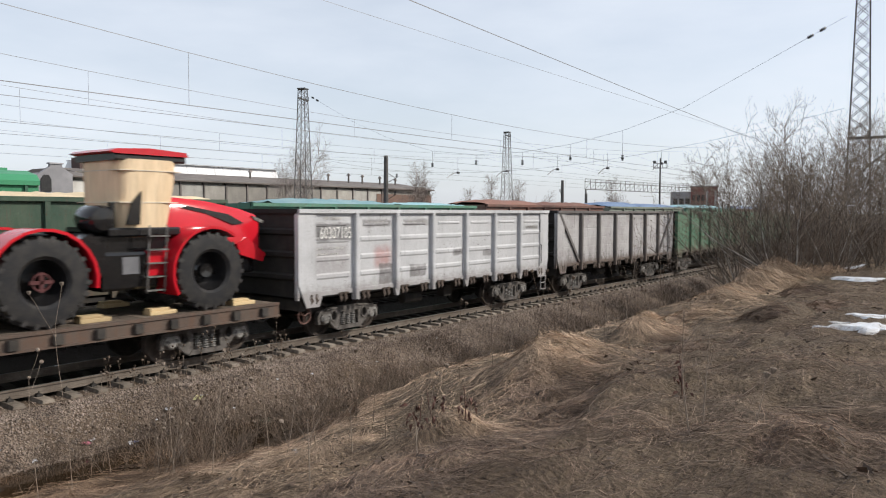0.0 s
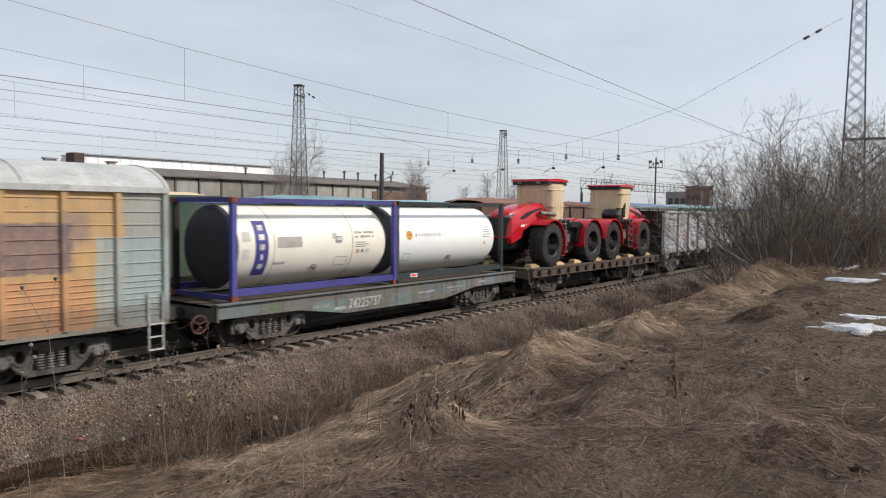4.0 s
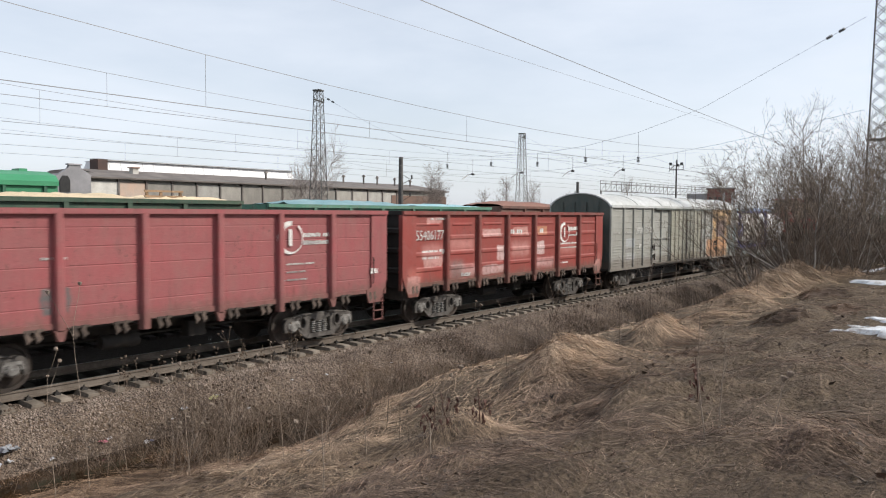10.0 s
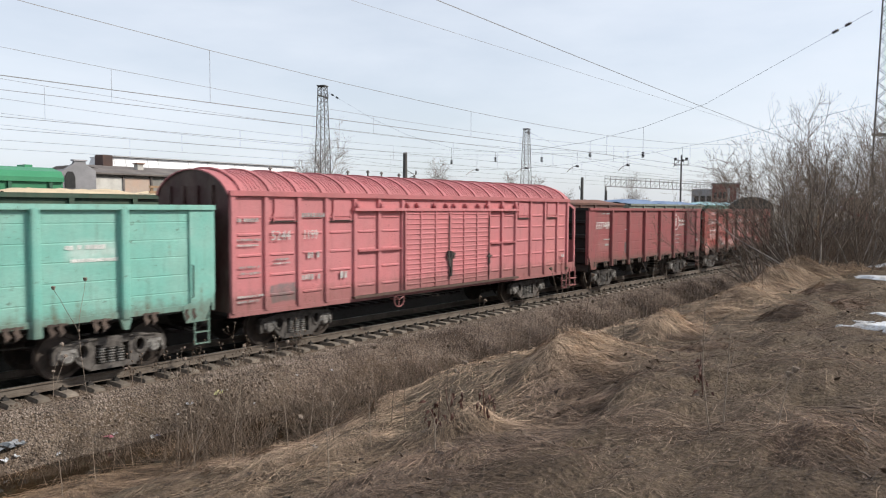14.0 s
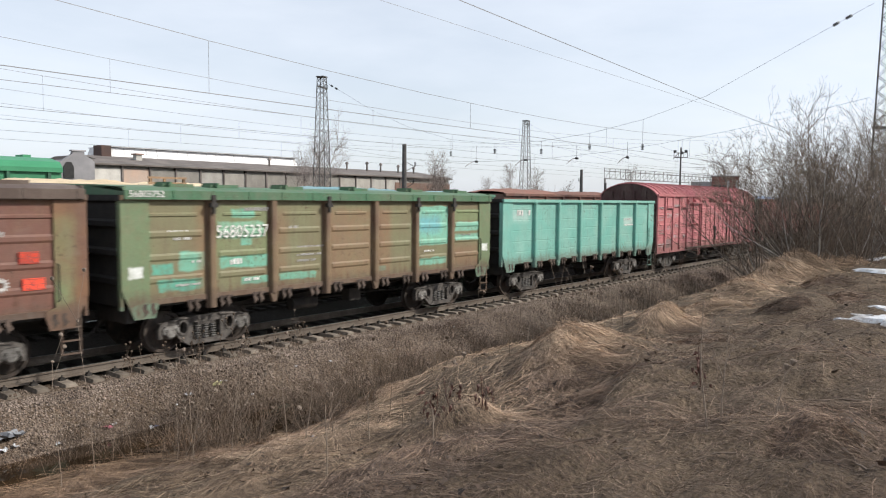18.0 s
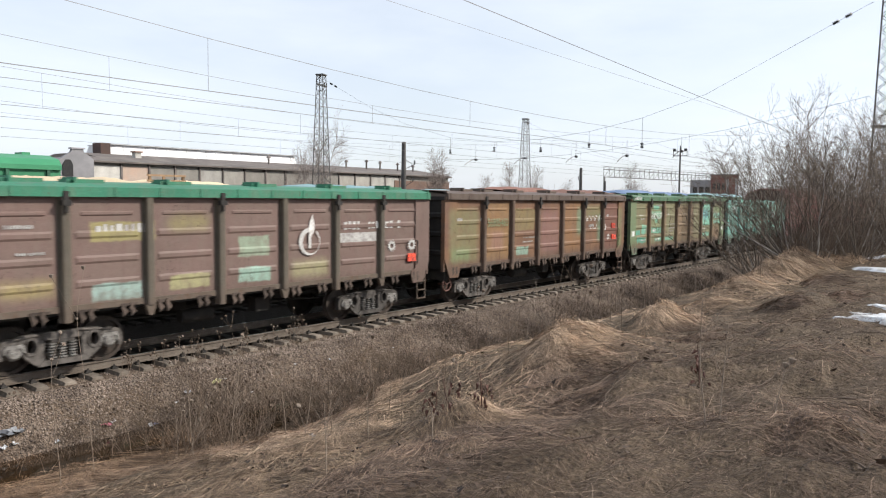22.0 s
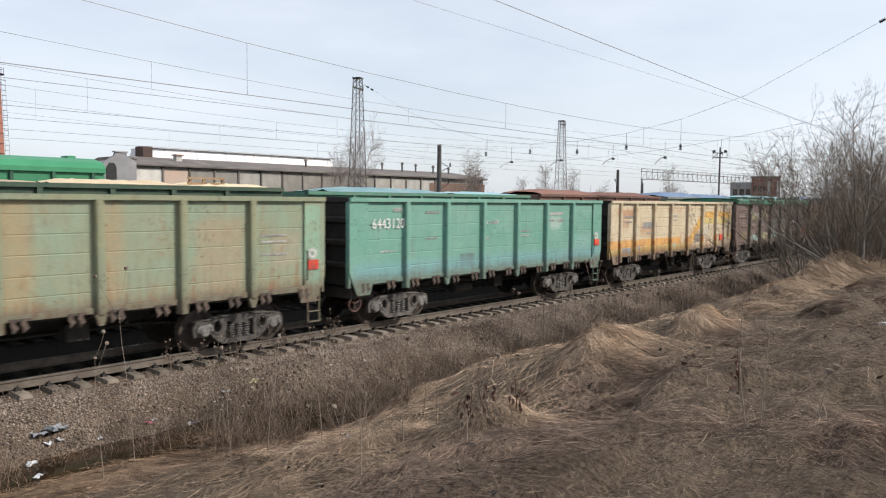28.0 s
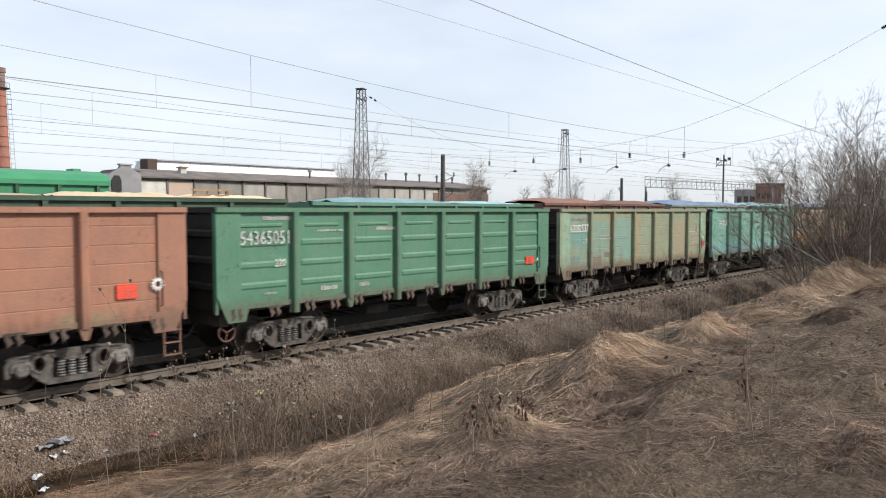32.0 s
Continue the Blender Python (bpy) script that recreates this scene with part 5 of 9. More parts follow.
        tagged(part("roof_corrugation", fine, roof_paint, w), "fine cross ribs of the roof sheet", kind="stuff")
    else:
        for k in range(7):
            x = -L + k * length / 6
            b = [(p * 1.008, q + 0.02) for p, q in prof]
            part("roof_rib", Geo().prism(b + prof[::-1], x - 0.04, x + 0.04, "x"), roof_paint, w)
    part("roof", g.mesh("roof", True), roof_paint, w, "arched sheet roof")
    part("eave_trim", Geo().box(-L, L, -half - 0.1, -half - 0.02, eave - 0.05, eave + 0.07), roof_paint, w)
    for x in (-L + 2.35, L - 2.35):
        bogie(w, x)
    g = Geo()
    for dx in (0, 0.34):
        g.box(L - 0.5 + dx, L - 0.47 + dx, -half - 0.06, -half - 0.03, 0.5, low + 0.6)
    for z in (0.52, 0.8, 1.08):
        g.box(L - 0.5, L - 0.13, -half - 0.08, -half, z, z + 0.025)
    part("step_ladder", g, WHITE_MARK if slats else paint, w, "step ladder")
    on_train(w, u)
    return w


def build_vans():
    P = car_paint
    grey = P("van_grey", (0.36, 0.36, 0.33), (0.30, 0.30, 0.27), (0.15, 0.12, 0.09), 0.3, 0.2,
             [(4.5, 7.9, 1.15, 4.0, (0.55, 0.33, 0.13), 0.95), (3.7, 7.2, 1.15, 2.2, (0.55, 0.28, 0.14), 0.95), (7.3, 8.9, 1.15, 3.0, (0.32, 0.4, 0.4), 0.9), (5.3, 6.8, 2.3, 3.3, (0.15, 0.1, 0.13), 0.85), (6.6, 7.2, 2.9, 3.5, (0.15, 0.12, 0.16), 0.6), (-7.2, -6.3, 2.1, 2.5, (0.42, 0.44, 0.46), 0.7), (-7.1, -6.3, 1.5, 1.8, (0.44, 0.44, 0.45), 0.7)])
    roof = P("van_roof_silver", (0.42, 0.43, 0.42), (0.56, 0.57, 0.56), (0.24, 0.24, 0.23), 0.5, 0.3, rough=0.6)
    # end colour far darker than the sides: the end's shade is painted in
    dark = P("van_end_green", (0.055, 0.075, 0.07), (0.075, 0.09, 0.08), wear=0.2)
    door = P("van_door_olive", (0.34, 0.33, 0.27), (0.29, 0.28, 0.23), (0.15, 0.11, 0.07), 0.35, 0.2, [(2.5, 3.2, 2.4, 2.6, (0.2, 0.2, 0.2), 0.8)])
    L = 17.8
    bays = [-8.84, -7.51, -6.43, -5.33, -4.23, -3.12, -2.06, 2.44, 3.34, 4.42, 5.5, 6.65, 7.76, 8.84]
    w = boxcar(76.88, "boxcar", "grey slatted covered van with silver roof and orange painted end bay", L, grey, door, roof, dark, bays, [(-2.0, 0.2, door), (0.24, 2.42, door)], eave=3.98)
    words(w, "2934", -6.3, 2.72, 0.42, y=-1.6), words(w, "7598", -5.2, 2.74, 0.4, y=-1.6)
    words(w, "20", -5.9, 2.05, 0.26, y=-1.58)
    bars(w, [(-7.4, 2.75, 0.8, 0.08), (-7.3, 1.9, 0.7, 0.06), (-7.3, 2.0, 0.6, 0.06), (2.6, 2.1, 0.5, 0.2), (-8.5, 2.75, 0.5, 0.08), (0.4, 2.2, 0.5, 0.12)], y=-1.54)
    for x0, x1 in ((-4.15, -2.15), (2.5, 4.35)):
        part("stop_bar", Geo().box(x0, x1, -1.6, -1.5, 2.42, 2.46), grey, w)
        tooth = Geo().prism([(0, 2.41), (0.05, 2.47), (0.1, 2.41)], -1.61, -1.6).mesh("tooth")
        for k in range(int((x1 - x0) / 0.12)):
            part("tooth", tooth, grey, w, at=(x0 + 0.12 * k, 0, 0))
    for x, z in ((-4.25, 1.95), (-4.2, 1.5), (4.95, 1.95), (4.95, 1.55)):
        part("lock", Geo().box(x - 0.08, x + 0.16, -1.63, -1.56, z, z + 0.14).box(x + 0.02, x + 0.08, -1.66, -1.6, z - 0.1, z + 0.2), STEEL_DARK, w)
    red = P("van_rose", (0.54, 0.185, 0.195), (0.49, 0.185, 0.195), (0.24, 0.075, 0.07), 0.2, 0.12, [(-6.75, -5.95, 1.3, 1.75, (0.17, 0.15, 0.15), 0.9), (6.2, 7.6, 1.3, 3.5, (0.6, 0.24, 0.23), 0.4)])
    rdark = P("van_rose_roof", (0.47, 0.15, 0.16), (0.4, 0.135, 0.14), (0.2, 0.07, 0.06), 0.2, 0.15)
    bays = [-7.85, -6.9, -5.87, -4.94, -3.9, -2.95, -1.95, 2.41, 3.26, 4.12, 5.12, 6.13, 7.06, 7.85]
    # the rose end is nearly black, its shade put into the colour
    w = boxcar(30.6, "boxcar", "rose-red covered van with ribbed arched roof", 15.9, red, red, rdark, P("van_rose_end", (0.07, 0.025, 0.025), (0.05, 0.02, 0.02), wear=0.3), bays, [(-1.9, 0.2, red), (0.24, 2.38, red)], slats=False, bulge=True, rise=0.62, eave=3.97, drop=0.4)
    words(w, "5244", -6.78, 2.85, 0.34, y=-1.575), words(w, "1199", -5.78, 2.85, 0.34, squeeze=0.75, y=-1.575)
    bars(w, [(-5.8, 3.4, 0.75, 0.13), (-7.75, 3.3, 0.6, 0.1), (-7.75, 2.85, 0.7, 0.06), (-7.75, 2.72, 0.6, 0.06), (-7.7, 2.2, 0.6, 0.06), (-7.7, 2.05, 0.6, 0.06), (-7.75, 1.5, 0.75, 0.06), (-7.75, 1.38, 0.6, 0.06), (-5.6, 2.35, 0.4, 0.16), (-6.7, 2.35, 0.5, 0.05), (-6.7, 2.25, 0.5, 0.05), (-5.8, 1.8, 0.6, 0.16), (-4.6, 1.75, 0.35, 0.2), (7.3, 1.75, 0.2, 0.14)], y=-1.56)
    # hinges of the upper hatches
    for x in (-6.35, -4.4, 4.6, 6.6):
        part("hatch", Geo().box(x - 0.3, x + 0.3, -1.55, -1.5, 3.42, 3.85).box(x - 0.34, x - 0.3, -1.56, -1.5, 3.3, 3.5).box(x + 0.3, x + 0.34, -1.56, -1.5, 3.3, 3.5).box(x - 0.34, x + 0.34, -1.57, -1.5, 3.33, 3.37), red, w)
    part("brake_wheel", GM["brake_wheel"], rdark, w, at=(4.1, -0.2, 0.1))
    # open brake platform at the leading end
    e = 7.95
    pf = part("brake_platform", Geo().box(e, e + 0.72, -1.46, 1.46, 1.12, 1.24), red, w, "open end platform")
    for y in (-1.44, 1.36):
        part("platform_post", Geo().box(e + 0.62, e + 0.72, y, y + 0.08, 1.24, 3.62), red, pf)
        part("roof_bar", Geo().prism([(e, 3.86), (e, 3.96), (e + 0.72, 3.7), (e + 0.72, 3.6)], y, y + 0.08), red, pf)
        part("kick_plate", Geo().box(e, e + 0.72, y, y + 0.05, 1.24, 1.5), red, pf)
    part("end_panel", Geo().box(e + 0.66, e + 0.7, -1.36, 1.36, 1.24, 2.4), rdark, pf)
    for x in (e + 0.12, e + 0.56):
        part("step_hanger", Geo().box(x - 0.02, x + 0.02, -1.56, -1.52, 0.55, 1.3), red, pf)
    for z in (0.56, 0.84):
        part("step", Geo().box(e + 0.1, e + 0.6, -1.6, -1.4, z, z + 0.03), red, pf)
    # rollers over the door rail, toothed stop bars, dark strips under the hatches and the seam between the door leaves
    roller = Geo().box(-0.05, 0.05, -1.6, -1.52, 3.6, 3.8).turned([(0.0, -1.66), (0.06, -1.65), (0.06, -1.6)], 10, "y", Matrix.Translation((0, 0, 3.7))).mesh("roller")
    for x in (-3.85, -2.9, -1.75, -1.3, -0.5, 0.1, 0.5, 1.1, 1.8, 2.3, 3.2, 4.05):
        part("roller", roller, rdark, w, at=(x, 0, 0))
    for x0, x1 in ((-3.8, -2.0), (2.5, 4.05)):
        part("stop_bar", Geo().box(x0, x1, -1.6, -1.5, 2.45, 2.49), rdark, w)
        tooth = Geo().prism([(0, 2.44), (0.05, 2.5), (0.1, 2.44)], -1.61, -1.6).mesh("tooth")
        for k in range(int((x1 - x0) / 0.12)):
            part("tooth", tooth, rdark, w, at=(x0 + 0.12 * k, 0, 0))
    for x in (-6.35, -4.4, 4.6, 6.6):
        part("hatch_gasket", Geo().box(x - 0.42, x + 0.42, -1.556, -1.5, 3.285, 3.31), STEEL_DARK, w)
    part("door_seam", Geo().box(0.195, 0.245, -1.62, -1.56, 1.25, 3.55), rdark, w)
    part("door_lock", Geo().box(0.0, 0.42, -1.69, -1.64, 2.18, 2.22).box(0.18, 0.25, -1.7, -1.63, 1.5, 2.3).box(0.05, 0.13, -1.69, -1.63, 2.1, 2.3).box(0.3, 0.38, -1.69, -1.63, 2.05, 2.25), STEEL_DARK, w)


build_vans()

# ---- flat wagons and their loads ----
def flat_wagon(u, label, length, frame_paint, deck_z=1.32, fish=False):
    w = thing("flat_wagon", label, "freight wagon", "flat wagons of the passing train", at=(0, TRACK_Y, 0))
    L = length / 2
    wood = surf("deck_boards_" + ("steel" if fish else "wood"), (0.13, 0.10, 0.075), (0.08, 0.062, 0.05), 3, 0.9, 0.4, 0.01)
    if not fish:
        k, x = 0, -L
        board = Geo().box(0, 0.29, -1.4, 1.4, deck_z - 0.05, deck_z).mesh("deck_board")
        while x < L - 0.2:
            part("deck_board", board, wood, w, at=(x, 0, 0))
            x += 0.3
    else:
        part("deck", Geo().box(-L, L, -1.25, 1.25, deck_z - 0.08, deck_z - 0.02), wood, w, "bare steel deck")
    for s in (-1, 1):
        if fish:
            pl = [(-L, deck_z), (L, deck_z), (L, deck_z - 0.33), (L - 2.6, deck_z - 0.36), (L - 4.4, deck_z - 0.62), (-L + 4.4, deck_z - 0.62), (-L + 2.6, deck_z - 0.36), (-L, deck_z - 0.33)]
            part("side_sill", Geo().prism(pl, s * 1.42, s * 1.34), frame_paint, w, "fish-bellied side sill")
            part("sill_flange", Geo().box(-L, L, s * 1.28, s * 1.5, deck_z, deck_z + 0.03), frame_paint, w)
        else:
            part("side_sill", Geo().box(-L, L, s * 1.42, s * 1.5, deck_z - 0.32, deck_z - 0.05), frame_paint, w, "steel side sill")
            part("sill_flange", Geo().box(-L, L, s * 1.42, s * 1.56, deck_z - 0.34, deck_z - 0.3), frame_paint, w)
            for k in range(16):
                x = -L + 0.5 + k * (length - 1) / 15
                part("stake_pocket", Geo().box(x - 0.09, x + 0.09, s * 1.5, s * 1.6, deck_z - 0.28, deck_z - 0.08), STEEL_DARK, w)
            part("edge_board", Geo().box(-L, L, s * 1.4, s * 1.53, deck_z - 0.05, deck_z + 0.01), frame_paint, w)
    g = Geo().box(-L + 0.1, L - 0.1, -0.35, 0.35, 0.75, deck_z - 0.1)
    for k in range(9):
        x = -L + 0.3 + k * (length - 0.6) / 8
        g.box(x - 0.08, x + 0.08, -1.4, 1.4, deck_z - 0.3, deck_z - 0.09)
    part("underframe", g, STEEL_DARK, w, "black underframe")
    for turn in (0, 180):
        m = pose(0, 0, 0, 0, 0, turn)
        part("end_beam", Geo().box(L - 0.06, L, -1.45, 1.45, deck_z - 0.4, deck_z - 0.02), frame_paint, w, at=m)
        part("coupler", COUPLER, STEEL_DARK, w, at=m @ pose(L - 0.25, 0, 0))
    part("brake_wheel", GM["brake_wheel"], WHEEL_PAINT, w, "worn red-brown brake handwheel", at=(-0.45 if not fish else -0.9, 0, 0.05))
    for x in (-4.86, 4.86):
        bogie(w, x)
    return on_train(w, u)


RED = surf("tractor_red", (0.52, 0.012, 0.024), (0.46, 0.011, 0.02), 2, 0.14, 0.1, 0.002, spread=0.06, spec=0.5)
RUBBER = surf("tyre_rubber", (0.026, 0.026, 0.028), (0.05, 0.046, 0.043), 4, 0.5, 0.3, 0.006, spec=0.22)
CARD = surf("cardboard", (0.76, 0.59, 0.39), (0.66, 0.49, 0.31), 1.4, 0.55, 0.4, 0.03, fine=5.0, spread=0.12, stretch=(3.0, 3.0, 0.5))
GLOSS_BLACK = surf("glossy_black_enamel", (0.01, 0.01, 0.011), (0.016, 0.015, 0.015), 5, 0.12, 0.1, 0.002, spread=0.1, spec=0.5)
TIMBER = surf("fresh_timber", (0.62, 0.47, 0.26), (0.54, 0.4, 0.22), 2, 0.75, 0.3, 0.004, stretch=(0.4, 6, 6))


def tyre_mesh(R=0.93, r=0.45, w=0.66):
    g = Geo()
    h = w / 2
    g.turned([(r, -h * 0.8), (r + 0.06, -h * 0.98), (R * 0.8, -h), (R * 0.93, -h * 0.94), (R * 0.955, -h * 0.8), (R * 0.96, 0), (R * 0.955, h * 0.8), (R * 0.93, h * 0.94), (R * 0.8, h), (r + 0.06, h * 0.98), (r, h * 0.8)], 40)
    return g.mesh("tyre", True)


def lug_mesh(R, w, s):
    """A slanting lug from the middle of the tread to one shoulder."""
    h = w / 2
    return Geo().add([(0.02, 0, R * 0.945), (0.09, 0, R * 0.945), (0.02, 0, R), (0.08, 0, R),
                      (-0.12, s * h * 1.0, R * 0.86), (-0.03, s * h * 1.0, R * 0.86), (-0.12, s * h * 0.97, R * 0.985), (-0.04, s * h * 0.97, R * 0.985)],
                     [(0, 1, 3, 2), (4, 6, 7, 5), (2, 3, 7, 6), (0, 4, 5, 1), (0, 2, 6, 4), (1, 5, 7, 3)]).mesh("lug")


def arch(g, cx, r0, r1, a0, a1, y0, y1, cz, n=12):
    """A bent strip over a wheel."""
    vs = []
    for k in range(n + 1):
        a = radians(a0 + (a1 - a0) * k / n)
        vs += [(cx + r * math.cos(a), y, cz + r * math.sin(a)) for r, y in ((r0, y0), (r1, y0), (r1, y1), (r0, y1))]
    fs = [(4 * k + j, 4 * k + (j + 1) % 4, 4 * k + 4 + (j + 1) % 4, 4 * k + 4 + j) for k in range(n) for j in range(4)]
    return g.add(vs, fs + [(0, 1, 2, 3), tuple(4 * n + j for j in range(4))])


def tractor():
    """A big articulated four-wheel tractor, nose towards -x, wheels on z = 0; cab glass boxed in cardboard."""
    t = thing("tractor", "red articulated tractor with cardboard-wrapped cab on black wheels", "tractor", "tractors on the flat wagon")
    R, Y, XF, XR = 0.92, 1.02, -1.75, 2.02
    tyre, lugs = tyre_mesh(0.92, 0.46, 0.7), [lug_mesh(0.92, 0.7, s) for s in (-1, 1)]
    rim = Geo().turned([(0.0, -0.1), (0.16, -0.12), (0.18, -0.02), (0.3, 0.06), (0.37, -0.02), (0.45, -0.28), (0.475, -0.28), (0.475, 0.28), (0.37, 0.2), (0.3, 0.1), (0.0, 0.1)], 28)
    for k in range(8):
        a = k * math.pi / 4
        rim.tube((0.22 * math.cos(a), -0.04, 0.22 * math.sin(a)), (0.22 * math.cos(a), 0.06, 0.22 * math.sin(a)), 0.02, 0.02, 6)
    rim = rim.mesh("rim", True)
    hub = Geo().box(-0.22, 0.22, -0.2, -0.16, -0.035, 0.035).box(-0.035, 0.035, -0.2, -0.16, -0.2, 0.2).ring((0, -0.18, 0), 0.17, 0.02).mesh("wheel_hub")
    for x in (XF, XR):
        for s in (-1, 1):
            wob = part("wheel", rim, GLOSS_BLACK, t, "black steel rim", at=pose(x, s * Y, R, 0, 0, 0 if s < 0 else 180))
            part("tyre", tyre, RUBBER, wob, "deep-lugged rubber tyre")
            for k in range(22):
                for j, lug in enumerate(lugs):
                    part("lug", lug, RUBBER, wob, at=Matrix.Rotation(-2 * math.pi * (k + 0.5 * j) / 22, 4, "Y"))
            if x == XR:
                part("wheel_hub", hub, surf_cache("hub_red", (0.075, 0.02, 0.02)), wob, "dull red hub cross")
    # bonnet: high at the cab, falling to a blunt nose that flares at the sides
    secs = [(-3.86, 1.22, 2.16, 0.42), (-3.74, 1.16, 2.27, 0.56), (-3.2, 1.4, 2.42, 0.62), (-2.2, 1.78, 2.6, 0.64), (-1.35, 1.85, 2.68, 0.64), (-0.7, 1.85, 2.62, 0.6)]
    vs, fs = [], []
    for x, z0, z1, hw in secs:
        vs += [(x, -hw, z0), (x, -hw, z1 - 0.26), (x, -hw * 0.74, z1 - 0.04), (x, 0, z1), (x, hw * 0.74, z1 - 0.04), (x, hw, z1 - 0.26), (x, hw, z0)]
    for i in range(len(secs) - 1):
        fs += [(i * 7 + k, i * 7 + k + 1, i * 7 + 8 + k, i * 7 + 7 + k) for k in range(6)] + [(i * 7 + 6, i * 7, i * 7 + 7, i * 7 + 13)]
    e = (len(secs) - 1) * 7
    fs += [tuple(range(7)), tuple(range(e, e + 7))[::-1]]
    part("hood", Geo().add(vs, fs).mesh("hood", True), RED, t, "glossy red sloping bonnet")
    part("grille", Geo().add([(-3.91, -0.34, 1.28), (-3.91, 0.34, 1.28), (-3.9, 0.42, 2.02), (-3.9, -0.42, 2.02), (-3.75, -0.45, 1.26), (-3.75, 0.45, 1.26), (-3.75, 0.54, 2.04), (-3.75, -0.54, 2.04)],
                             [(0, 1, 2, 3), (4, 7, 6, 5), (0, 4, 5, 1), (1, 5, 6, 2), (2, 6, 7, 3), (3, 7, 4, 0)]), BLACK, t, "black radiator grille")
    for s in (-1, 1):
        part("side_vent", Geo().prism([(-3.2, 2.02), (-2.75, 2.24), (-1.6, 2.44), (-1.4, 2.4), (-2.1, 2.26), (-2.9, 1.98)], s * 0.6, s * 0.66), BLACK, t, "black mesh vent")
        part("headlamp", Geo().prism([(-3.9, 2.08), (-3.55, 2.2), (-3.6, 2.1), (-3.88, 2.0)], s * 0.3, s * 0.57), BOGIE_WORN, t, "slim headlamp")
        part("chin", Geo().prism([(-3.82, 1.0), (-3.1, 1.22), (-3.0, 1.5), (-3.3, 1.66), (-3.9, 1.22)], s * 0.42, s * 0.64), RED, t, "red bumper cheek")
        g = arch(Geo(), XF, 0.99, 1.05, -28, 128, s * 0.6, s * 1.42, R)
        part("fender", g.mesh("fender", True), RED, t, "red front mudguard")
        g = arch(Geo(), XR, 1.0, 1.06, 8, 190, s * 0.6, s * 1.42, R)
        part("fender", g.mesh("fender", True), RED, t, "red rear mudguard")
        part("wing_panel", Geo().prism([(XR - 1.42, 1.0), (XR - 1.02, 0.92), (XR - 0.98, 1.25), (XR - 0.72, 1.72), (XR - 1.0, 1.84), (XR - 1.25, 1.6)], s * 0.6, s * 1.2), GLOSS_BLACK, t, "black mudguard bracket")
        part("step_box", Geo().box(-0.78, -0.3, s * 0.95, s * 1.1, 0.85, 1.45, None, 0.04), RED, t, "red step box")
        part("fuel_tank", Geo().box(-0.55, 0.72, s * 0.5, s * 1.05, 0.6, 1.42, None, 0.06), GLOSS_BLACK, t, "black side tank")
        part("tool_plate", Geo().box(-0.1, 0.28, s * 1.05, s * 1.07, 0.95, 1.32), surf_cache("tank_plate", (0.16, 0.16, 0.17)), t, "grey side plate")
        g = Geo()
        for dx in (-0.62, -0.2):
            g.tube((dx, s * 1.2, 0.5), (dx - 0.12, s * 1.15, 2.0), 0.02, 0.02, 6)
        for k in range(5):
            g.box(-0.64 - 0.024 * k, -0.18 - 0.024 * k, s * 1.1, s * 1.24, 0.55 + 0.3 * k, 0.58 + 0.3 * k)
        part("ladder", g, BOGIE_WORN, t, "grey steel boarding ladder")
        part("roof_lamp", Geo().box(-1.5, -1.4, s * 0.45 - 0.1, s * 0.45 + 0.1, 3.46, 3.56), BOGIE_WORN, t)
    part("chassis", Geo().box(-3.7, 2.9, -0.4, 0.4, 0.72, 1.3, None, 0.06).box(XF - 0.35, XF + 0.35, -0.7, 0.7, 0.72, 1.12).box(XR - 0.35, XR + 0.35, -0.7, 0.7, 0.72, 1.12).box(-3.2, -0.8, -0.5, 0.5, 1.2, 1.9), GLOSS_BLACK, t, "black chassis and engine")
    part("rear_deck", Geo().box(0.6, 3.05, -0.62, 0.62, 1.3, 1.85, None, 0.05), GLOSS_BLACK, t, "black rear housing")
    part("air_filter", Geo().turned([(0.0, 0.15), (0.24, 0.17), (0.3, 0.25), (0.3, 0.85), (0.24, 0.93), (0.0, 0.95)], 18, "y", Matrix.Translation((0.6, 0, 2.14))).mesh("air_filter", True), GLOSS_BLACK, t, "black cylindrical air filter")
    part("exhaust_pipe", Geo().tube((0.36, 0.8, 1.8), (0.36, 0.8, 2.5), 0.07, 0.07, 10), GLOSS_BLACK, t)
    part("engine_cover", Geo().box(XF + 0.75, XR - 0.8, -0.8, 0.8, 1.2, 1.85, None, 0.08).box(-0.9, 0.9, -1.0, -0.5, 0.5, 1.3, None, 0.05), GLOSS_BLACK, t, "glossy black engine cover")
    part("cab_floor", Geo().box(-1.2, 0.5, -0.95, 0.95, 1.75, 1.95, None, 0.04), GLOSS_BLACK, t, "black cab floor")
    # the wrap stands round the cab with soft corners
    vs, n = [], 24
    for z, x0, x1, hw in ((1.74, -1.0, 0.2, 0.86), (2.3, -1.12, 0.22, 0.91), (3.0, -1.25, 0.24, 0.92), (3.46, -1.3, 0.25, 0.9)):
        for k in range(n):
            a = 2 * math.pi * (k + 0.5) / n
            c, q = math.cos(a), math.sin(a)
            vs.append(((x0 + x1) / 2 + (x1 - x0) / 2 * math.copysign(abs(c) ** 0.42, c), hw * math.copysign(abs(q) ** 0.42, q), z))
    fs = [(r * n + k, r * n + (k + 1) % n, r * n + n + (k + 1) % n, r * n + n + k) for r in range(3) for k in range(n)] + [tuple(range(n)), tuple(range(3 * n, 4 * n))]
    part("cardboard_wrap", Geo().add(vs, fs).mesh("cardboard_wrap", True), CARD, t, "brown cardboard boxed round the cab")
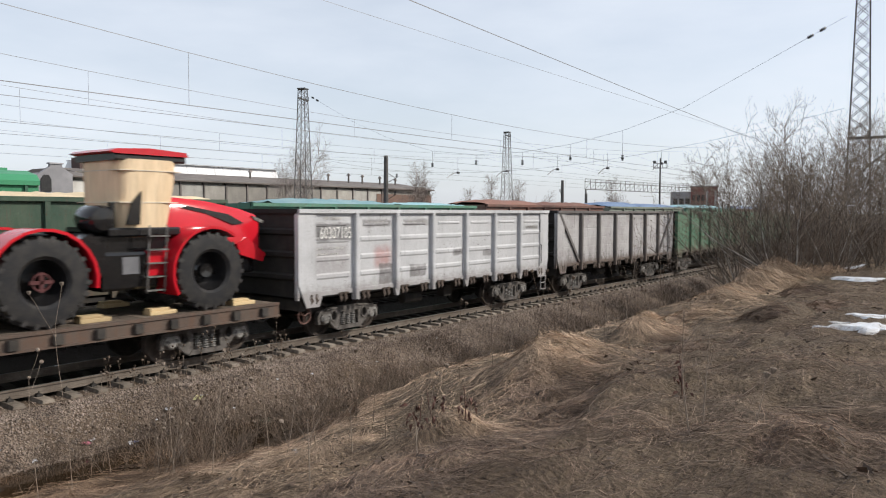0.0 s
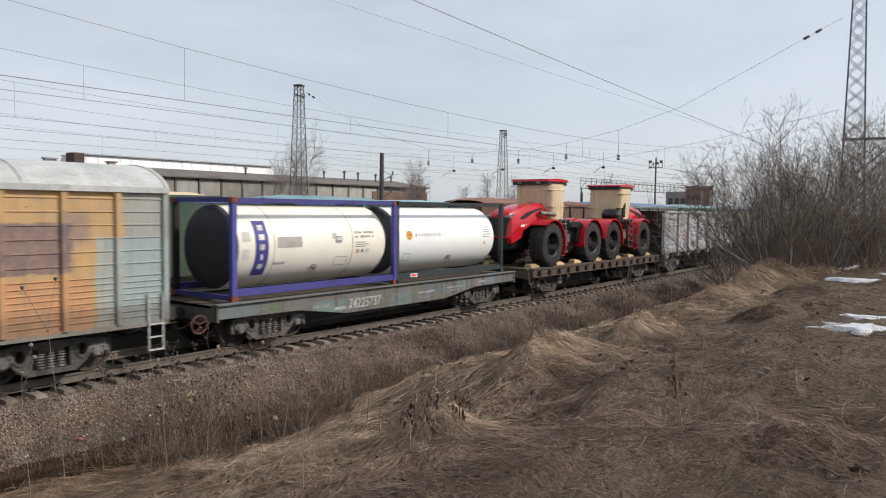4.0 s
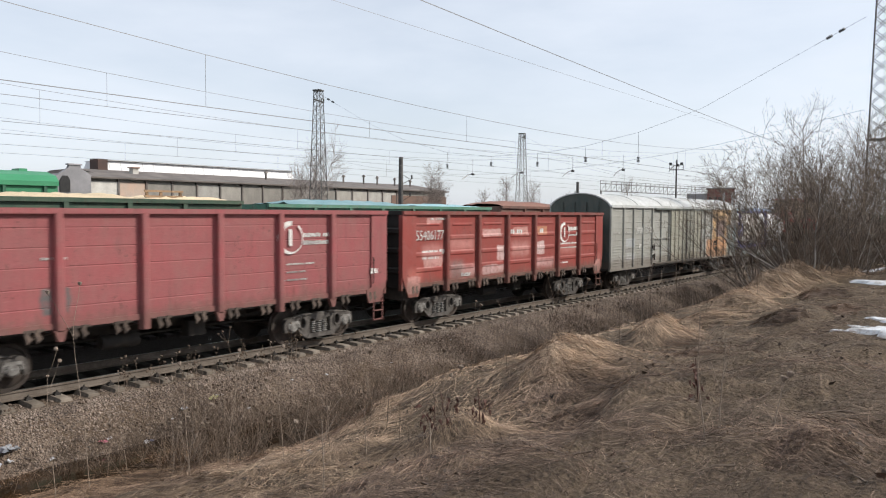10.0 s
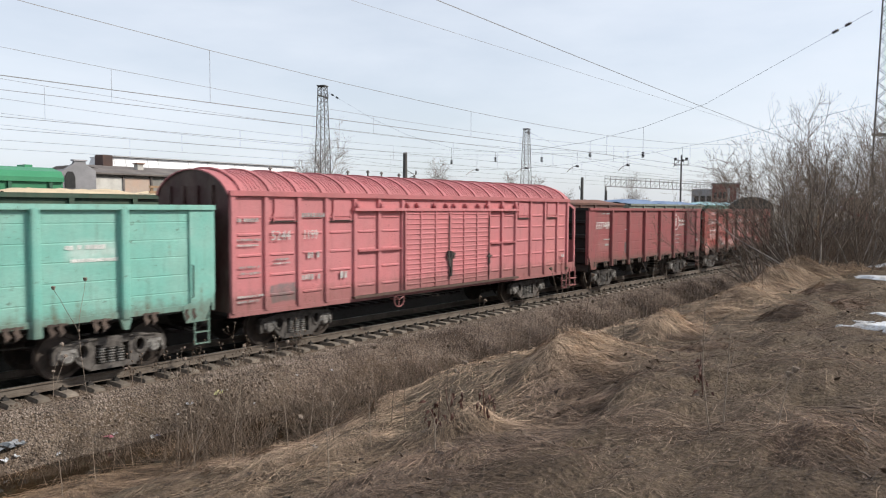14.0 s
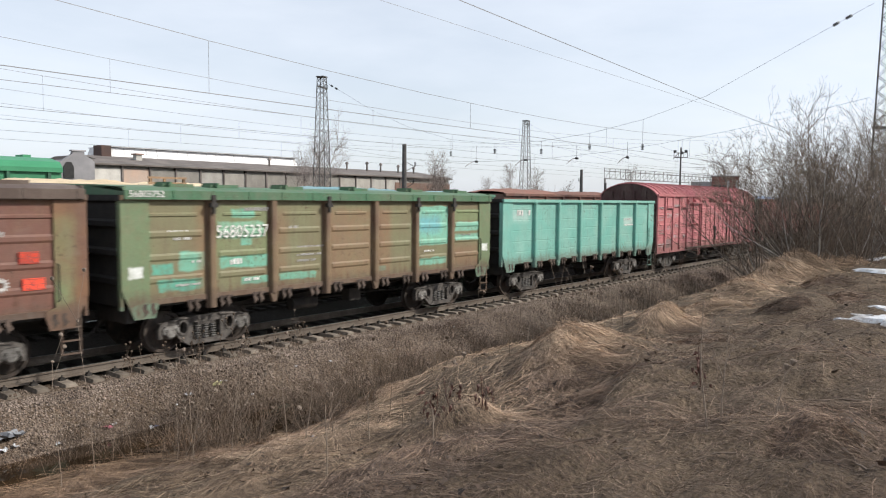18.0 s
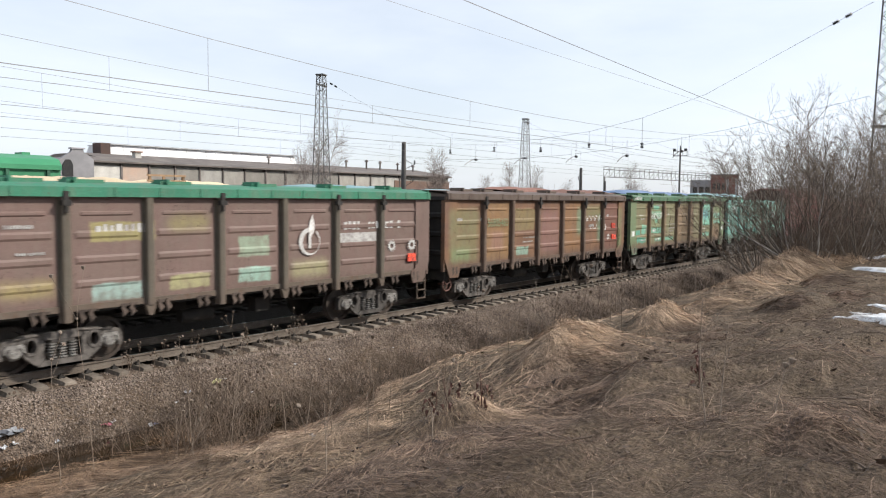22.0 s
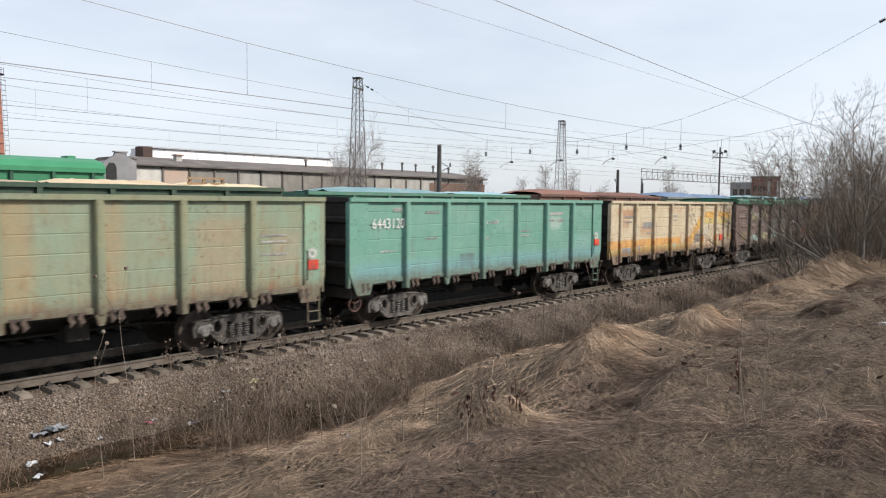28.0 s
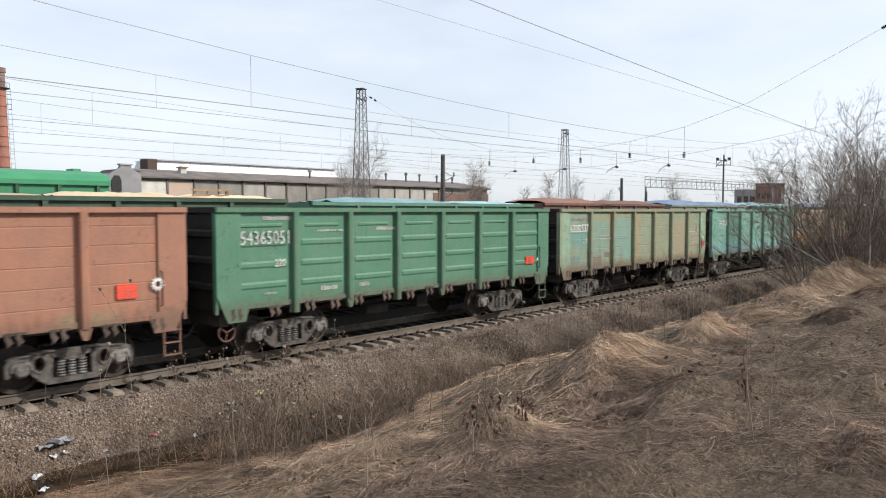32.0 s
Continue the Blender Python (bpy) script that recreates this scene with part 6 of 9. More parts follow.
    part("mirror_arm", Geo().prism([(-0.2, 2.02), (0.1, 2.02), (-0.02, 2.5), (-0.25, 2.75)], 0.905, 0.97), GLOSS_BLACK, t, "folded black mirror arm")
    for z, q in ((2.5, 0.0), (3.2, 0.05)):
        part("strap", Geo().box(-1.16 - (0 if z < 2.6 else 0.115), 0.235 + (0 if z < 2.6 else 0.012), -0.925, 0.925, z, z + 0.02), surf_cache("tape_pale", (0.7, 0.62, 0.5)), t, "pale packing tape")
    part("cab_roof_rim", Geo().box(-1.42, 0.3, -0.86, 0.86, 3.42, 3.565, None, 0.03), BLACK, t, "black roof frame")
    part("cab_roof", Geo().prism([(-1.48, 3.56), (0.32, 3.56), (0.42, 3.6), (0.3, 3.66), (-0.5, 3.71), (-1.42, 3.66)], -0.9, 0.9), RED, t, "red cab roof")
    part("air_intake", Geo().tube((-1.8, -0.74, 2.22), (-0.95, -0.98, 2.16), 0.09, 0.09, 12), BOGIE_WORN, t, "ribbed steel intake pipe")
    return t


def timber_block():
    g = Geo().box(-0.32, 0.32, -0.16, 0.16, 0, 0.09, None, 0.008).box(-0.3, 0.16, -0.13, 0.13, 0.09, 0.15, None, 0.008)
    return g.mesh("timber_chock")


def build_flats():
    P = car_paint
    u1, u2 = 108.55, 93.8
    flat_wagon(u1, "weathered flat wagon with plank deck carrying two tractors", 13.5, P("paint_flat", (0.04, 0.034, 0.03), (0.06, 0.05, 0.04), wear=0.6, dust=0.15), 1.32)
    a = tractor()
    a.matrix_basis = pose(-3.14, TRACK_Y, 1.32)
    b = copy_thing(a, pose(3.13, TRACK_Y, 1.32, 0, 0, 180))
    tagged(a, "red articulated tractor, cab boxed in cardboard, nose to the tank wagon")
    on_train(a, u1), on_train(b, u1)
    ck = timber_block()
    for x in (-6.0, -3.85, -2.2, -0.1, 2.2, 3.75, 5.95):
        for s in (-1, 1):
            c = part("timber_chock", ck, TIMBER, label="stack of fresh timber blocks nailed to the deck", at=(x, TRACK_Y + s * 1.0, 1.32))
            tagged(c, category="timber block", group="chocks under the tractors")
            on_train(c, u1)
    blue_frame = P("paint_flat_blue", (0.19, 0.24, 0.245), (0.25, 0.29, 0.28), wear=0.4, dust=0.12, patches=[(-3.5, -2.4, 0.6, 1.1, (0.2, 0.48, 0.47), 0.85), (-0.4, 0.5, 0.6, 1.1, (0.2, 0.4, 0.44), 0.75), (4.6, 5.4, 0.9, 1.4, (0.28, 0.45, 0.58), 0.8), (-6.6, -5.2, 0.8, 1.4, (0.2, 0.36, 0.38), 0.75), (-5.1, -4.6, 0.8, 1.2, (0.13, 0.3, 0.16), 0.85), (0.7, 1.1, 0.9, 1.3, (0.12, 0.28, 0.16), 0.7), (1.2, 2.2, 0.9, 1.3, (0.16, 0.24, 0.34), 0.7), (2.2, 2.7, 0.85, 1.15, (0.18, 0.46, 0.48), 0.85), (3.0, 3.8, 0.9, 1.3, (0.22, 0.46, 0.46), 0.75), (4.0, 4.5, 0.9, 1.2, (0.4, 0.45, 0.5), 0.7), (-1.9, -1.2, 0.65, 0.85, (0.1, 0.11, 0.115), 0.7)])
    w = flat_wagon(u2, "blue-grey container flat wagon with fish-bellied sills", 13.4, blue_frame, 1.3, True)
    words(w, "74225737", -2.25, 0.8, 0.4, squeeze=0.85, y=-1.425)
    bars(w, [(-3.6, 0.9, 0.6, 0.12), (-2.8, 0.8, 0.8, 0.1), (0.9, 0.95, 0.8, 0.08), (0.9, 0.8, 0.7, 0.06), (2.4, 1.0, 1.2, 0.06), (2.4, 0.9, 1.2, 0.06), (4.2, 1.05, 0.6, 0.1)], y=-1.425)
    tank_container(u2 - 3.05, u2, (0.075, 0.07, 0.28), "tank container in a blue steel frame with cream insulated shell", True)
    tank_container(u2 + 3.05, u2, (0.045, 0.05, 0.055), "tank container in a black steel frame with white insulated shell", False)


def tank_container(uc, u, fc, label, blue):
    c = thing("tank_container", label, "tank container", "tank containers on the flat wagon", at=(0, TRACK_Y, 1.33))
    fm = surf("frame_paint_" + ("blue" if blue else "black"), fc, tuple(k * 0.8 for k in fc), 2, 0.5, 0.2, 0.003)
    shell = surf("tank_shell_" + ("cream" if blue else "white"), (0.9, 0.86, 0.76) if blue else (0.92, 0.92, 0.9), (0.84, 0.79, 0.67) if blue else (0.88, 0.88, 0.86), 0.7, 0.4, 0.1, 0.004, spread=0.05)
    H, L, W = 2.56, 3.0, 1.2
    for x in (-L, L):
        for y in (-W, W):
            dim = blue and x < 0 < y
            part("corner_post", Geo().box(x - 0.07, x + 0.07, y - 0.07, y + 0.07, 0.1, H - 0.1), DARK_END if dim else fm, c, "dark rear corner post" if dim else "")
            for z in (0, H - 0.13):
                part("corner_casting", Geo().box(x - 0.09, x + 0.09, y - 0.085, y + 0.085, z, z + 0.13), surf_cache("casting", (0.25, 0.07, 0.04)) if blue else fm, c)
        for z in (0.02, H - 0.12):
            part("end_rail", Geo().box(x - 0.06, x + 0.06, -W, W, z, z + 0.12), fm, c)
    for y in (-W, W):
        part("bottom_rail", Geo().box(-L, L, y - 0.05, y + 0.05, 0.12, 0.3), fm, c)
        part("top_rail", Geo().box(-L, L, y - 0.045, y + 0.045, H - 0.13, H - 0.01), fm, c)
    r = 1.09
    part("shell", Geo().turned([(0.0, -2.94), (0.6, -2.93), (0.9, -2.9), (1.03, -2.84), (r - 0.02, -2.76), (r, -2.66), (r, 2.6), (r - 0.02, 2.72), (1.02, 2.8), (0.88, 2.88), (0.55, 2.94), (0.0, 2.96)], 40, "x", Matrix.Translation((0, 0, 1.30))).mesh("shell", True), shell, c, "smooth insulated tank shell")
    for x in (-1.6, 1.3) if blue else ():
        part("seam", Geo().turned([(r + 0.002, x - 0.012), (r + 0.006, x), (r + 0.002, x + 0.012)], 40, "x", Matrix.Translation((0, 0, 1.30))), PALE_MARK, c)
    part("walkway", Geo().box(-2.9, 2.9, -0.35, 0.05, H - 0.1, H - 0.07).box(-0.6, 0.3, 0.1, 0.5, H - 0.14, H - 0.02), BOGIE_WORN, c, "galvanised walkway")
    
    def curved(x0, x1, a0, a1, m, name="marking"):
        g = Geo()
        n = max(4, int((a1 - a0) / 3))
        for k in range(n):
            a, b = radians(a0 + (a1 - a0) * k / n), radians(a0 + (a1 - a0) * (k + 1) / n)
            q = r + 0.004
            g.add([(x0, -q * math.cos(a), 1.30 + q * math.sin(a)), (x1, -q * math.cos(a), 1.30 + q * math.sin(a)), (x1, -q * math.cos(b), 1.30 + q * math.sin(b)), (x0, -q * math.cos(b), 1.30 + q * math.sin(b))], [(0, 1, 2, 3)])
        part(name, g, m, c)

    faint, grey = surf_cache("tank_print_faint", (0.55, 0.53, 0.49)), surf_cache("tank_print_grey", (0.22, 0.22, 0.22))
    # dark end dish: dirt on the cream tank, painted shade on the white one
    part("end_cover", Geo().turned([(0.0, -2.965), (0.6, -2.955), (0.91, -2.925), (1.045, -2.86), (r - 0.006, -2.78), (r - 0.002, -2.74)], 40, "x", Matrix.Translation((0, 0, 1.30))).mesh("end_cover", True), surf_cache("tank_end_dirt_shade", (0.05, 0.05, 0.056)), c, "dark end cover, dirt and painted shade")

    def outline(x0, x1, a0, a1):
        for q in (x0, x1):
            curved(q, q + 0.012, a0, a1, grey)
        for q in (a0, a1):
            curved(x0, x1, q, q + 0.6, grey)

    if blue:
        curved(-2.22, -1.8, -42, 38, surf_cache("tank_band_blue", (0.045, 0.05, 0.22)), "name_band")
        r += 0.003
        for k, wide in enumerate((0.16, 0.07, 0.16, 0.17, 0.16)):
            curved(-2.01 - wide / 2, -2.01 + wide / 2, -31 + k * 13.5, -23 + k * 13.5, WHITE_MARK)
        r -= 0.003
        curved(-2.62, -2.4, -16, -2, faint), curved(-2.62, -2.36, 8, 22, faint), curved(-1.62, -1.2, -26, -22, faint)
        curved(-1.5, -0.65, -2, 13, faint)
        curved(0.5, 0.66, 8, 17, faint), curved(0.6, 0.86, 2, 12, grey), curved(0.68, 0.92, 6, 10, faint)
        for k in range(2):
            for j in range(11):
                if (j + 2 * k) % 7 != 4:
                    curved(1.4 + 0.075 * j, 1.45 + 0.075 * j, 15 - 6.5 * k, 18.5 - 6.5 * k, grey)
        for k in range(3):
            curved(1.41, 1.85 + 0.12 * (k % 2), 1 - 3.2 * k, 2.1 - 3.2 * k, grey)
        curved(1.46, 1.58, -15, -9, surf_cache("tank_label_amber", (0.5, 0.25, 0.06)))
        curved(1.66, 1.76, -15, -9, grey), curved(1.82, 2.02, -15, -9, faint)
        outline(0.62, 1.12, -34, -20)
    else:
        for k in range(10):                     # round emblem
            h = 0.15 * math.sqrt(1 - ((k - 4.5) / 5) ** 2)
            curved(-2.2 - h, -2.2 + h, 2 + 1.55 * k, 3.56 + 1.55 * k, surf_cache("tank_disc_orange", (0.75, 0.3, 0.04)), "emblem")
        for j in range(9):
            curved(-1.9 + 0.155 * j, -1.82 + 0.155 * j, 7, 12.5, faint)
        for k in range(5):
            for j in range(5 + k % 2):
                curved(2.0 + 0.08 * j, 2.05 + 0.08 * j, 20 - 4.6 * k, 21.8 - 4.6 * k, grey)
        curved(2.05, 2.13, -12, -7, surf_cache("tank_label_amber", (0.5, 0.25, 0.06)))
        outline(-2.4, -2.1, -36, -22)
        label = part("rail_label", Geo().box(-2.35, -2.0, -W - 0.056, -W - 0.05, 0.15, 0.27), WHITE_MARK, c, "white label on the lower rail")
        part("label_print", Geo().box(-2.31, -2.04, -W - 0.06, -W - 0.056, 0.18, 0.24), RED_MARK, label)
    x = -0.1 if blue else 0.1
    a = radians(-36)
    part("warning_sign", Geo().ring((0, 0, 0), 0.13, 0.009, "y", 18, 4).box(-0.07, 0.07, -0.008, 0.0, -0.012, 0.012, Matrix.Rotation(0.7, 4, "Y")).box(-0.06, 0.04, -0.006, 0.0, -0.03, 0.03), surf_cache("sign_print", (0.2, 0.06, 0.06)), c, at=Matrix.Translation((x, -(r + 0.008) * math.cos(a), 1.30 + (r + 0.008) * math.sin(a))) @ Matrix.Rotation(radians(36), 4, "X"))
    on_train(c, uc)


build_flats()

# ---- masts, wires and buildings behind ----
def polar(az, d, z=0.0):
    return Vector((d * math.cos(radians(az)), d * math.sin(radians(az)), z))


def lattice_tower(name, label, x, y, base, h, w0, w1, arms=(), n=None, r=0.045, diag=0.022, turn=0.0):
    """A tapering four-legged lattice tower; each leg, each ring and each face's bracing is a part."""
    t = thing(name, label, "lattice tower", at=(x, y, base))
    t.rotation_euler[2] = radians(turn)

    def at(k, z):
        w = (w0 + (w1 - w0) * z / h) / 2
        return Vector(((-w, w, w, -w)[k], (-w, -w, w, w)[k], z))

    n = n or max(8, int(h / 1.1))
    for k in range(4):
        part("leg", Geo().tube(at(k, -0.3), at(k, h), r, r, 4), LATTICE, t)
        zs = [h * (1 - (1 - i / n) ** 1.25) for i in range(n + 1)]
        for i in range(n):
            a, b = zs[i], zs[i + 1]
            part("brace", Geo().tube(at(k, a), at((k + 1) % 4, b), diag, diag, 4, False), LATTICE, t)
            part("brace", Geo().tube(at((k + 1) % 4, a), at(k, b), diag, diag, 4, False), LATTICE, t)
    part("cap", Geo().box(-w1 / 2 - 0.1, w1 / 2 + 0.1, -w1 / 2 - 0.1, w1 / 2 + 0.1, h, h + 0.12), LATTICE, t)
    part("footing", Geo().box(-w0 / 2 - 0.2, w0 / 2 + 0.2, -w0 / 2 - 0.2, w0 / 2 + 0.2, -0.5, 0.15), CONCRETE, t, "concrete footing")
    for z, x0, x1, drop in arms:
        g = Geo().box(x0, x1, -0.08, 0.08, z, z + 0.14)
        far = x0 if abs(x0) > abs(x1) else x1
        g.tube((far * 0.7, 0, z), (0, 0, z - drop), 0.05, 0.05, 6)
        part("arm", g, LATTICE, t, "steel cross-arm")
        for q in (far, far * 0.6):
            part("insulator", insulator_shape(), BLACK, t, at=(q, 0, z + 0.15))
    return t


def insulator_shape():
    if "ins" not in CACHE:
        g = Geo()
        for k in range(4):
            g.turned([(0.03, 0.0), (0.09, 0.02), (0.09, 0.04), (0.03, 0.07)], 8, "z", Matrix.Translation((0, 0, 0.08 * k)))
        CACHE["ins"] = g.mesh("insulator")
    return CACHE["ins"]


def pole(label, x, y, h, r=0.16, extras=()):
    t = thing("mast", label, "mast", "concrete masts", at=(x, y, -0.3))
    part("shaft", Geo().tube((0, 0, -0.3), (0, 0, h), r * 1.3, r * 0.85, 10), DARK_CONCRETE, t, "dark concrete shaft")
    for z, l in extras:
        part("bracket", Geo().tube((0, 0, z), (l, -0.3, z + 0.5), 0.03, 0.03, 6).tube((0, 0, z + 0.9), (l * 0.8, -0.24, z + 0.5), 0.02, 0.02, 6), STEEL_DARK, t)
        part("insulator", insulator_shape(), BLACK, t, at=(l, -0.3, z + 0.5))
    return t


def wire(label, pts, r=0.012, sag=0.0, name="cable", drops=()):
    """A cable through points with a sag in each span; drops: (x step, lower line) hangs a contact wire below."""
    g, line = Geo(), []
    for a, b in zip(pts, pts[1:]):
        a, b = Vector(a), Vector(b)
        n = max(2, int((b - a).length / 4)) if sag else 1
        for k in range(n + 1):
            s = k / n
            p = a.lerp(b, s)
            p.z -= 4 * sag * s * (1 - s)
            if not line or (p - line[-1]).length > 1e-4:
                line.append(p)
    vs, fs = [], []
    for p in line:
        vs += [p + Vector(o) for o in ((0, r, 0), (0, -r * 0.5, r * 0.87), (0, -r * 0.5, -r * 0.87))]
    for i in range(len(line) - 1):
        fs += [(i * 3 + k, i * 3 + (k + 1) % 3, i * 3 + 3 + (k + 1) % 3, i * 3 + 3 + k) for k in range(3)]
    ob = part(name, Geo().add(vs, fs), WIRE)
    return tagged(ob, label, "overhead wire", "overhead wires")


def catenary(y, masts, zc, zm, sag, r=0.009, phase=0.0, dropper=None):
    """A messenger wire with sag, a level contact wire under it, and the droppers between."""
    c = thing("catenary", "overhead contact line with messenger wire and droppers", "overhead wire", "overhead wires")
    mw = wire("messenger wire", [(x, y, zm) for x in masts], r, sag)
    cw = wire("contact wire", [(masts[0], y, zc), (masts[-1], y, zc)], r * 1.25)
    mw.name, cw.name = "messenger_wire", "contact_wire"
    for o in (mw, cw):
        o.parent = c
        del o["category"], o["group"], o["label"]
    for x0, x1 in zip(masts, masts[1:]):
        n = 6
        for k in range(n):
            s = (k + 0.5) / n
            z = zm - 4 * sag * s * (1 - s)
            part("dropper", Geo().tube((x0 + (x1 - x0) * s, y, zc), (x0 + (x1 - x0) * s, y, z), r * 0.6, r * 0.6, 4, False), WIRE, c)
    if y > 18:
        # registration arm with its insulator over this track
        pts = [Vector((53.2 + 1.5 * k / 6, y, zc + 0.15 + 0.55 * math.sin(k / 6 * 1.5))) for k in range(7)]
        part("registration_arm", Geo().path(pts, 0.03, 5), BLACK, c, "curved steel registration arm")
        part("insulator", Geo().turned([(0.03, 0.0), (0.1, 0.05), (0.1, 0.32), (0.03, 0.37)], 8, "x", Matrix.Translation((54.7, y, zc + 0.7))), BLACK, c)
        part("arm_hanger", Geo().tube((54.85, y, zc + 0.72), (54.85, y, zm - 0.2), 0.012, 0.012, 4), WIRE, c)
    x = masts[0] + 0.4
    m = thing("mast", "concrete mast with a bracket that carries the contact line", "mast", "concrete masts", at=(x, y, -0.3))
    part("shaft", Geo().tube((0, 2.6, -0.3), (0, 2.6, zm + 0.9), 0.24, 0.16, 10), DARK_CONCRETE, m, "dark concrete shaft")
    part("bracket", Geo().tube((0, 2.6, zm + 0.28), (0, -0.1, zm + 0.28), 0.035, 0.035, 6).tube((0, 2.6, zc + 0.3), (0, -0.1, zc + 0.3), 0.03, 0.03, 6), STEEL_DARK, m)
    return c


CROSS = Vector((45.2, 7.2, 14.0)), Vector((54.6, 60.0, 16.1))
# height of a cross-span cable along its length, bent where the track wires hang from it
SPAN_S = (0.0, 0.006, 0.176, 0.261, 0.344, 0.43, 0.524, 0.625, 0.742, 0.849, 1.0)
SPAN_Z = (14.22, 14.10, 10.32, 9.2, 8.55, 8.25, 8.31, 8.93, 10.52, 12.57, 16.1)


def on_span(a, b, s):
    p = Vector(a).lerp(Vector(b), s)
    p.z = float(np.interp(s, SPAN_S, SPAN_Z))
    return p


def span(label, a, b, r):
    wire(label, [on_span(a, b, s) for s in SPAN_S], r)


def build_overhead():
    catenary(TRACK_Y, (-70.5, -5.5, 59.5, 124.5, 189.5, 254.5), 6.24, 8.79, 1.69)
    for y, zc, zm in ((21.0, 6.66, 8.6), (25.4, 6.45, 8.55), (29.9, 6.5, 8.6), (34.9, 6.5, 8.7), (40.2, 6.5, 8.8)):
        catenary(y, (-70.5, -5.5, 59.5, 124.5, 189.5, 254.5), zc, zm, 1.3, 0.0075)
    # feeder lines along the near side, tied to the big tower's arm
    wire("thick black feeder cable tied to the tower", [(-40, 7.6, 9.0), (45.2, 7.5, 5.95)], 0.009, 0.3)
    wire("thin feeder cable beside the thick one", [(-60, 10.5, 8.3), (45.2, 7.2, 6.2)], 0.004, 0.1)
    span("cross-span cable between the two near towers", CROSS[0], CROSS[1], 0.011)
    span("cross-span cable of the far tower", (94.0, 11.0, 15.2), (103.0, 65.0, 16.2), 0.011)
    for s in (0.022, 0.034, 0.966, 0.982):
        t = thing("strain_insulator", "black strain insulator on the cross-span cable by a tower", "insulator", "strain insulators", at=on_span(*CROSS, s))
        t.rotation_euler = (on_span(*CROSS, s + 0.01) - on_span(*CROSS, s)).to_track_quat("Z", "Y").to_euler()
        part("disc_string", insulator_shape(), BLACK, t, at=Matrix.Translation((0, 0, -0.15)) @ Matrix.Diagonal((1.1, 1.1, 1.1, 1)))
    # insulator strings that hang from the cross-span over each track
    for s, zb in ((0.261, 7.16), (0.344, 7.39), (0.43, 7.26), (0.524, 7.5), (0.625, 7.54)):
        p = on_span(*CROSS, s)
        h = thing("hanging_insulator", "black insulator string hung from the cross-span cable", "insulator", "hanging insulators", at=(p.x, p.y, zb))
        part("disc_string", insulator_shape(), BLACK, h, at=Matrix.Diagonal((1.3, 1.3, 1.2, 1)))
        part("hanger", Geo().tube((0, 0, 0.3), (0, 0, p.z - zb), 0.012, 0.012, 4), WIRE, h)
    wire("lower cross-span cable over the yard", [(45.2, 7.2, 9.3), (54.6, 60.0, 9.6)], 0.009, 2.6)


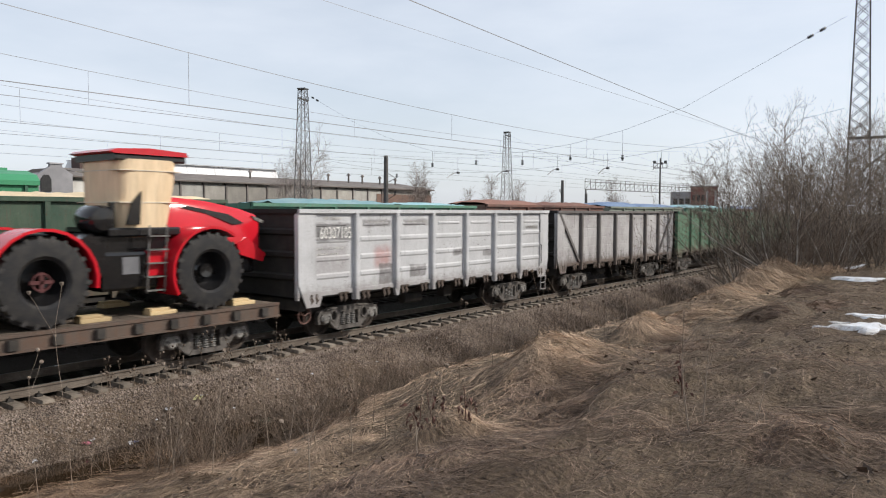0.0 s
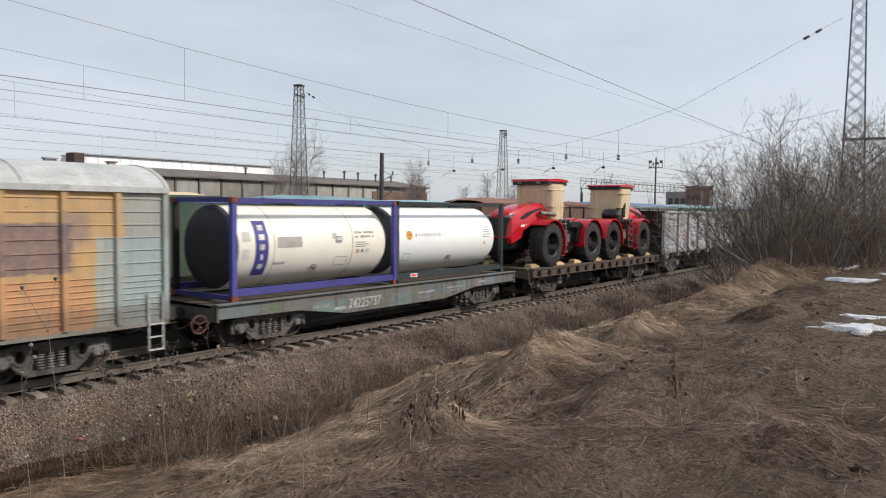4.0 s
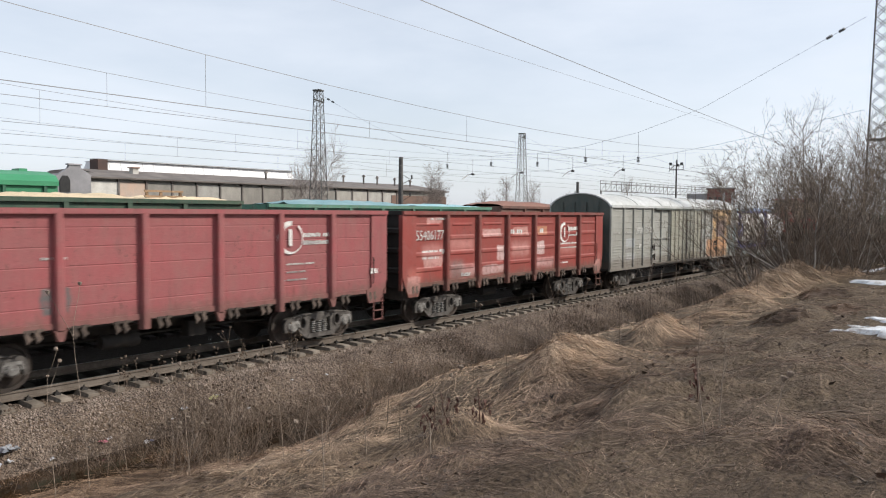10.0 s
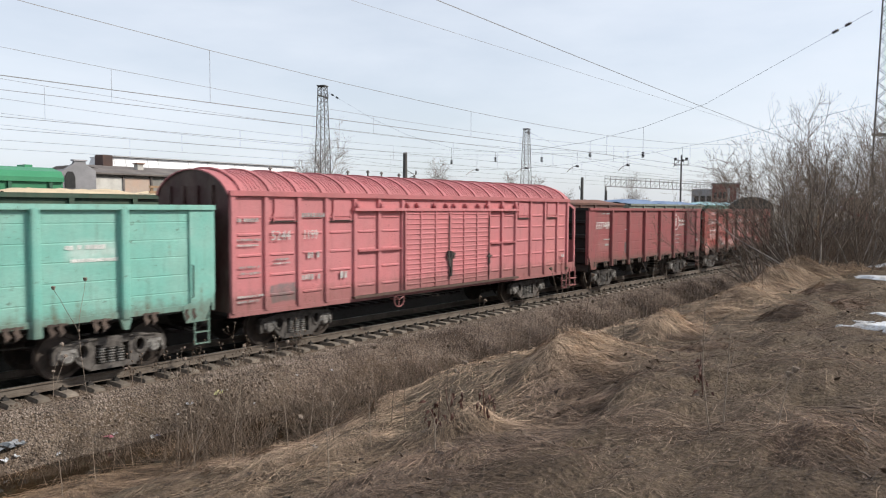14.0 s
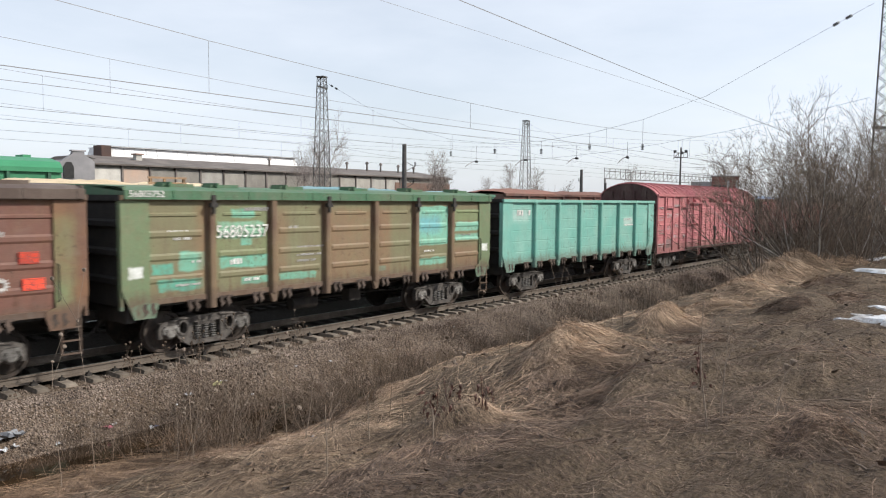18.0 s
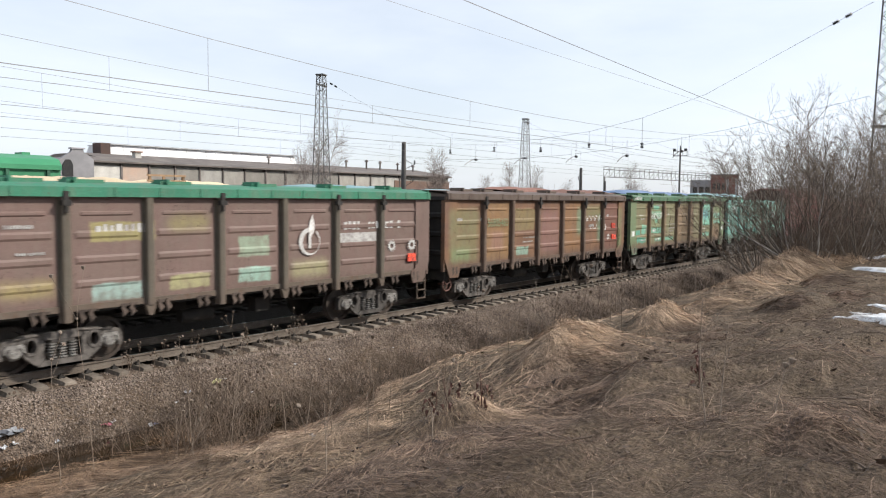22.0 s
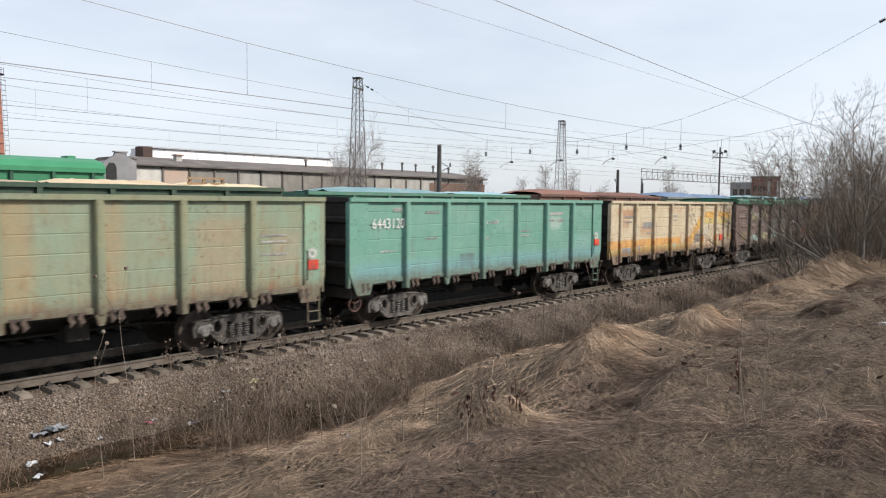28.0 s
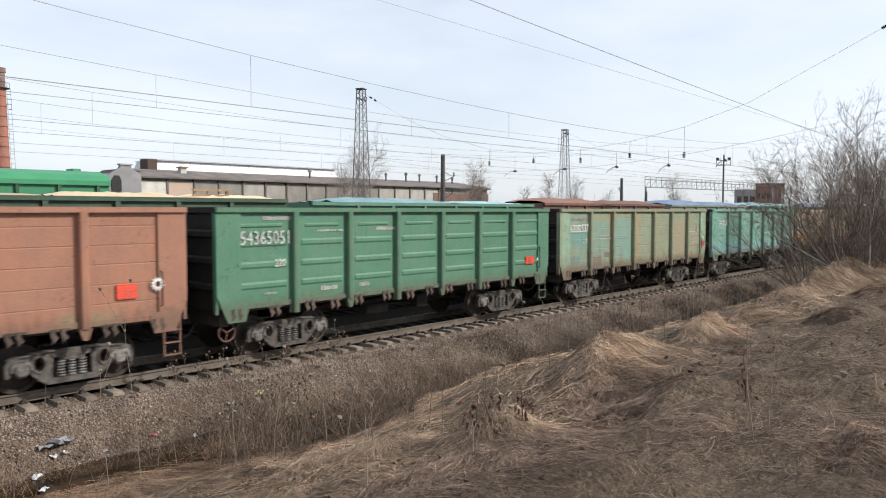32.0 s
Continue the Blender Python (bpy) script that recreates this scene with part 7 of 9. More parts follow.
def long_shed():
    b = thing("factory_building", "long grey factory hall with panel walls and white glazed roof lantern", "building", at=(0, 0, 0))
    wall = surf("shed_wall", (0.38, 0.36, 0.32), (0.28, 0.26, 0.235), 0.5, 0.9, 0.3, 0.02)
    brick = surf("shed_brick", (0.44, 0.31, 0.24), (0.38, 0.31, 0.26), 0.5, 0.9, 0.3, 0.02)
    pale_wall = surf("shed_panel_pale", (0.52, 0.5, 0.46), (0.38, 0.36, 0.33), 0.7, 0.9, 0.3, 0.02)
    roof = surf("shed_roof", (0.12, 0.105, 0.096), (0.19, 0.165, 0.15), 0.5, 0.9, 0.3, 0.03, fine=6.0)
    end_brick = surf("shed_end_brick", (0.24, 0.15, 0.115), (0.17, 0.115, 0.095), 0.5, 0.9, 0.3, 0.02)
    dark = surf("lantern_dark", (0.10, 0.06, 0.05), (0.07, 0.05, 0.045), 0.5, 0.9, 0.1, 0.01)
    white = surf("lantern_white", (0.78, 0.78, 0.79), (0.66, 0.66, 0.67), 0.5, 0.6, 0.1, 0.01)
    y0, x0, x1, e, top = 80.0, 38.6, 101.0, 7.3, 8.6
    part("wall", Geo().box(x0, x1, y0, y0 + 22, -0.6, e - 0.1), wall, b)
    part("end_block", Geo().box(87.0, x1, y0 - 0.3, y0, -0.6, e - 0.9), end_brick, b, "brown brick end block")
    rng = random.Random(16)
    k, x = 0, x0 + 0.2
    panel = Geo().box(0, 3.1, -0.22, 0, 1.0, e - 0.45).mesh("wall_panel")
    while x < 86.5:
        part("wall_panel", panel, pale_wall if k in (0, 4, 9) else brick if k == 1 else rng.choice((wall, wall, pale_wall)), b, at=(x, y0, 0))
        part("pilaster", Geo().box(x + 3.1, x + 3.3, y0 - 0.36, y0, -0.5, e - 0.1), roof, b)
        x += 3.3
        k += 1
    part("roof", Geo().prism([(y0 - 0.7, e - 0.12), (y0 - 0.7, e + 0.06), (y0 + 7.5, top), (y0 + 14, top), (y0 + 22.5, e + 0.06), (y0 + 22.5, e - 0.12)], x0 + 2.4, x1 + 0.4, "x"), roof, b, "dark felted roof")
    part("roof_corner", Geo().prism([(y0 - 0.7, e - 0.12), (y0 - 0.7, e + 0.06), (y0 + 3.4, e + 0.68), (y0 + 3.4, e - 0.12)], x0 - 0.1, x0 + 2.4, "x"), roof, b)
    ln = part("roof_lantern", Geo().prism([(y0 + 7.4, top - 0.1), (y0 + 7.9, top + 1.1), (y0 + 12.6, top + 1.15), (y0 + 13.6, top - 0.1)], 44.6, 73.5, "x"), white, b, "white glazed roof lantern")
    pale = surf("lantern_seam", (0.58, 0.58, 0.59), (0.5, 0.5, 0.51), 0.5, 0.7, 0.0)
    for k in range(20):
        part("seam_strip", Geo().prism([(y0 + 7.36, top - 0.1), (y0 + 7.86, top + 1.08), (y0 + 7.9, top + 1.1), (y0 + 7.42, top - 0.1)], 45.0 + k * 1.45, 45.05 + k * 1.45, "x"), pale, ln)
    part("lantern_ledge", Geo().box(44.6, 73.5, y0 + 7.5, y0 + 13.0, top + 1.14, top + 1.22), pale, ln)
    part("lantern_head", Geo().box(43.4, 44.6, y0 + 7.2, y0 + 9.2, top - 0.2, top + 1.28), dark, ln, "dark brown lantern end wall")
    st = part("roof_stack", Geo().box(46.0, 46.75, y0 + 4.0, y0 + 4.8, 8.0, 8.75), pale_wall, b, "small pale roof stack")
    part("stack_cap", Geo().box(45.85, 46.9, y0 + 3.85, y0 + 4.95, 8.75, 8.9), end_brick, st)
    for x, h in ((66.4, 0.8), (81.5, 0.9), (86.0, 1.1), (89.2, 1.0), (93.5, 0.9), (97.5, 0.7)):
        v = part("roof_vent", Geo().tube((x, y0 + 5, e + 0.6), (x, y0 + 5, e + 1.0 + h), 0.14, 0.14, 8), roof, b, "roof ventilator")
        part("vent_cowl", Geo().tube((x, y0 + 5, e + 1.0 + h), (x, y0 + 5, e + 1.35 + h), 0.34, 0.12, 8), roof, v)
    # gabled end building: a stepped parapet before a lower roof
    h = thing("gabled_building", "grey gabled workshop with arched window", "building")
    gw = surf("gable_render", (0.36, 0.35, 0.36), (0.27, 0.265, 0.275), 0.5, 0.9, 0.3, 0.02)
    part("wall", Geo().prism([(34.9, -0.6), (38.55, -0.6), (38.55, 7.45), (37.5, 8.15), (37.45, 8.45), (36.3, 8.45), (36.2, 8.15), (34.9, 7.25)], 79.0, 79.5), gw, h)
    part("nave", Geo().prism([(35.0, -0.6), (38.5, -0.6), (38.5, 6.6), (36.8, 7.7), (35.0, 6.6)], 79.5, 87), gw, h)
    part("window", Geo().prism([(35.25, 5.6), (36.3, 5.6), (36.3, 6.8), (36.05, 7.3), (35.55, 7.3), (35.25, 6.8)], 78.9, 79.02), BLACK, h, "dark arched window")
    part("coping", Geo().box(36.15, 37.6, 78.9, 79.6, 8.45, 8.6), gw, h)


def chimney():
    c = thing("factory_chimney", "tall tapering red brick factory chimney with iron bands and gallery", "chimney", at=polar(72.6, 150, -0.8))
    m = surf("chimney_brick", (0.33, 0.135, 0.095), (0.26, 0.115, 0.088), 0.4, 0.9, 0.4, 0.02, fine=3)
    soot = surf("chimney_brick_sooty", (0.19, 0.115, 0.1), (0.14, 0.09, 0.08), 0.6, 0.9, 0.4, 0.02, fine=3)
    wide = lambda z: 1.62 - 0.027 * z
    part("shaft", Geo().turned([(wide(0), 0), (wide(25.4), 25.4), (0.0, 25.4)], 28, "z").mesh("shaft", True), m, c)
    part("head", Geo().turned([(wide(25.4), 25.4), (wide(28.4), 28.0), (1.02, 28.1), (1.02, 28.9), (0.72, 28.9), (0.72, 28.2), (0.0, 28.2)], 28, "z").mesh("head", True), soot, c, "sooty brick head")
    for z in [1.2 + 1.75 * k for k in range(14)] + [26.4, 27.4]:
        rr = wide(z)
        part("iron_band", Geo().turned([(rr - 0.02, z), (rr + 0.05, z), (rr + 0.05, z + 0.1), (rr - 0.02, z + 0.1)], 28, "z"), STEEL_DARK, c)
    deck = part("gallery", Geo().turned([(0.9, 25.3), (1.6, 25.35), (1.6, 25.45), (0.9, 25.45)], 24, "z"), STEEL_DARK, c, "iron gallery with handrail")
    part("handrail", Geo().ring((0, 0, 26.4), 1.56, 0.03, "z", 24, 4), BOGIE_WORN, deck)
    for k in range(12):
        a = radians(30 * k)
        part("baluster", Geo().tube((1.56 * math.cos(a), 1.56 * math.sin(a), 25.45), (1.56 * math.cos(a), 1.56 * math.sin(a), 26.4), 0.025, 0.025, 4), BOGIE_WORN, deck)
    ladder = part("ladder", Geo().tube((wide(0) + 0.15, -0.2, 1), (wide(25) + 0.15, -0.2, 25.3), 0.03, 0.03, 4).tube((wide(0) + 0.8, 0, 1), (wide(25) + 0.7, 0, 25.3), 0.03, 0.03, 4), BOGIE_WORN, c, "caged iron ladder", at=pose(0, 0, 0, 0, 0, -22))
    for k in range(28):
        z = 1.2 + 0.86 * k
        part("cage_hoop", Geo().box(wide(z), wide(z) + 0.78, -0.22, 0.22, z, z + 0.05), BOGIE_WORN, ladder)


def brick_house():
    p = polar(17.9, 190)
    h = thing("brick_building", "red brick block with a grey wing and white corner strips", "building", at=(p.x, p.y, -0.3))
    h.rotation_euler[2] = radians(17.9 - 90)
    m = surf("house_brick", (0.31, 0.14, 0.115), (0.26, 0.12, 0.1), 0.3, 0.9, 0.3, 0.02)
    gr = surf("house_grey", (0.27, 0.265, 0.27), (0.32, 0.31, 0.31), 0.3, 0.9, 0.2, 0.02)
    part("wall", Geo().box(-3.0, 3.0, -6, 8, 0, 9.9), m, h)
    part("wing", Geo().box(-7.6, -3.0, -5, 8, 0, 8.8), gr, h, "grey wing")
    part("roof", Geo().box(-3.2, 3.2, -6.3, 8.3, 9.9, 10.15), gr, h)
    for x in (0.4, 2.3):
        part("corner_strip", Geo().box(x, x + 0.5, -6.1, -6, 4.5, 9.0), WHITE_MARK, h)
    for k in range(3):
        part("window", Geo().box(-2.6 + k * 1.0, -1.9 + k * 1.0, -6.06, -5.9, 6.5, 8.0), BLACK, h)
    for k in range(3):
        part("window", Geo().box(-7.0 + k * 1.4, -6.0 + k * 1.4, -5.06, -4.9, 5.8, 7.2), BLACK, h)


def build_background():
    lattice_tower("lattice_tower", "tall grey steel lattice tower of the overhead line", 54.4, 60.6, -0.3, 17.0, 1.75, 0.72, [(15.9, -1.0, 1.2, 0.6)], turn=20)
    lattice_tower("lattice_tower", "slim steel lattice tower far down the yard", 103.0, 65.5, -0.3, 16.9, 1.9, 0.8, [(16.3, -0.5, 1.5, 0.5)], turn=10)
    lattice_tower("lattice_tower", "large steel lattice tower with cross-arm rising out of the thicket", 45.8, 6.5, 1.7, 16.5, 1.3, 0.5, [(5.95, -0.6, 3.0, 1.9)], 22, 0.05, 0.022, turn=-82)
    for az, el, d, ex in ((41.8, 4.27, 60, ((6.2, 1.0), (4.8, 0.8))), (28.2, 2.4, 95, ((6.0, -1.2),)), (26.4, 1.4, 120, ())):
        p = polar(az, d)
        pole("dark concrete mast with line brackets", p.x, p.y, 3.95 + d * math.tan(radians(el)), 0.2, ex)
    p = polar(21.02, 110)
    t = pole("tall floodlight mast with a railed platform", p.x, p.y, 3.95 + 110 * math.tan(radians(4.0)), 0.12)
    t.rotation_euler[2] = radians(21 - 90)
    part("platform", Geo().box(-0.95, 0.95, -0.5, 0.5, 10.2, 10.26).box(-0.95, -0.88, -0.5, 0.5, 10.26, 10.9).box(0.88, 0.95, -0.5, 0.5, 10.26, 10.9).box(-0.95, 0.95, -0.5, -0.44, 10.83, 10.9).box(-0.35, -0.3, -0.5, -0.44, 10.26, 10.83).box(0.3, 0.35, -0.5, -0.44, 10.26, 10.83), STEEL_DARK, t, "railed platform")
    for x in (-0.8, 0.7):
        part("floodlight", Geo().box(x - 0.2, x + 0.2, -0.3, 0.1, 10.95, 11.25), BLACK, t)
    long_shed(), chimney(), brick_house()
    # lattice gantry across the far tracks
    a, b = polar(26.5, 150), polar(17.5, 205)
    gt = thing("signal_gantry", "grey lattice gantry spanning the far yard tracks", "gantry", at=(a.x, a.y, -0.3))
    L, z0, z1 = (b - a).length, 8.4, 9.9
    for z in (z0, z1):
        part("chord", Geo().box(0, L, -0.08, 0.08, z, z + 0.14), LATTICE, gt)
    n = 30
    for k in range(n + 1):
        part("strut", Geo().tube((L * k / n, 0, z0), (L * k / n, 0, z1 + 0.6), 0.05, 0.05, 4), LATTICE, gt)
        if k < n:
            part("diagonal", Geo().tube((L * k / n, 0, z0), (L * (k + 1) / n, 0, z1), 0.035, 0.035, 4), LATTICE, gt)
    part("handrail", Geo().box(0, L, -0.04, 0.04, z1 + 0.6, z1 + 0.68), LATTICE, gt)
    for x in (0.3, L - 0.3):
        part("leg", Geo().tube((x, 0, -0.3), (x, 0, z0), 0.25, 0.2, 8), CONCRETE, gt)
    d = b - a
    gt.rotation_euler[2] = math.atan2(d.y, d.x)


build_overhead()
build_background()


# ---- standing wagons on the yard tracks ----
def tarp_shape(x0, x1, z, h, seed):
    """A tarpaulin over a heaped load: a rumpled arched sheet with turned-down edges."""
    rng = random.Random(seed)
    nx, ny = 14, 9
    vs = []
    for i in range(nx + 1):
        for j in range(ny + 1):
            a = -1 + 2 * j / ny
            e = min(i, nx - i) / 2
            vs.append((x0 + (x1 - x0) * i / nx, 1.46 * a, z - 0.12 + (h * (1 - a * a) ** 0.7 * min(1, 0.45 + 0.4 * e) + rng.uniform(-0.04, 0.04)) * (1 if 0 < j < ny else 0) + 0.1))
    return Geo().add(vs, [(i * (ny + 1) + j, (i + 1) * (ny + 1) + j, (i + 1) * (ny + 1) + j + 1, i * (ny + 1) + j + 1) for i in range(nx) for j in range(ny)])


def standing_gondola(x, y, paint, label, tarps=(), lift=0.28):
    w = thing("gondola_wagon", label, "freight wagon", "wagons standing in the yard", at=(x, y, 0))
    g = Geo().box(-6.4, 6.4, -1.4, 1.4, 1.1, 1.3).box(-5.6, -3.1, -1.1, 1.1, 0.3, 0.9).box(3.1, 5.6, -1.1, 1.1, 0.3, 0.9)
    part("underframe", g, STEEL_DARK, w)
    for s in (-1, 1):
        part("side_wall", Geo().box(-6.5, 6.5, s * 1.44, s * 1.48, 1.3, 3.7 + lift), paint, w)
        part("top_chord", Geo().box(-6.5, 6.5, s * 1.4, s * 1.58, 3.6 + lift, 3.72 + lift), paint, w)
        for bx in BAYS[1:-1]:
            part("post", Geo().box(bx - 0.07, bx + 0.07, s * 1.48, s * 1.57, 1.2, 3.6 + lift), paint, w)
        part("end_wall", Geo().box(s * 6.46, s * 6.5, -1.44, 1.44, 1.3, 3.7 + lift), paint, w)
    for k, (x0, x1, h, m) in enumerate(tarps):
        part("tarpaulin", tarp_shape(x0, x1, 3.7 + lift, h, k + int(abs(x))).mesh("tarpaulin", True), m, w, "rumpled tarpaulin over the load")
    for bx in (-4.3, 4.3):
        for s in (-0.92, 0.92):
            part("wheelset", BM["wheelset"], WHEEL, w, at=(bx + s, 0, 0.48 + RAIL_Z))
    return w


TIMBER_OLD = surf("old_timber", (0.3, 0.2, 0.12), (0.2, 0.135, 0.085), 3, 0.9, 0.3, 0.01)


def build_yard_wagons():
    P = car_paint
    tan = surf("tarp_tan", (0.6, 0.48, 0.32), (0.5, 0.4, 0.27), 1.0, 0.85, 0.4, 0.03)
    teal = surf("tarp_teal", (0.2, 0.36, 0.4), (0.28, 0.42, 0.45), 1.0, 0.85, 0.4, 0.03)
    rust = surf("tarp_red", (0.25, 0.12, 0.09), (0.22, 0.12, 0.09), 1.0, 0.85, 0.4, 0.03)
    blue = surf("tarp_blue", (0.12, 0.18, 0.29), (0.16, 0.22, 0.33), 1.0, 0.85, 0.4, 0.03)
    dkg = P("standing_dark_green", (0.03, 0.068, 0.046), (0.05, 0.085, 0.055), dust=0.15)
    grn = P("standing_green", (0.07, 0.2, 0.14), (0.1, 0.24, 0.17))
    brn = P("standing_brown", (0.16, 0.07, 0.05), (0.12, 0.06, 0.05))
    gry = P("standing_grey_green", (0.16, 0.2, 0.16), (0.2, 0.22, 0.18))
    y = 21.4
    standing_gondola(-6.0, y, dkg, "dark green gondola standing in the yard", [(-6, 6, 0.3, tan)])
    standing_gondola(8.1, y, dkg, "dark green gondola loaded under tan tarpaulins", [(-0.6, 3.4, 0.18, tan), (3.4, 6.3, 0.15, tan), (-6.3, -0.7, 0.12, tan)])
    standing_gondola(22.1, y, grn, "green gondola loaded under a teal tarpaulin", [(-5.0, 1.0, 0.22, teal), (1.5, 6.2, 0.14, teal)], 0.2)
    standing_gondola(36.0, y, brn, "brown gondola loaded under a rust-red tarpaulin", [(-6.2, -0.5, 0.3, rust), (0, 6.2, 0.24, rust)])
    standing_gondola(49.9, y, gry, "grey-green gondola loaded under a blue tarpaulin", [(-6.2, -1.0, 0.34, blue), (-0.5, 6.2, 0.28, blue)])
    standing_gondola(63.9, y, grn, "green gondola standing far down the yard", [(-6.2, 6.2, 0.3, teal)])
    standing_gondola(77.9, y, brn, "brown gondola standing far down the yard", [(-6.2, 6.2, 0.3, blue)])
    # green hopper with a closed roof on the third track
    hp = thing("covered_hopper", "bright green covered hopper wagon standing in the yard", "freight wagon", "wagons standing in the yard", at=(3.98, 26.7, 0))
    dkrib = surf("hopper_dark_green", (0.02, 0.09, 0.05), (0.03, 0.1, 0.06), 1.5, 0.6, 0.2, 0.01)
    lid = surf("hopper_green", (0.03, 0.18, 0.085), (0.04, 0.205, 0.1), 1.5, 0.5, 0.2, 0.01)
    part("body", Geo().prism([(-7.2, 1.2), (7.2, 1.2), (7.2, 4.45), (-7.2, 4.45)], -1.5, 1.5), lid, hp)
    part("roof", Geo().prism([(-1.6, 4.45), (-1.6, 4.6), (-1.4, 4.8), (-0.7, 4.95), (0.7, 4.95), (1.4, 4.8), (1.6, 4.6), (1.6, 4.45)], -7.2, 7.2, "x"), lid, hp)
    for k in range(12):
        part("rib", Geo().box(-6.9 + k * 1.24, -6.8 + k * 1.24, -1.58, -1.5, 1.2, 4.45), dkrib, hp)
    part("chassis", Geo().box(-7, 7, -1.3, 1.3, 0.3, 1.2), STEEL_DARK, hp)
    part("roof_hatch", Geo().box(6.5, 6.75, -0.3, 0.3, 4.95, 5.05), lid, hp)
    # a timber frame on the tan load
    rk = thing("timber_rack", "weathered timber frame on the tan tarpaulin load", "rack", at=(11.7, 20.6, 3.98))
    for x in (0.0, 0.45, 1.1):
        part("post", Geo().box(x, x + 0.07, 0, 0.07, -0.02, 0.3), TIMBER_OLD, rk)
    for z in (0.08, 0.24):
        part("rail", Geo().box(-0.08, 1.2, -0.03, 0.0, z, z + 0.06), TIMBER_OLD, rk)


build_yard_wagons()

# ---- plants ----
def tubes(segs, sides=3):
    """Verts and quads of many tapered twigs at once: rows of p0, p1, r0, r1."""
    s = np.array(segs)
    p0, p1, r0, r1 = s[:, 0:3], s[:, 3:6], s[:, 6], s[:, 7]
    d = p1 - p0
    d /= np.linalg.norm(d, axis=1, keepdims=True) + 1e-9
    ref = np.where(np.abs(d[:, 2:3]) < 0.9, np.array([[0, 0, 1.0]]), np.array([[1.0, 0, 0]]))
    u = np.cross(d, ref)
    u /= np.linalg.norm(u, axis=1, keepdims=True)
    w = np.cross(d, u)
    V = []
    for p, r in ((p0, r0), (p1, r1)):
        for k in range(sides):
            a = 2 * math.pi * k / sides
            V.append(p + (u * math.cos(a) + w * math.sin(a)) * r[:, None])
    V = np.stack(V, 1).reshape(-1, 3)
    # a joint that goes on from the one before shares its ring
    n = np.arange(len(s))
    on = np.zeros(len(s), bool)
    on[1:] = np.linalg.norm(p0[1:] - p1[:-1], axis=1) < 1e-6
    lo = np.where(on, (n - 1) * 2 * sides + sides, n * 2 * sides)
    hi = n * 2 * sides + sides
    F = np.stack([np.stack([lo + k, lo + (k + 1) % sides, hi + (k + 1) % sides, hi + k], -1) for k in range(sides)], 1).reshape(-1, 4)
    used = np.zeros(len(V), bool)
    used[F.ravel()] = True
    return V[used], (np.cumsum(used) - 1)[F]


def grow(rng, out, p, d, length, r, level, wander=0.16, up=0.12, kids=(9, 5, 0), spread=0.8, tip=0.25, minr=0.0025):
    """One shoot of several joints that bends as it grows, with side shoots."""
    n = 7 if level == 0 else (4 if level == 1 else 3)
    p, d = Vector(p), Vector(d).normalized()
    joints = []
    for k in range(n):
        d = (d + Vector((rng.gauss(0, wander), rng.gauss(0, wander), rng.gauss(0, wander) + up)) * (0.7 if level == 0 else 1)).normalized()
        q = p + d * (length / n)
        ra, rb = r * (1 - (1 - tip) * k / n), r * (1 - (1 - tip) * (k + 1) / n)
        out[min(level, 1)].append((*p, *q, max(ra, minr), max(rb, minr)))
        joints.append((q.copy(), d.copy(), k / n))
        p = q
    for _ in range(kids[level] if level < len(kids) else 0):
        q, e, s = joints[min(n - 1, int(n * (0.15 + 0.85 * rng.random())))]
        side = Vector((rng.gauss(0, 1), rng.gauss(0, 1), rng.gauss(0.25, 0.6))).normalized()
        grow(rng, out, q, (e + side * spread).normalized(), length * rng.uniform(0.28, 0.5) * (1.15 - 0.5 * s), r * 0.45 * (1.1 - 0.5 * s), level + 1, wander, up, kids, spread, tip, minr)


BARK = surf("bare_bark", (0.19, 0.16, 0.135), (0.11, 0.09, 0.075), 3, 0.9, 0.0, spread=0.3, island=True)
UNDERGROWTH = surf("undergrowth_twigs", (0.155, 0.113, 0.083), (0.08, 0.06, 0.045), 1.5, 0.9, 0.0, spread=0.4, island=True)
TWIG = surf("bare_twigs", (0.24, 0.19, 0.15), (0.14, 0.11, 0.088), 1.5, 0.9, 0.0, spread=0.4, island=True)
BIRCH_TWIG = surf("birch_twigs", (0.36, 0.31, 0.28), (0.24, 0.2, 0.18), 3, 0.9, 0.0, spread=0.3, island=True)
FAR_TWIG = surf("tree_twigs", (0.30, 0.25, 0.22), (0.2, 0.16, 0.14), 3, 0.9, 0.0, spread=0.3, island=True)
BIRCH = surf("birch_bark", (0.42, 0.39, 0.36), (0.22, 0.2, 0.18), 3, 0.8, 0.0, spread=0.3, island=True)


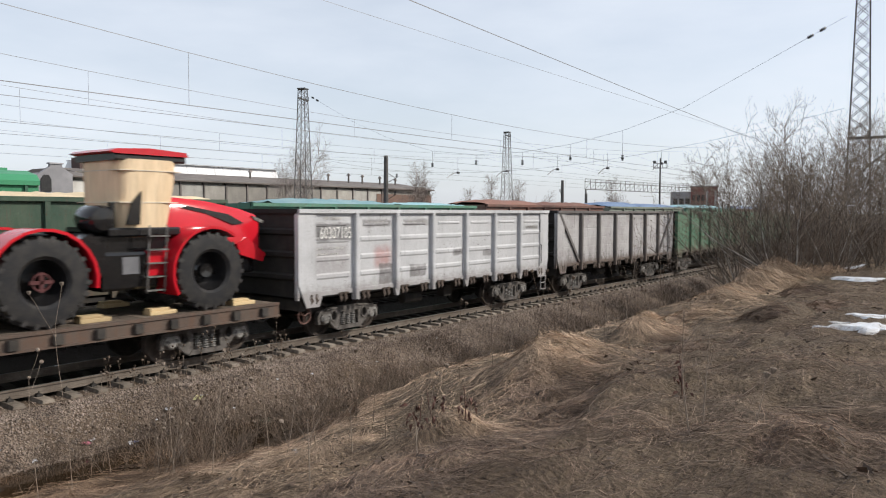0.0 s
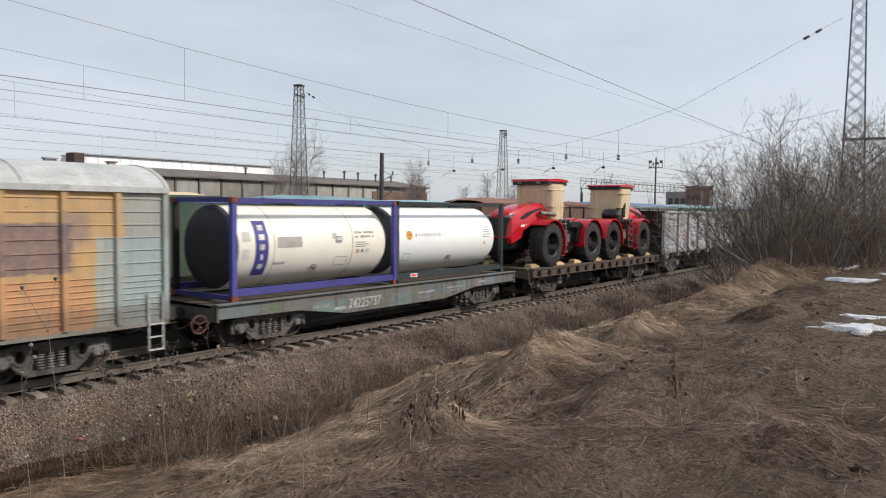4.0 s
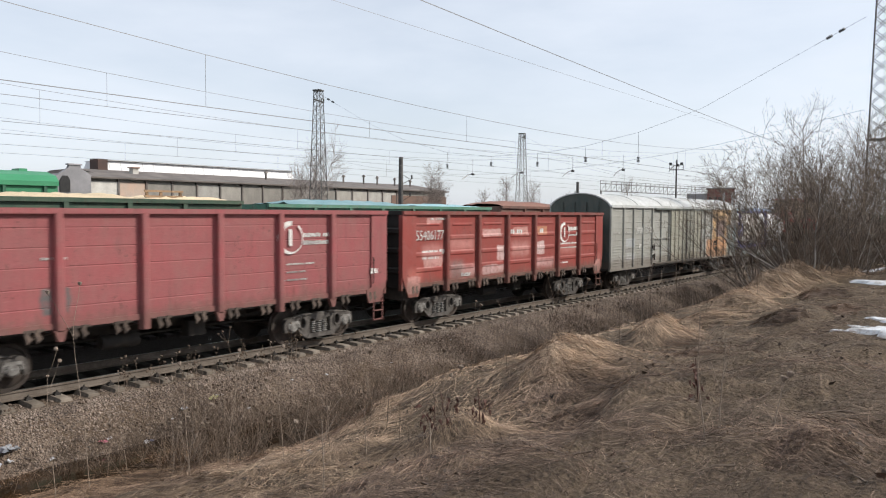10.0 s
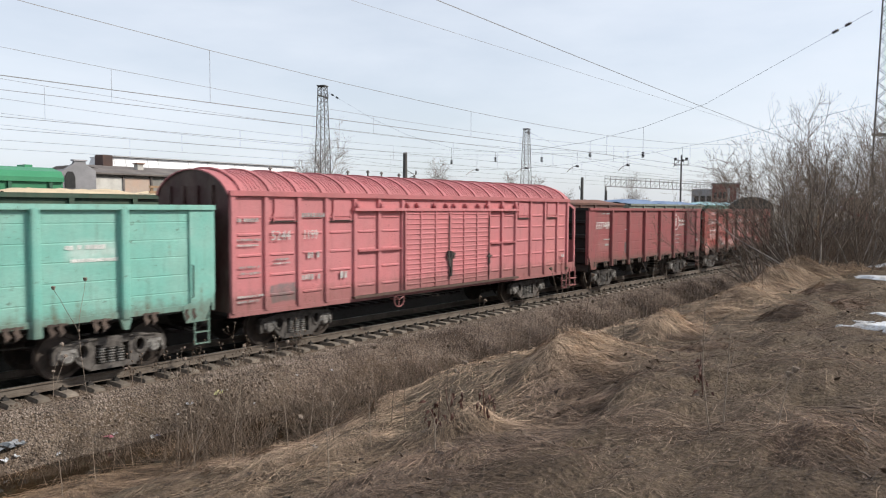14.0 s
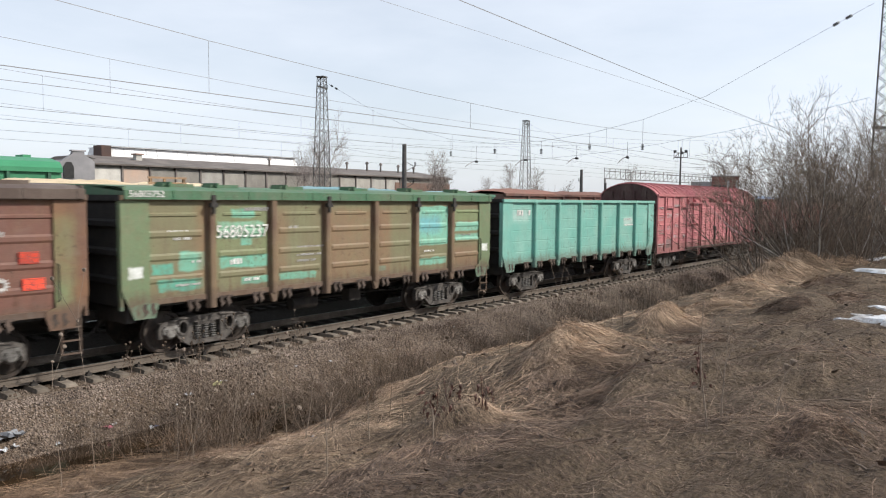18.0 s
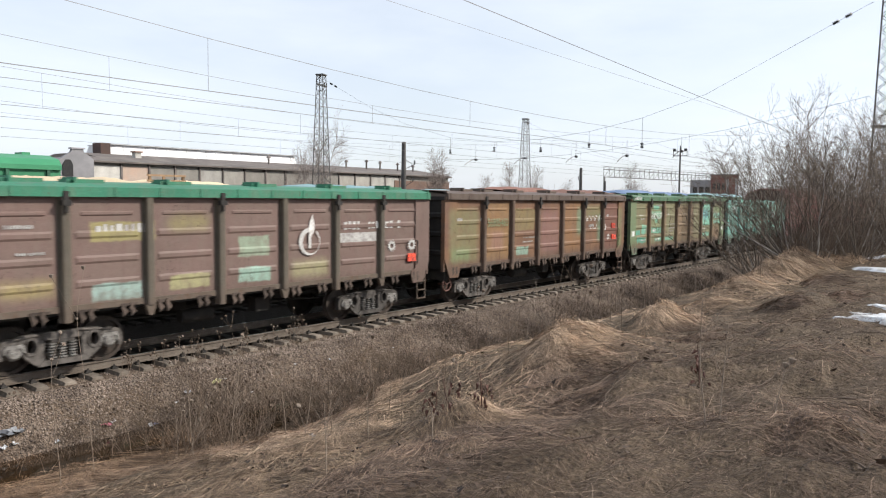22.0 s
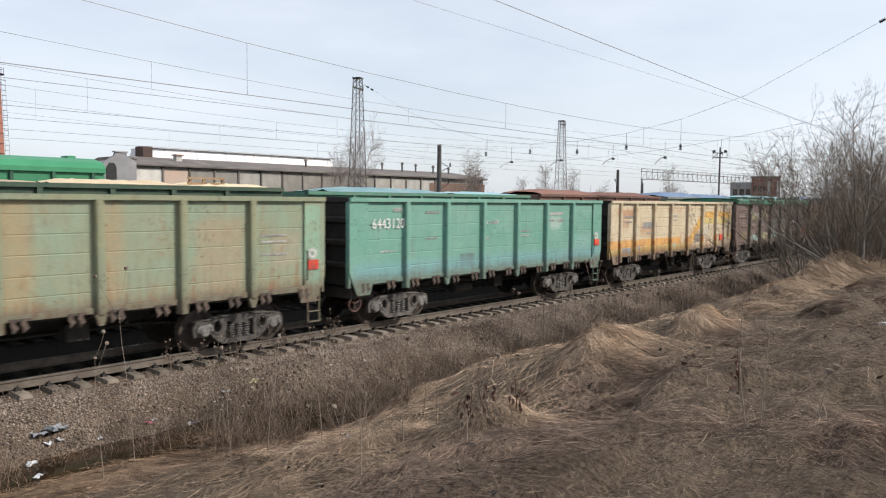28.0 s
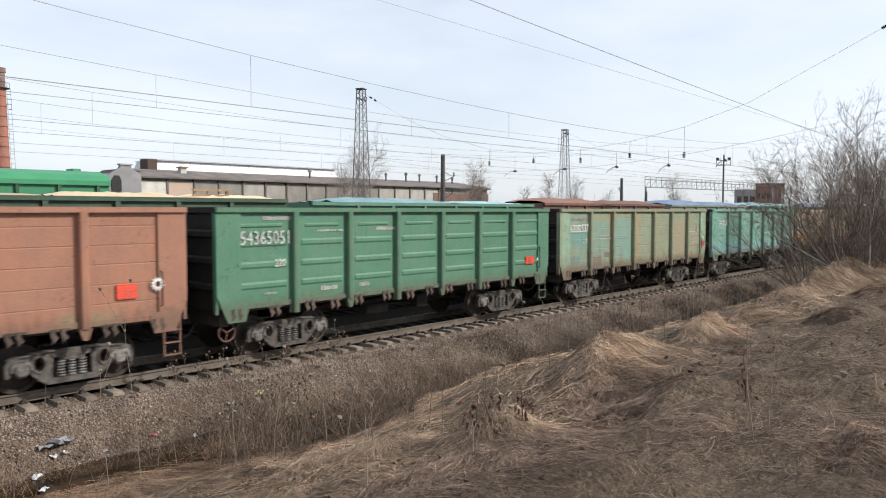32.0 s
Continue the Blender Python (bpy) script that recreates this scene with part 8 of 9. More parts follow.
def shoot(g, out, p, d, length, r, level, kids, bare=0.3, wander=0.1, up=0.05, minr=0.003):
    """A crooked shoot with side shoots that leave it at an acute angle and curve upwards; out takes the stem and its twigs."""
    n = (11, 5, 3, 2)[level]
    p, d = Vector(p), Vector(d).normalized()
    joints = []
    for k in range(n):
        d = (d + Vector((g.gauss(0, wander), g.gauss(0, wander), g.gauss(0, wander) + up))).normalized()
        q = p + d * (length / n)
        ra, rb = r * (1 - 0.78 * k / n), r * (1 - 0.78 * (k + 1) / n)
        out[min(level, 1)].append((*p, *q, max(ra, minr), max(rb, minr)))
        joints.append((q.copy(), d.copy(), (k + 1) / n))
        p = q
    if level >= len(kids):
        return
    first = int(n * bare) if level == 0 else 0
    for _ in range(kids[level]):
        q, e, s = joints[g.randrange(first, n)]
        side = e.cross(Vector((g.gauss(0, 1), g.gauss(0, 1), g.gauss(0, 1)))).normalized()
        part_of = g.uniform(0.22, 0.46) if level == 0 else g.uniform(0.3, 0.6)
        shoot(g, out, q, e + side * g.uniform(0.5, 1.0), length * part_of * (1.25 - 0.6 * s), r * (0.5 - 0.2 * s), level + 1, kids, bare, wander * 1.25, up, minr)


def shrub(x, y, seed, tall, stems, fan, low, thick, kids=(11, 5, 2), mid=0.0, base=0.6):
    """A clump of crooked stems that fan out from one root, each one a part, under a round haze of fine twigs; fan is the lean
    to either side in degrees, mid the middle of the fan, low the number of shoots at its foot."""
    g = random.Random(seed)
    t = thing("shrub", "leafless grey-brown shrub with fanned crooked stems in the thicket", "shrub", "bare shrubs of the thicket", at=(x, y, float(height(x, y)) - 0.05))
    crown, foot = [], []
    across = Vector((-y, x, 0)).normalized()
    away = Vector((x, y, 0)).normalized()
    for k in range(stems):
        a = radians(mid + fan * (2 * (k + g.uniform(0.2, 0.8)) / stems - 1))
        lift = math.cos(a) ** 0.6
        d = across * math.sin(a) + away * g.gauss(0, 0.22) + Vector((0, 0, math.cos(a)))
        root = across * (base * math.sin(a) + g.gauss(0, 0.12)) + away * g.gauss(0, 0.3)
        out = ([], [])
        shoot(g, out, root, d, g.uniform(0.8, 1.08) * tall * (0.72 + 0.28 * lift), g.uniform(0.013, 0.028), 0, kids, 0.22, 0.075, 0.035, thick)
        m = BIRCH if k % 7 == 3 else BARK
        part("stem", big_mesh("stem", *tubes(out[0]), m), m, t, "pale birch-like stem" if k % 7 == 3 else "")
        crown += out[1]
    for k in range(int(low * 0.75)):
        a, rr = g.uniform(0, 6.28), g.uniform(0.1, 1.3)
        out = ([], [])
        shoot(g, out, (rr * math.cos(a), rr * math.sin(a), 0), (math.cos(a) * 0.6, math.sin(a) * 0.6, 1.0), g.uniform(0.6, 2.6), 0.008, 0, (8, 2), 0.1, 0.12, 0.04, thick)
        foot += out[0] + out[1]
    tagged(part("crown", big_mesh("crown", *tubes(crown), TWIG), TWIG, t), "fine leafless twigs", kind="stuff")
    if foot:
        tagged(part("undergrowth", big_mesh("undergrowth", *tubes(foot), UNDERGROWTH), UNDERGROWTH, t), "dark tangle of low shoots", kind="stuff")


def build_thicket():
    # x, y, height, stems, fan, middle of the fan, shoots at the foot
    near = [(24.8, 6.7, 3.3, 10, 28, 30, 12), (23.6, 5.5, 3.4, 11, 30, 32, 26), (24.4, 5.1, 4.1, 13, 34, 8, 30), (25.4, 5.8, 3.7, 11, 30, 20, 40), (25.6, 4.3, 4.6, 11, 32, -2, 40), (27.4, 5.0, 4.4, 11, 34, 6, 44), (27.8, 3.3, 4.7, 11, 34, -6, 44), (29.4, 6.4, 4.2, 10, 34, 10, 44)]
    far = [(30.2, 4.8, 4.5), (31.0, 3.2, 4.9), (33.0, 5.8, 4.6), (34.4, 7.4, 4.1), (34.8, 3.8, 5.1), (37.6, 5.4, 4.9), (39.4, 8.0, 4.3), (40.4, 3.2, 5.4),
           (42.6, 6.0, 4.9), (46.6, 4.0, 5.3), (48.0, 8.2, 4.4), (50.0, 2.0, 5.4), (54.0, 5.0, 5.4)]
    for i, (x, y, tall, stems, fan, mid, low) in enumerate(near):
        shrub(x, y, 100 + i, tall, stems, fan, low, 0.0027, mid=mid)
    for i, (x, y, tall) in enumerate(far):
        shrub(x, y, 140 + i, tall, 8, 34, 52, 0.0034 + 0.00009 * (x - 24), (10, 5, 2))
    for i, (x, y) in enumerate(((25.6, 6.9), (27.8, 7.4), (30.4, 8.2), (33.0, 9.0))):
        shrub(x, y, 190 + i, 1.7, 4, 40, 22, 0.003, (7, 3))


def build_far_trees():
    rows = [(49.0, 90, 11.2, 1), (48.3, 92, 11.8, 1), (50.0, 95, 9.0, 1), (39.6, 105, 9.5, 0), (38.9, 112, 10.5, 0), (33.4, 130, 9.0, 0), (31.6, 135, 8.5, 0), (24.2, 150, 9.0, 0), (29.5, 150, 7.0, 0), (35.2, 150, 7.5, 0), (18.0, 230, 12.0, 0), (13.5, 200, 11.0, 0), (10.0, 180, 10.0, 0)]
    for i, (az, d, h, birch) in enumerate(rows):
        g = random.Random(300 + i)
        t = thing("tree", "bare birch tree behind the yard tracks" if birch else "bare leafless tree beyond the yard", "tree", "bare trees beyond the yard", at=polar(az, d, -0.4))
        out, fine = ([], []), 0.0045 * d / 100
        shoot(g, out, (0, 0, 0), (g.uniform(-0.05, 0.05), 0, 1.0), h * 0.95, h * 0.009, 0, (26, 9, 4), 0.28, 0.05, 0.05, fine)
        for k in range(3):
            shoot(g, out, (0, 0, h * g.uniform(0.12, 0.3)), (g.gauss(0, 0.35), g.gauss(0, 0.35), 1.0), h * g.uniform(0.45, 0.6), h * 0.005, 0, (14, 7, 3), 0.3, 0.07, 0.05, fine)
        part("trunk", big_mesh("trunk", *tubes(out[0]), BIRCH if birch else BARK), BIRCH if birch else BARK, t)
        part("crown", big_mesh("crown", *tubes(out[1]), BIRCH_TWIG if birch else FAR_TWIG), BIRCH_TWIG if birch else FAR_TWIG, t)
    # low scrub along the far side of the yard
    out = ([], [])
    g = random.Random(77)
    for k in range(150):
        az = g.uniform(14, 46)
        d = g.uniform(130, 220)
        p = polar(az, d, -0.4)
        for j in range(3):
            grow(g, out, (p.x + g.uniform(-3, 3), p.y + g.uniform(-2, 2), -0.4), (g.gauss(0, 0.25), g.gauss(0, 0.25), 1), g.uniform(2.5, 5.5), 0.05, 0, kids=(6, 0), minr=0.022)
    m = surf("far_scrub_twigs", (0.2, 0.15, 0.12), (0.15, 0.12, 0.1), 0.2, 0.9, 0.0, spread=0.3, island=True)
    tagged(new("scrub", big_mesh("scrub", *tubes(out[0] + out[1]), m)), "leafless brown scrub along the far yard edge", "scrub", kind="stuff")


def straw_material():
    n = Nodes("dead_grass")
    k = n.rand(True)
    ramp = n.t.nodes.new("ShaderNodeValToRGB")
    n.put(ramp, 0, k)
    e = ramp.color_ramp.elements
    e[0].position, e[0].color = 0.0, (0.05, 0.037, 0.028, 1)
    e[1].position, e[1].color = 1.0, (0.38, 0.3, 0.215, 1)
    for p, c in ((0.3, (0.08, 0.058, 0.042, 1)), (0.62, (0.165, 0.12, 0.085, 1)), (0.86, (0.245, 0.184, 0.13, 1))):
        x = e.new(p)
        x.color = c
    # larger fields: paler straw on the crest, darker mats lower on the plateau, red-brown sedge between
    fld = n.noise(0.55, 6, 0.7)
    x, y, z = n.xyz()
    wob = n.math("ADD", y, n.ramp(n.noise(0.4, 4, 0.6), 0, 1, -1.4, 1.4))
    crest = n.math("MULTIPLY", n.ramp(wob, 3.3, 4.4), n.ramp(wob, 9.5, 6.5))
    field = n.math("ADD", n.ramp(fld, 0.36, 0.64, 0.56, 1.32), n.math("MULTIPLY", n.math("MULTIPLY", crest, n.math("MULTIPLY", n.ramp(x, 4.6, 7.2, 0.2, 1.0), n.ramp(x, 14, 19, 1.0, 0.7))), 1.3))
    field = n.math("MULTIPLY", field, n.ramp(wob, 0.6, 3.2, 0.72, 1.12))
    tone = n.mix(n.ramp(n.noise(0.8, 4, 0.6, None, None, 0.5), 0.45, 0.65), (1.04, 0.98, 1.0), (1.06, 0.96, 0.97))
    tone = n.mix(crest, tone, (1.02, 0.985, 0.95))
    sedge = n.math("MULTIPLY", n.math("MULTIPLY", n.ramp(wob, 7.6, 9.6), n.ramp(wob, 12.4, 11.4)), n.ramp(x, 11.0, 7.5))
    tone = n.mix(sedge, tone, (1.09, 0.97, 0.88))
    col = n.mix(1.0, n.mix(1.0, ramp.outputs[0], field, "MULTIPLY"), tone, "MULTIPLY")
    return n.done(col, 0.75, 0.0, 0.25)


def blades(x, y, ang, elev, length, width, droop, rng, lift=0.0):
    """Bent grass blades: two quads each."""
    n = len(x)
    z = height(x, y) + lift
    d = np.stack([np.cos(ang) * np.cos(elev), np.sin(ang) * np.cos(elev), np.sin(elev)], -1)
    p0 = np.stack([x, y, z], -1)
    p1 = p0 + d * (length * 0.5)[:, None]
    d2 = d.copy()
    d2[:, 2] -= droop
    d2 += rng.normal(0, 0.25, (n, 3)) * np.array([1, 1, 0.4])
    d2 /= np.linalg.norm(d2, axis=1, keepdims=True)
    p2 = p1 + d2 * (length * 0.5)[:, None]
    for p, gap in ((p1, 0.012), (p2, 0.006)):
        p[:, 2] = np.maximum(p[:, 2], height(p[:, 0], p[:, 1]) + gap + 0.02 * rng.random(n))
    side = np.stack([-np.sin(ang), np.cos(ang), rng.normal(0, 0.5, n)], -1)
    side /= np.linalg.norm(side, axis=1, keepdims=True)
    s = side * width[:, None] * 0.5
    V = np.stack([p0 - s, p0 + s, p1 - s * 0.9, p1 + s * 0.9, p2 - s * 0.2, p2 + s * 0.2], 1)
    F = np.array([(0, 1, 3, 2), (2, 3, 5, 4)])[None] + (np.arange(n) * 6)[:, None, None]
    return V.reshape(-1, 3), F.reshape(-1, 4)


def strands(x, y, ang, length, width, lift, curl, rng, n=4, settle=0.6):
    """Limp grass that follows the ground: a ribbon of n pieces that starts lifted and sinks on to the sod."""
    m = len(x)
    px, py, a = x.copy(), y.copy(), ang.copy()
    side = np.stack([-np.sin(ang), np.cos(ang), rng.normal(0, 0.45, m)], -1)
    side /= np.linalg.norm(side, axis=1, keepdims=True)
    rows = []
    for k in range(n + 1):
        up = lift * (1 - (k / n) ** settle) + 0.012 + 0.012 * rng.random(m)
        p = np.stack([px, py, height(px, py) + up], -1)
        w = (width * 0.5 * (1.0 if k < n else 0.25) * (0.75 if k == 0 else 1))[:, None] * side
        rows += [p - w, p + w]
        a = a + curl / n + rng.normal(0, 0.14, m)
        px, py = px + np.cos(a) * length / n, py + np.sin(a) * length / n
    V = np.stack(rows, 1)
    F = np.array([(2 * k, 2 * k + 1, 2 * k + 3, 2 * k + 2) for k in range(n)])[None] + (np.arange(m) * 2 * (n + 1))[:, None, None]
    return V.reshape(-1, 3), F.reshape(-1, 4)


# tufts: centre, size, the way in which most of their strands lie (degrees)
TUFTS = [(5.65, 4.35, 0.75, 280), (7.7, 4.3, 0.8, 300), (8.3, 4.7, 0.9, 320), (9.1, 4.9, 0.9, 330), (9.9, 5.0, 0.7, 330), (11.8, 4.75, 0.85, 300), (12.4, 5.0, 0.6, 330), (14.2, 4.9, 0.7, 320), (16.1, 4.9, 1.0, 300), (17.4, 5.1, 0.8, 330),
         (18.9, 5.3, 0.9, 310), (20.4, 5.4, 0.9, 300), (21.3, 5.5, 1.1, 290), (22.6, 5.5, 1.2, 280), (23.5, 5.5, 1.2, 300), (24.6, 5.0, 1.1, 300), (25.7, 4.5, 1.1, 290), (5.0, 5.2, 0.7, 240), (4.4, 5.6, 0.6, 220), (4.9, 4.0, 0.5, 300),
         (4.3, 6.4, 0.6, 100), (3.5, 5.0, 0.6, 170), (5.9, 6.2, 0.7, 60), (5.4, 1.1, 0.42, 330), (6.6, 3.6, 0.5, 340), (10.3, 3.6, 0.5, 340), (13.4, 3.3, 0.6, 330), (17.4, 3.5, 0.8, 320), (15.0, 2.7, 0.6, 340), (6.4, 8.2, 0.7, 40), (7.6, 7.4, 0.8, 60), (5.0, 7.8, 0.6, 90), (4.6, 2.9, 0.4, 320), (6.6, 9.6, 0.75, 300), (7.1, 9.9, 0.7, 250), (6.1, 9.2, 0.6, 320), (9.6, 10.6, 0.8, 350), (10.8, 10.8, 0.9, 10), (12.2, 10.9, 0.9, 0), (13.6, 10.9, 0.9, 350), (15.2, 10.8, 0.9, 10), (8.4, 10.4, 0.7, 330), (4.2, 8.8, 0.7, 320), (4.7, 9.6, 0.75, 300), (5.3, 10.3, 0.75, 330), (4.2, 10.4, 0.7, 300), (3.6, 9.5, 0.7, 320), (5.9, 10.9, 0.6, 340)]


def build_grass():
    rng = np.random.default_rng(12)
    allV, allF, k = [], [], 0

    def put(V, F):
        nonlocal k
        allV.append(V), allF.append(F + k)
        k += len(V)

    # the lying mat, combed by wind and melt water, in whorls and thin spots
    n = 300000
    rad = 3.0 + 31 * rng.random(n) ** 2.1
    az = np.radians(rng.uniform(1, 84, n))
    x, y = rad * np.cos(az), rad * np.sin(az)
    bare = fnoise(x, y, 0.9, 51, 5)
    keep = (y < 10.8 + 0.7 * step(9.0, 6.5, x) + 1.2 * fnoise(x, y, 0.7, 61)) & (rng.random(n) < np.clip(0.5 + 4.6 * bare, 0.05, 1.0)) & ~((np.abs(x - 13.0) < 1.2) & (np.abs(y - 1.6) < 0.6))
    x, y, rad = x[keep], y[keep], rad[keep]
    n = len(x)
    flow = -0.5 + 9.0 * fnoise(x, y, 0.55, 71, 4) + rng.normal(0, 0.36, n) + np.where(rng.random(n) < 0.14, rng.uniform(0, 6.28, n), 0)
    size = rng.uniform(0.07, 0.42, n) * (0.8 + 0.5 * np.exp(-((y - 5.0) / 1.6) ** 2))
    wd = (0.0012 + 0.00024 * rad) * rng.uniform(0.6, 1.5, n)
    put(*strands(x, y, flow, size, wd, np.abs(rng.normal(0, 0.024, n)), rng.normal(0, 0.8, n), rng, 2))
    # short broken straw and litter close by, where the mat is thin
    m = 110000
    rad = 2.9 + 7.5 * rng.random(m) ** 1.3
    az = np.radians(rng.uniform(1, 70, m))
    x, y = rad * np.cos(az), rad * np.sin(az)
    ok = (y < 5.5) & (rng.random(m) < np.clip(0.6 - 3.5 * fnoise(x, y, 0.9, 51, 5), 0.1, 1))
    x, y, rad = x[ok], y[ok], rad[ok]
    m = len(x)
    put(*strands(x, y, rng.uniform(0, 6.28, m), rng.uniform(0.025, 0.11, m), (0.0014 + 0.0003 * rad) * rng.uniform(0.6, 1.5, m), np.abs(rng.normal(0, 0.012, m)), rng.normal(0, 0.5, m), rng, 1))
    # thinner cover on the rest of the plateau, round about
    m = 20000
    rad, az = 0.6 + 11 * rng.random(m), rng.uniform(0, 6.28, m)
    x, y = rad * np.cos(az), rad * np.sin(az)
    ok = (y < 6) & ~((rad > 3.0) & (az > 0.02) & (az < 1.46))
    x, y = x[ok], y[ok]
    m = len(x)
    put(*strands(x, y, -0.5 + 9.0 * fnoise(x, y, 0.55, 71, 4) + rng.normal(0, 0.5, m), rng.uniform(0.1, 0.4, m), rng.uniform(0.003, 0.006, m), np.abs(rng.normal(0, 0.024, m)), rng.normal(0, 0.8, m), rng, 3))
    # long pale straws strewn over it
    m = 5000
    rad = 3.2 + 24 * rng.random(m) ** 1.8
    az = np.radians(rng.uniform(4, 80, m))
    x, y = rad * np.cos(az), rad * np.sin(az)
    ok = (y < 9.5 + 1.9 * step(9.0, 7.0, x)) & (fnoise(x, y, 0.7, 91, 3) > -0.06)
    x, y, rad = x[ok], y[ok], rad[ok]
    m = len(x)
    put(*strands(x, y, rng.uniform(0, 6.28, m), rng.uniform(0.2, 0.6, m), (0.0016 + 0.00025 * rad) * rng.uniform(0.7, 1.3, m), rng.uniform(0.02, 0.12, m), rng.normal(0, 0.5, m), rng, 4, 1.3))
    # tufts: limp strands that hang down all round their mound, most of them one way
    for cx, cy, s, way in TUFTS:
        m = int(3700 * s)
        a = rng.uniform(0, 6.28, m)
        r = 0.62 * s * np.sqrt(rng.random(m))
        ox, oy = r * np.cos(a) * 1.25, r * np.sin(a) * 0.8
        out = np.arctan2(np.sin(a) * 0.55 + 0.6 * math.sin(radians(way)), np.cos(a) * 0.55 + 0.6 * math.cos(radians(way))) + rng.normal(0, 0.45, m)
        d = math.hypot(cx, cy)
        put(*strands(cx + ox, cy + oy, out, rng.uniform(0.15, 0.62, m) * s, (0.00095 + 0.00018 * d) * rng.uniform(0.6, 1.6, m), (rng.random(m) ** 2 * 0.2 + 0.015) * s * (1.1 - r / (0.62 * s)), rng.normal(0, 0.7, m), rng, 3, 1.4))
    # long straws combed along the water's edge, and a pale bunch that stands in it
    m = 1500
    x, y = rng.uniform(2.6, 8.0, m), rng.uniform(9.4, 11.7, m)
    put(*strands(x, y, 0.35 + rng.normal(0, 0.3, m), rng.uniform(0.3, 0.95, m), rng.uniform(0.0025, 0.005, m), rng.uniform(0.02, 0.12, m), rng.normal(0, 0.4, m), rng, 4, 1.2))
    m = 700
    a, r = rng.uniform(0, 6.28, m), 0.38 * np.sqrt(rng.random(m))
    put(*blades(6.95 + r * np.cos(a) * 1.3, 11.05 + r * np.sin(a), a + rng.normal(0, 0.6, m), rng.uniform(0.7, 1.45, m), rng.uniform(0.25, 0.6, m), rng.uniform(0.003, 0.006, m), rng.uniform(0.5, 1.2, m), rng, 0.03))
    # thin growth on the ballast foot and in the ditch
    n = 70000
    x = 2 + 36 * rng.random(n) ** 1.4
    y = 10.4 + 3.4 * rng.random(n) ** 0.8
    keep = rng.random(n) < np.clip(0.36 + 2.8 * fnoise(x, y, 0.8, 81) - 0.42 * step(12.6, 13.4, y) - 0.75 * step(10.5, 10.9, y) * step(12.5, 12.0, y) * step(10.5, 8.0, x), 0.02, 1)
    x, y = x[keep], y[keep]
    n = len(x)
    put(*blades(x, y, rng.uniform(0, 6.28, n), rng.uniform(0.1, 1.3, n), rng.uniform(0.08, 0.4, n), np.full(n, 0.0045), rng.uniform(0.2, 0.8, n), rng))
    tagged(new("dead_grass", big_mesh("dead_grass", np.concatenate(allV), np.concatenate(allF), straw_material())), "matted straw-coloured dead grass in combed tussocks", "grass", kind="stuff")


def build_bank_growth():
    """Dead brown stalks that cover the foot of the ballast and the far ditch."""
    rng = np.random.default_rng(23)
    n = 60000
    x = 11 + 30 * rng.random(n) ** 1.2
    y = rng.uniform(10.6, 13.9, n)
    keep = rng.random(n) < np.clip(0.42 + 2.6 * fnoise(x, y, 0.7, 83) - 0.4 * step(13.2, 13.9, y), 0.02, 1) * step(11, 15, x)
    x, y = x[keep], y[keep]
    n = len(x)
    m = surf("dead_stalks", (0.088, 0.062, 0.045), (0.05, 0.036, 0.028), 0.6, 0.9, 0.0, spread=0.55, island=True)
    V, F = blades(x, y, rng.uniform(0, 6.28, n), rng.uniform(0.25, 1.4, n), rng.uniform(0.1, 0.45, n), 0.0022 + 0.00016 * x, rng.uniform(0.1, 0.6, n), rng)
    tagged(new("dead_weeds", big_mesh("dead_weeds", V, F, m)), "dark brown dead weeds at the foot of the ballast", "weeds", kind="stuff")


def weed(x, y, h, seed, heads=True, branchy=2, lean=0.08, thin=0.0065):
    g = random.Random(seed)
    dry = TWIG if seed % 5 == 1 or seed < 100 else UNDERGROWTH
    out = ([], [])
    grow(g, out, (0, 0, 0), (g.gauss(0, lean), g.gauss(0, lean), 1), h, thin, 0, 0.05, 0.0, (branchy, 0), 0.6, 0.45, 0.0032)
    t = thing("dry_weed", "dead brown weed stalk with dry seed heads on the ballast" if heads else "thin bleached dead weed stalk by the ditch", "weed", "dry weeds", at=(x, y, float(height(x, y)) - 0.02))
    part("stalk", big_mesh("stalk", *tubes(out[0]), dry), dry, t)
    for j in range(0, len(out[1]), 4):
        part("side_shoot", big_mesh("side_shoot", *tubes(out[1][j:j + 4]), dry), dry, t)
    if heads:
        if "burr" not in CACHE:
            CACHE["burr"] = Geo().turned([(0.0, -0.012), (0.016, -0.004), (0.021, 0.01), (0.026, 0.03), (0.017, 0.026), (0.012, 0.034), (0.0, 0.03)], 7, "z").mesh("seed_head")
        for s in out[0][-1:] + out[1][3::4]:
            part("seed_head", CACHE["burr"], dry, t, at=Matrix.Translation(s[3:6]) @ Matrix.Rotation(g.gauss(0, 0.5), 4, "X") @ Matrix.Scale(g.uniform(0.7, 1.2), 4))
    return t


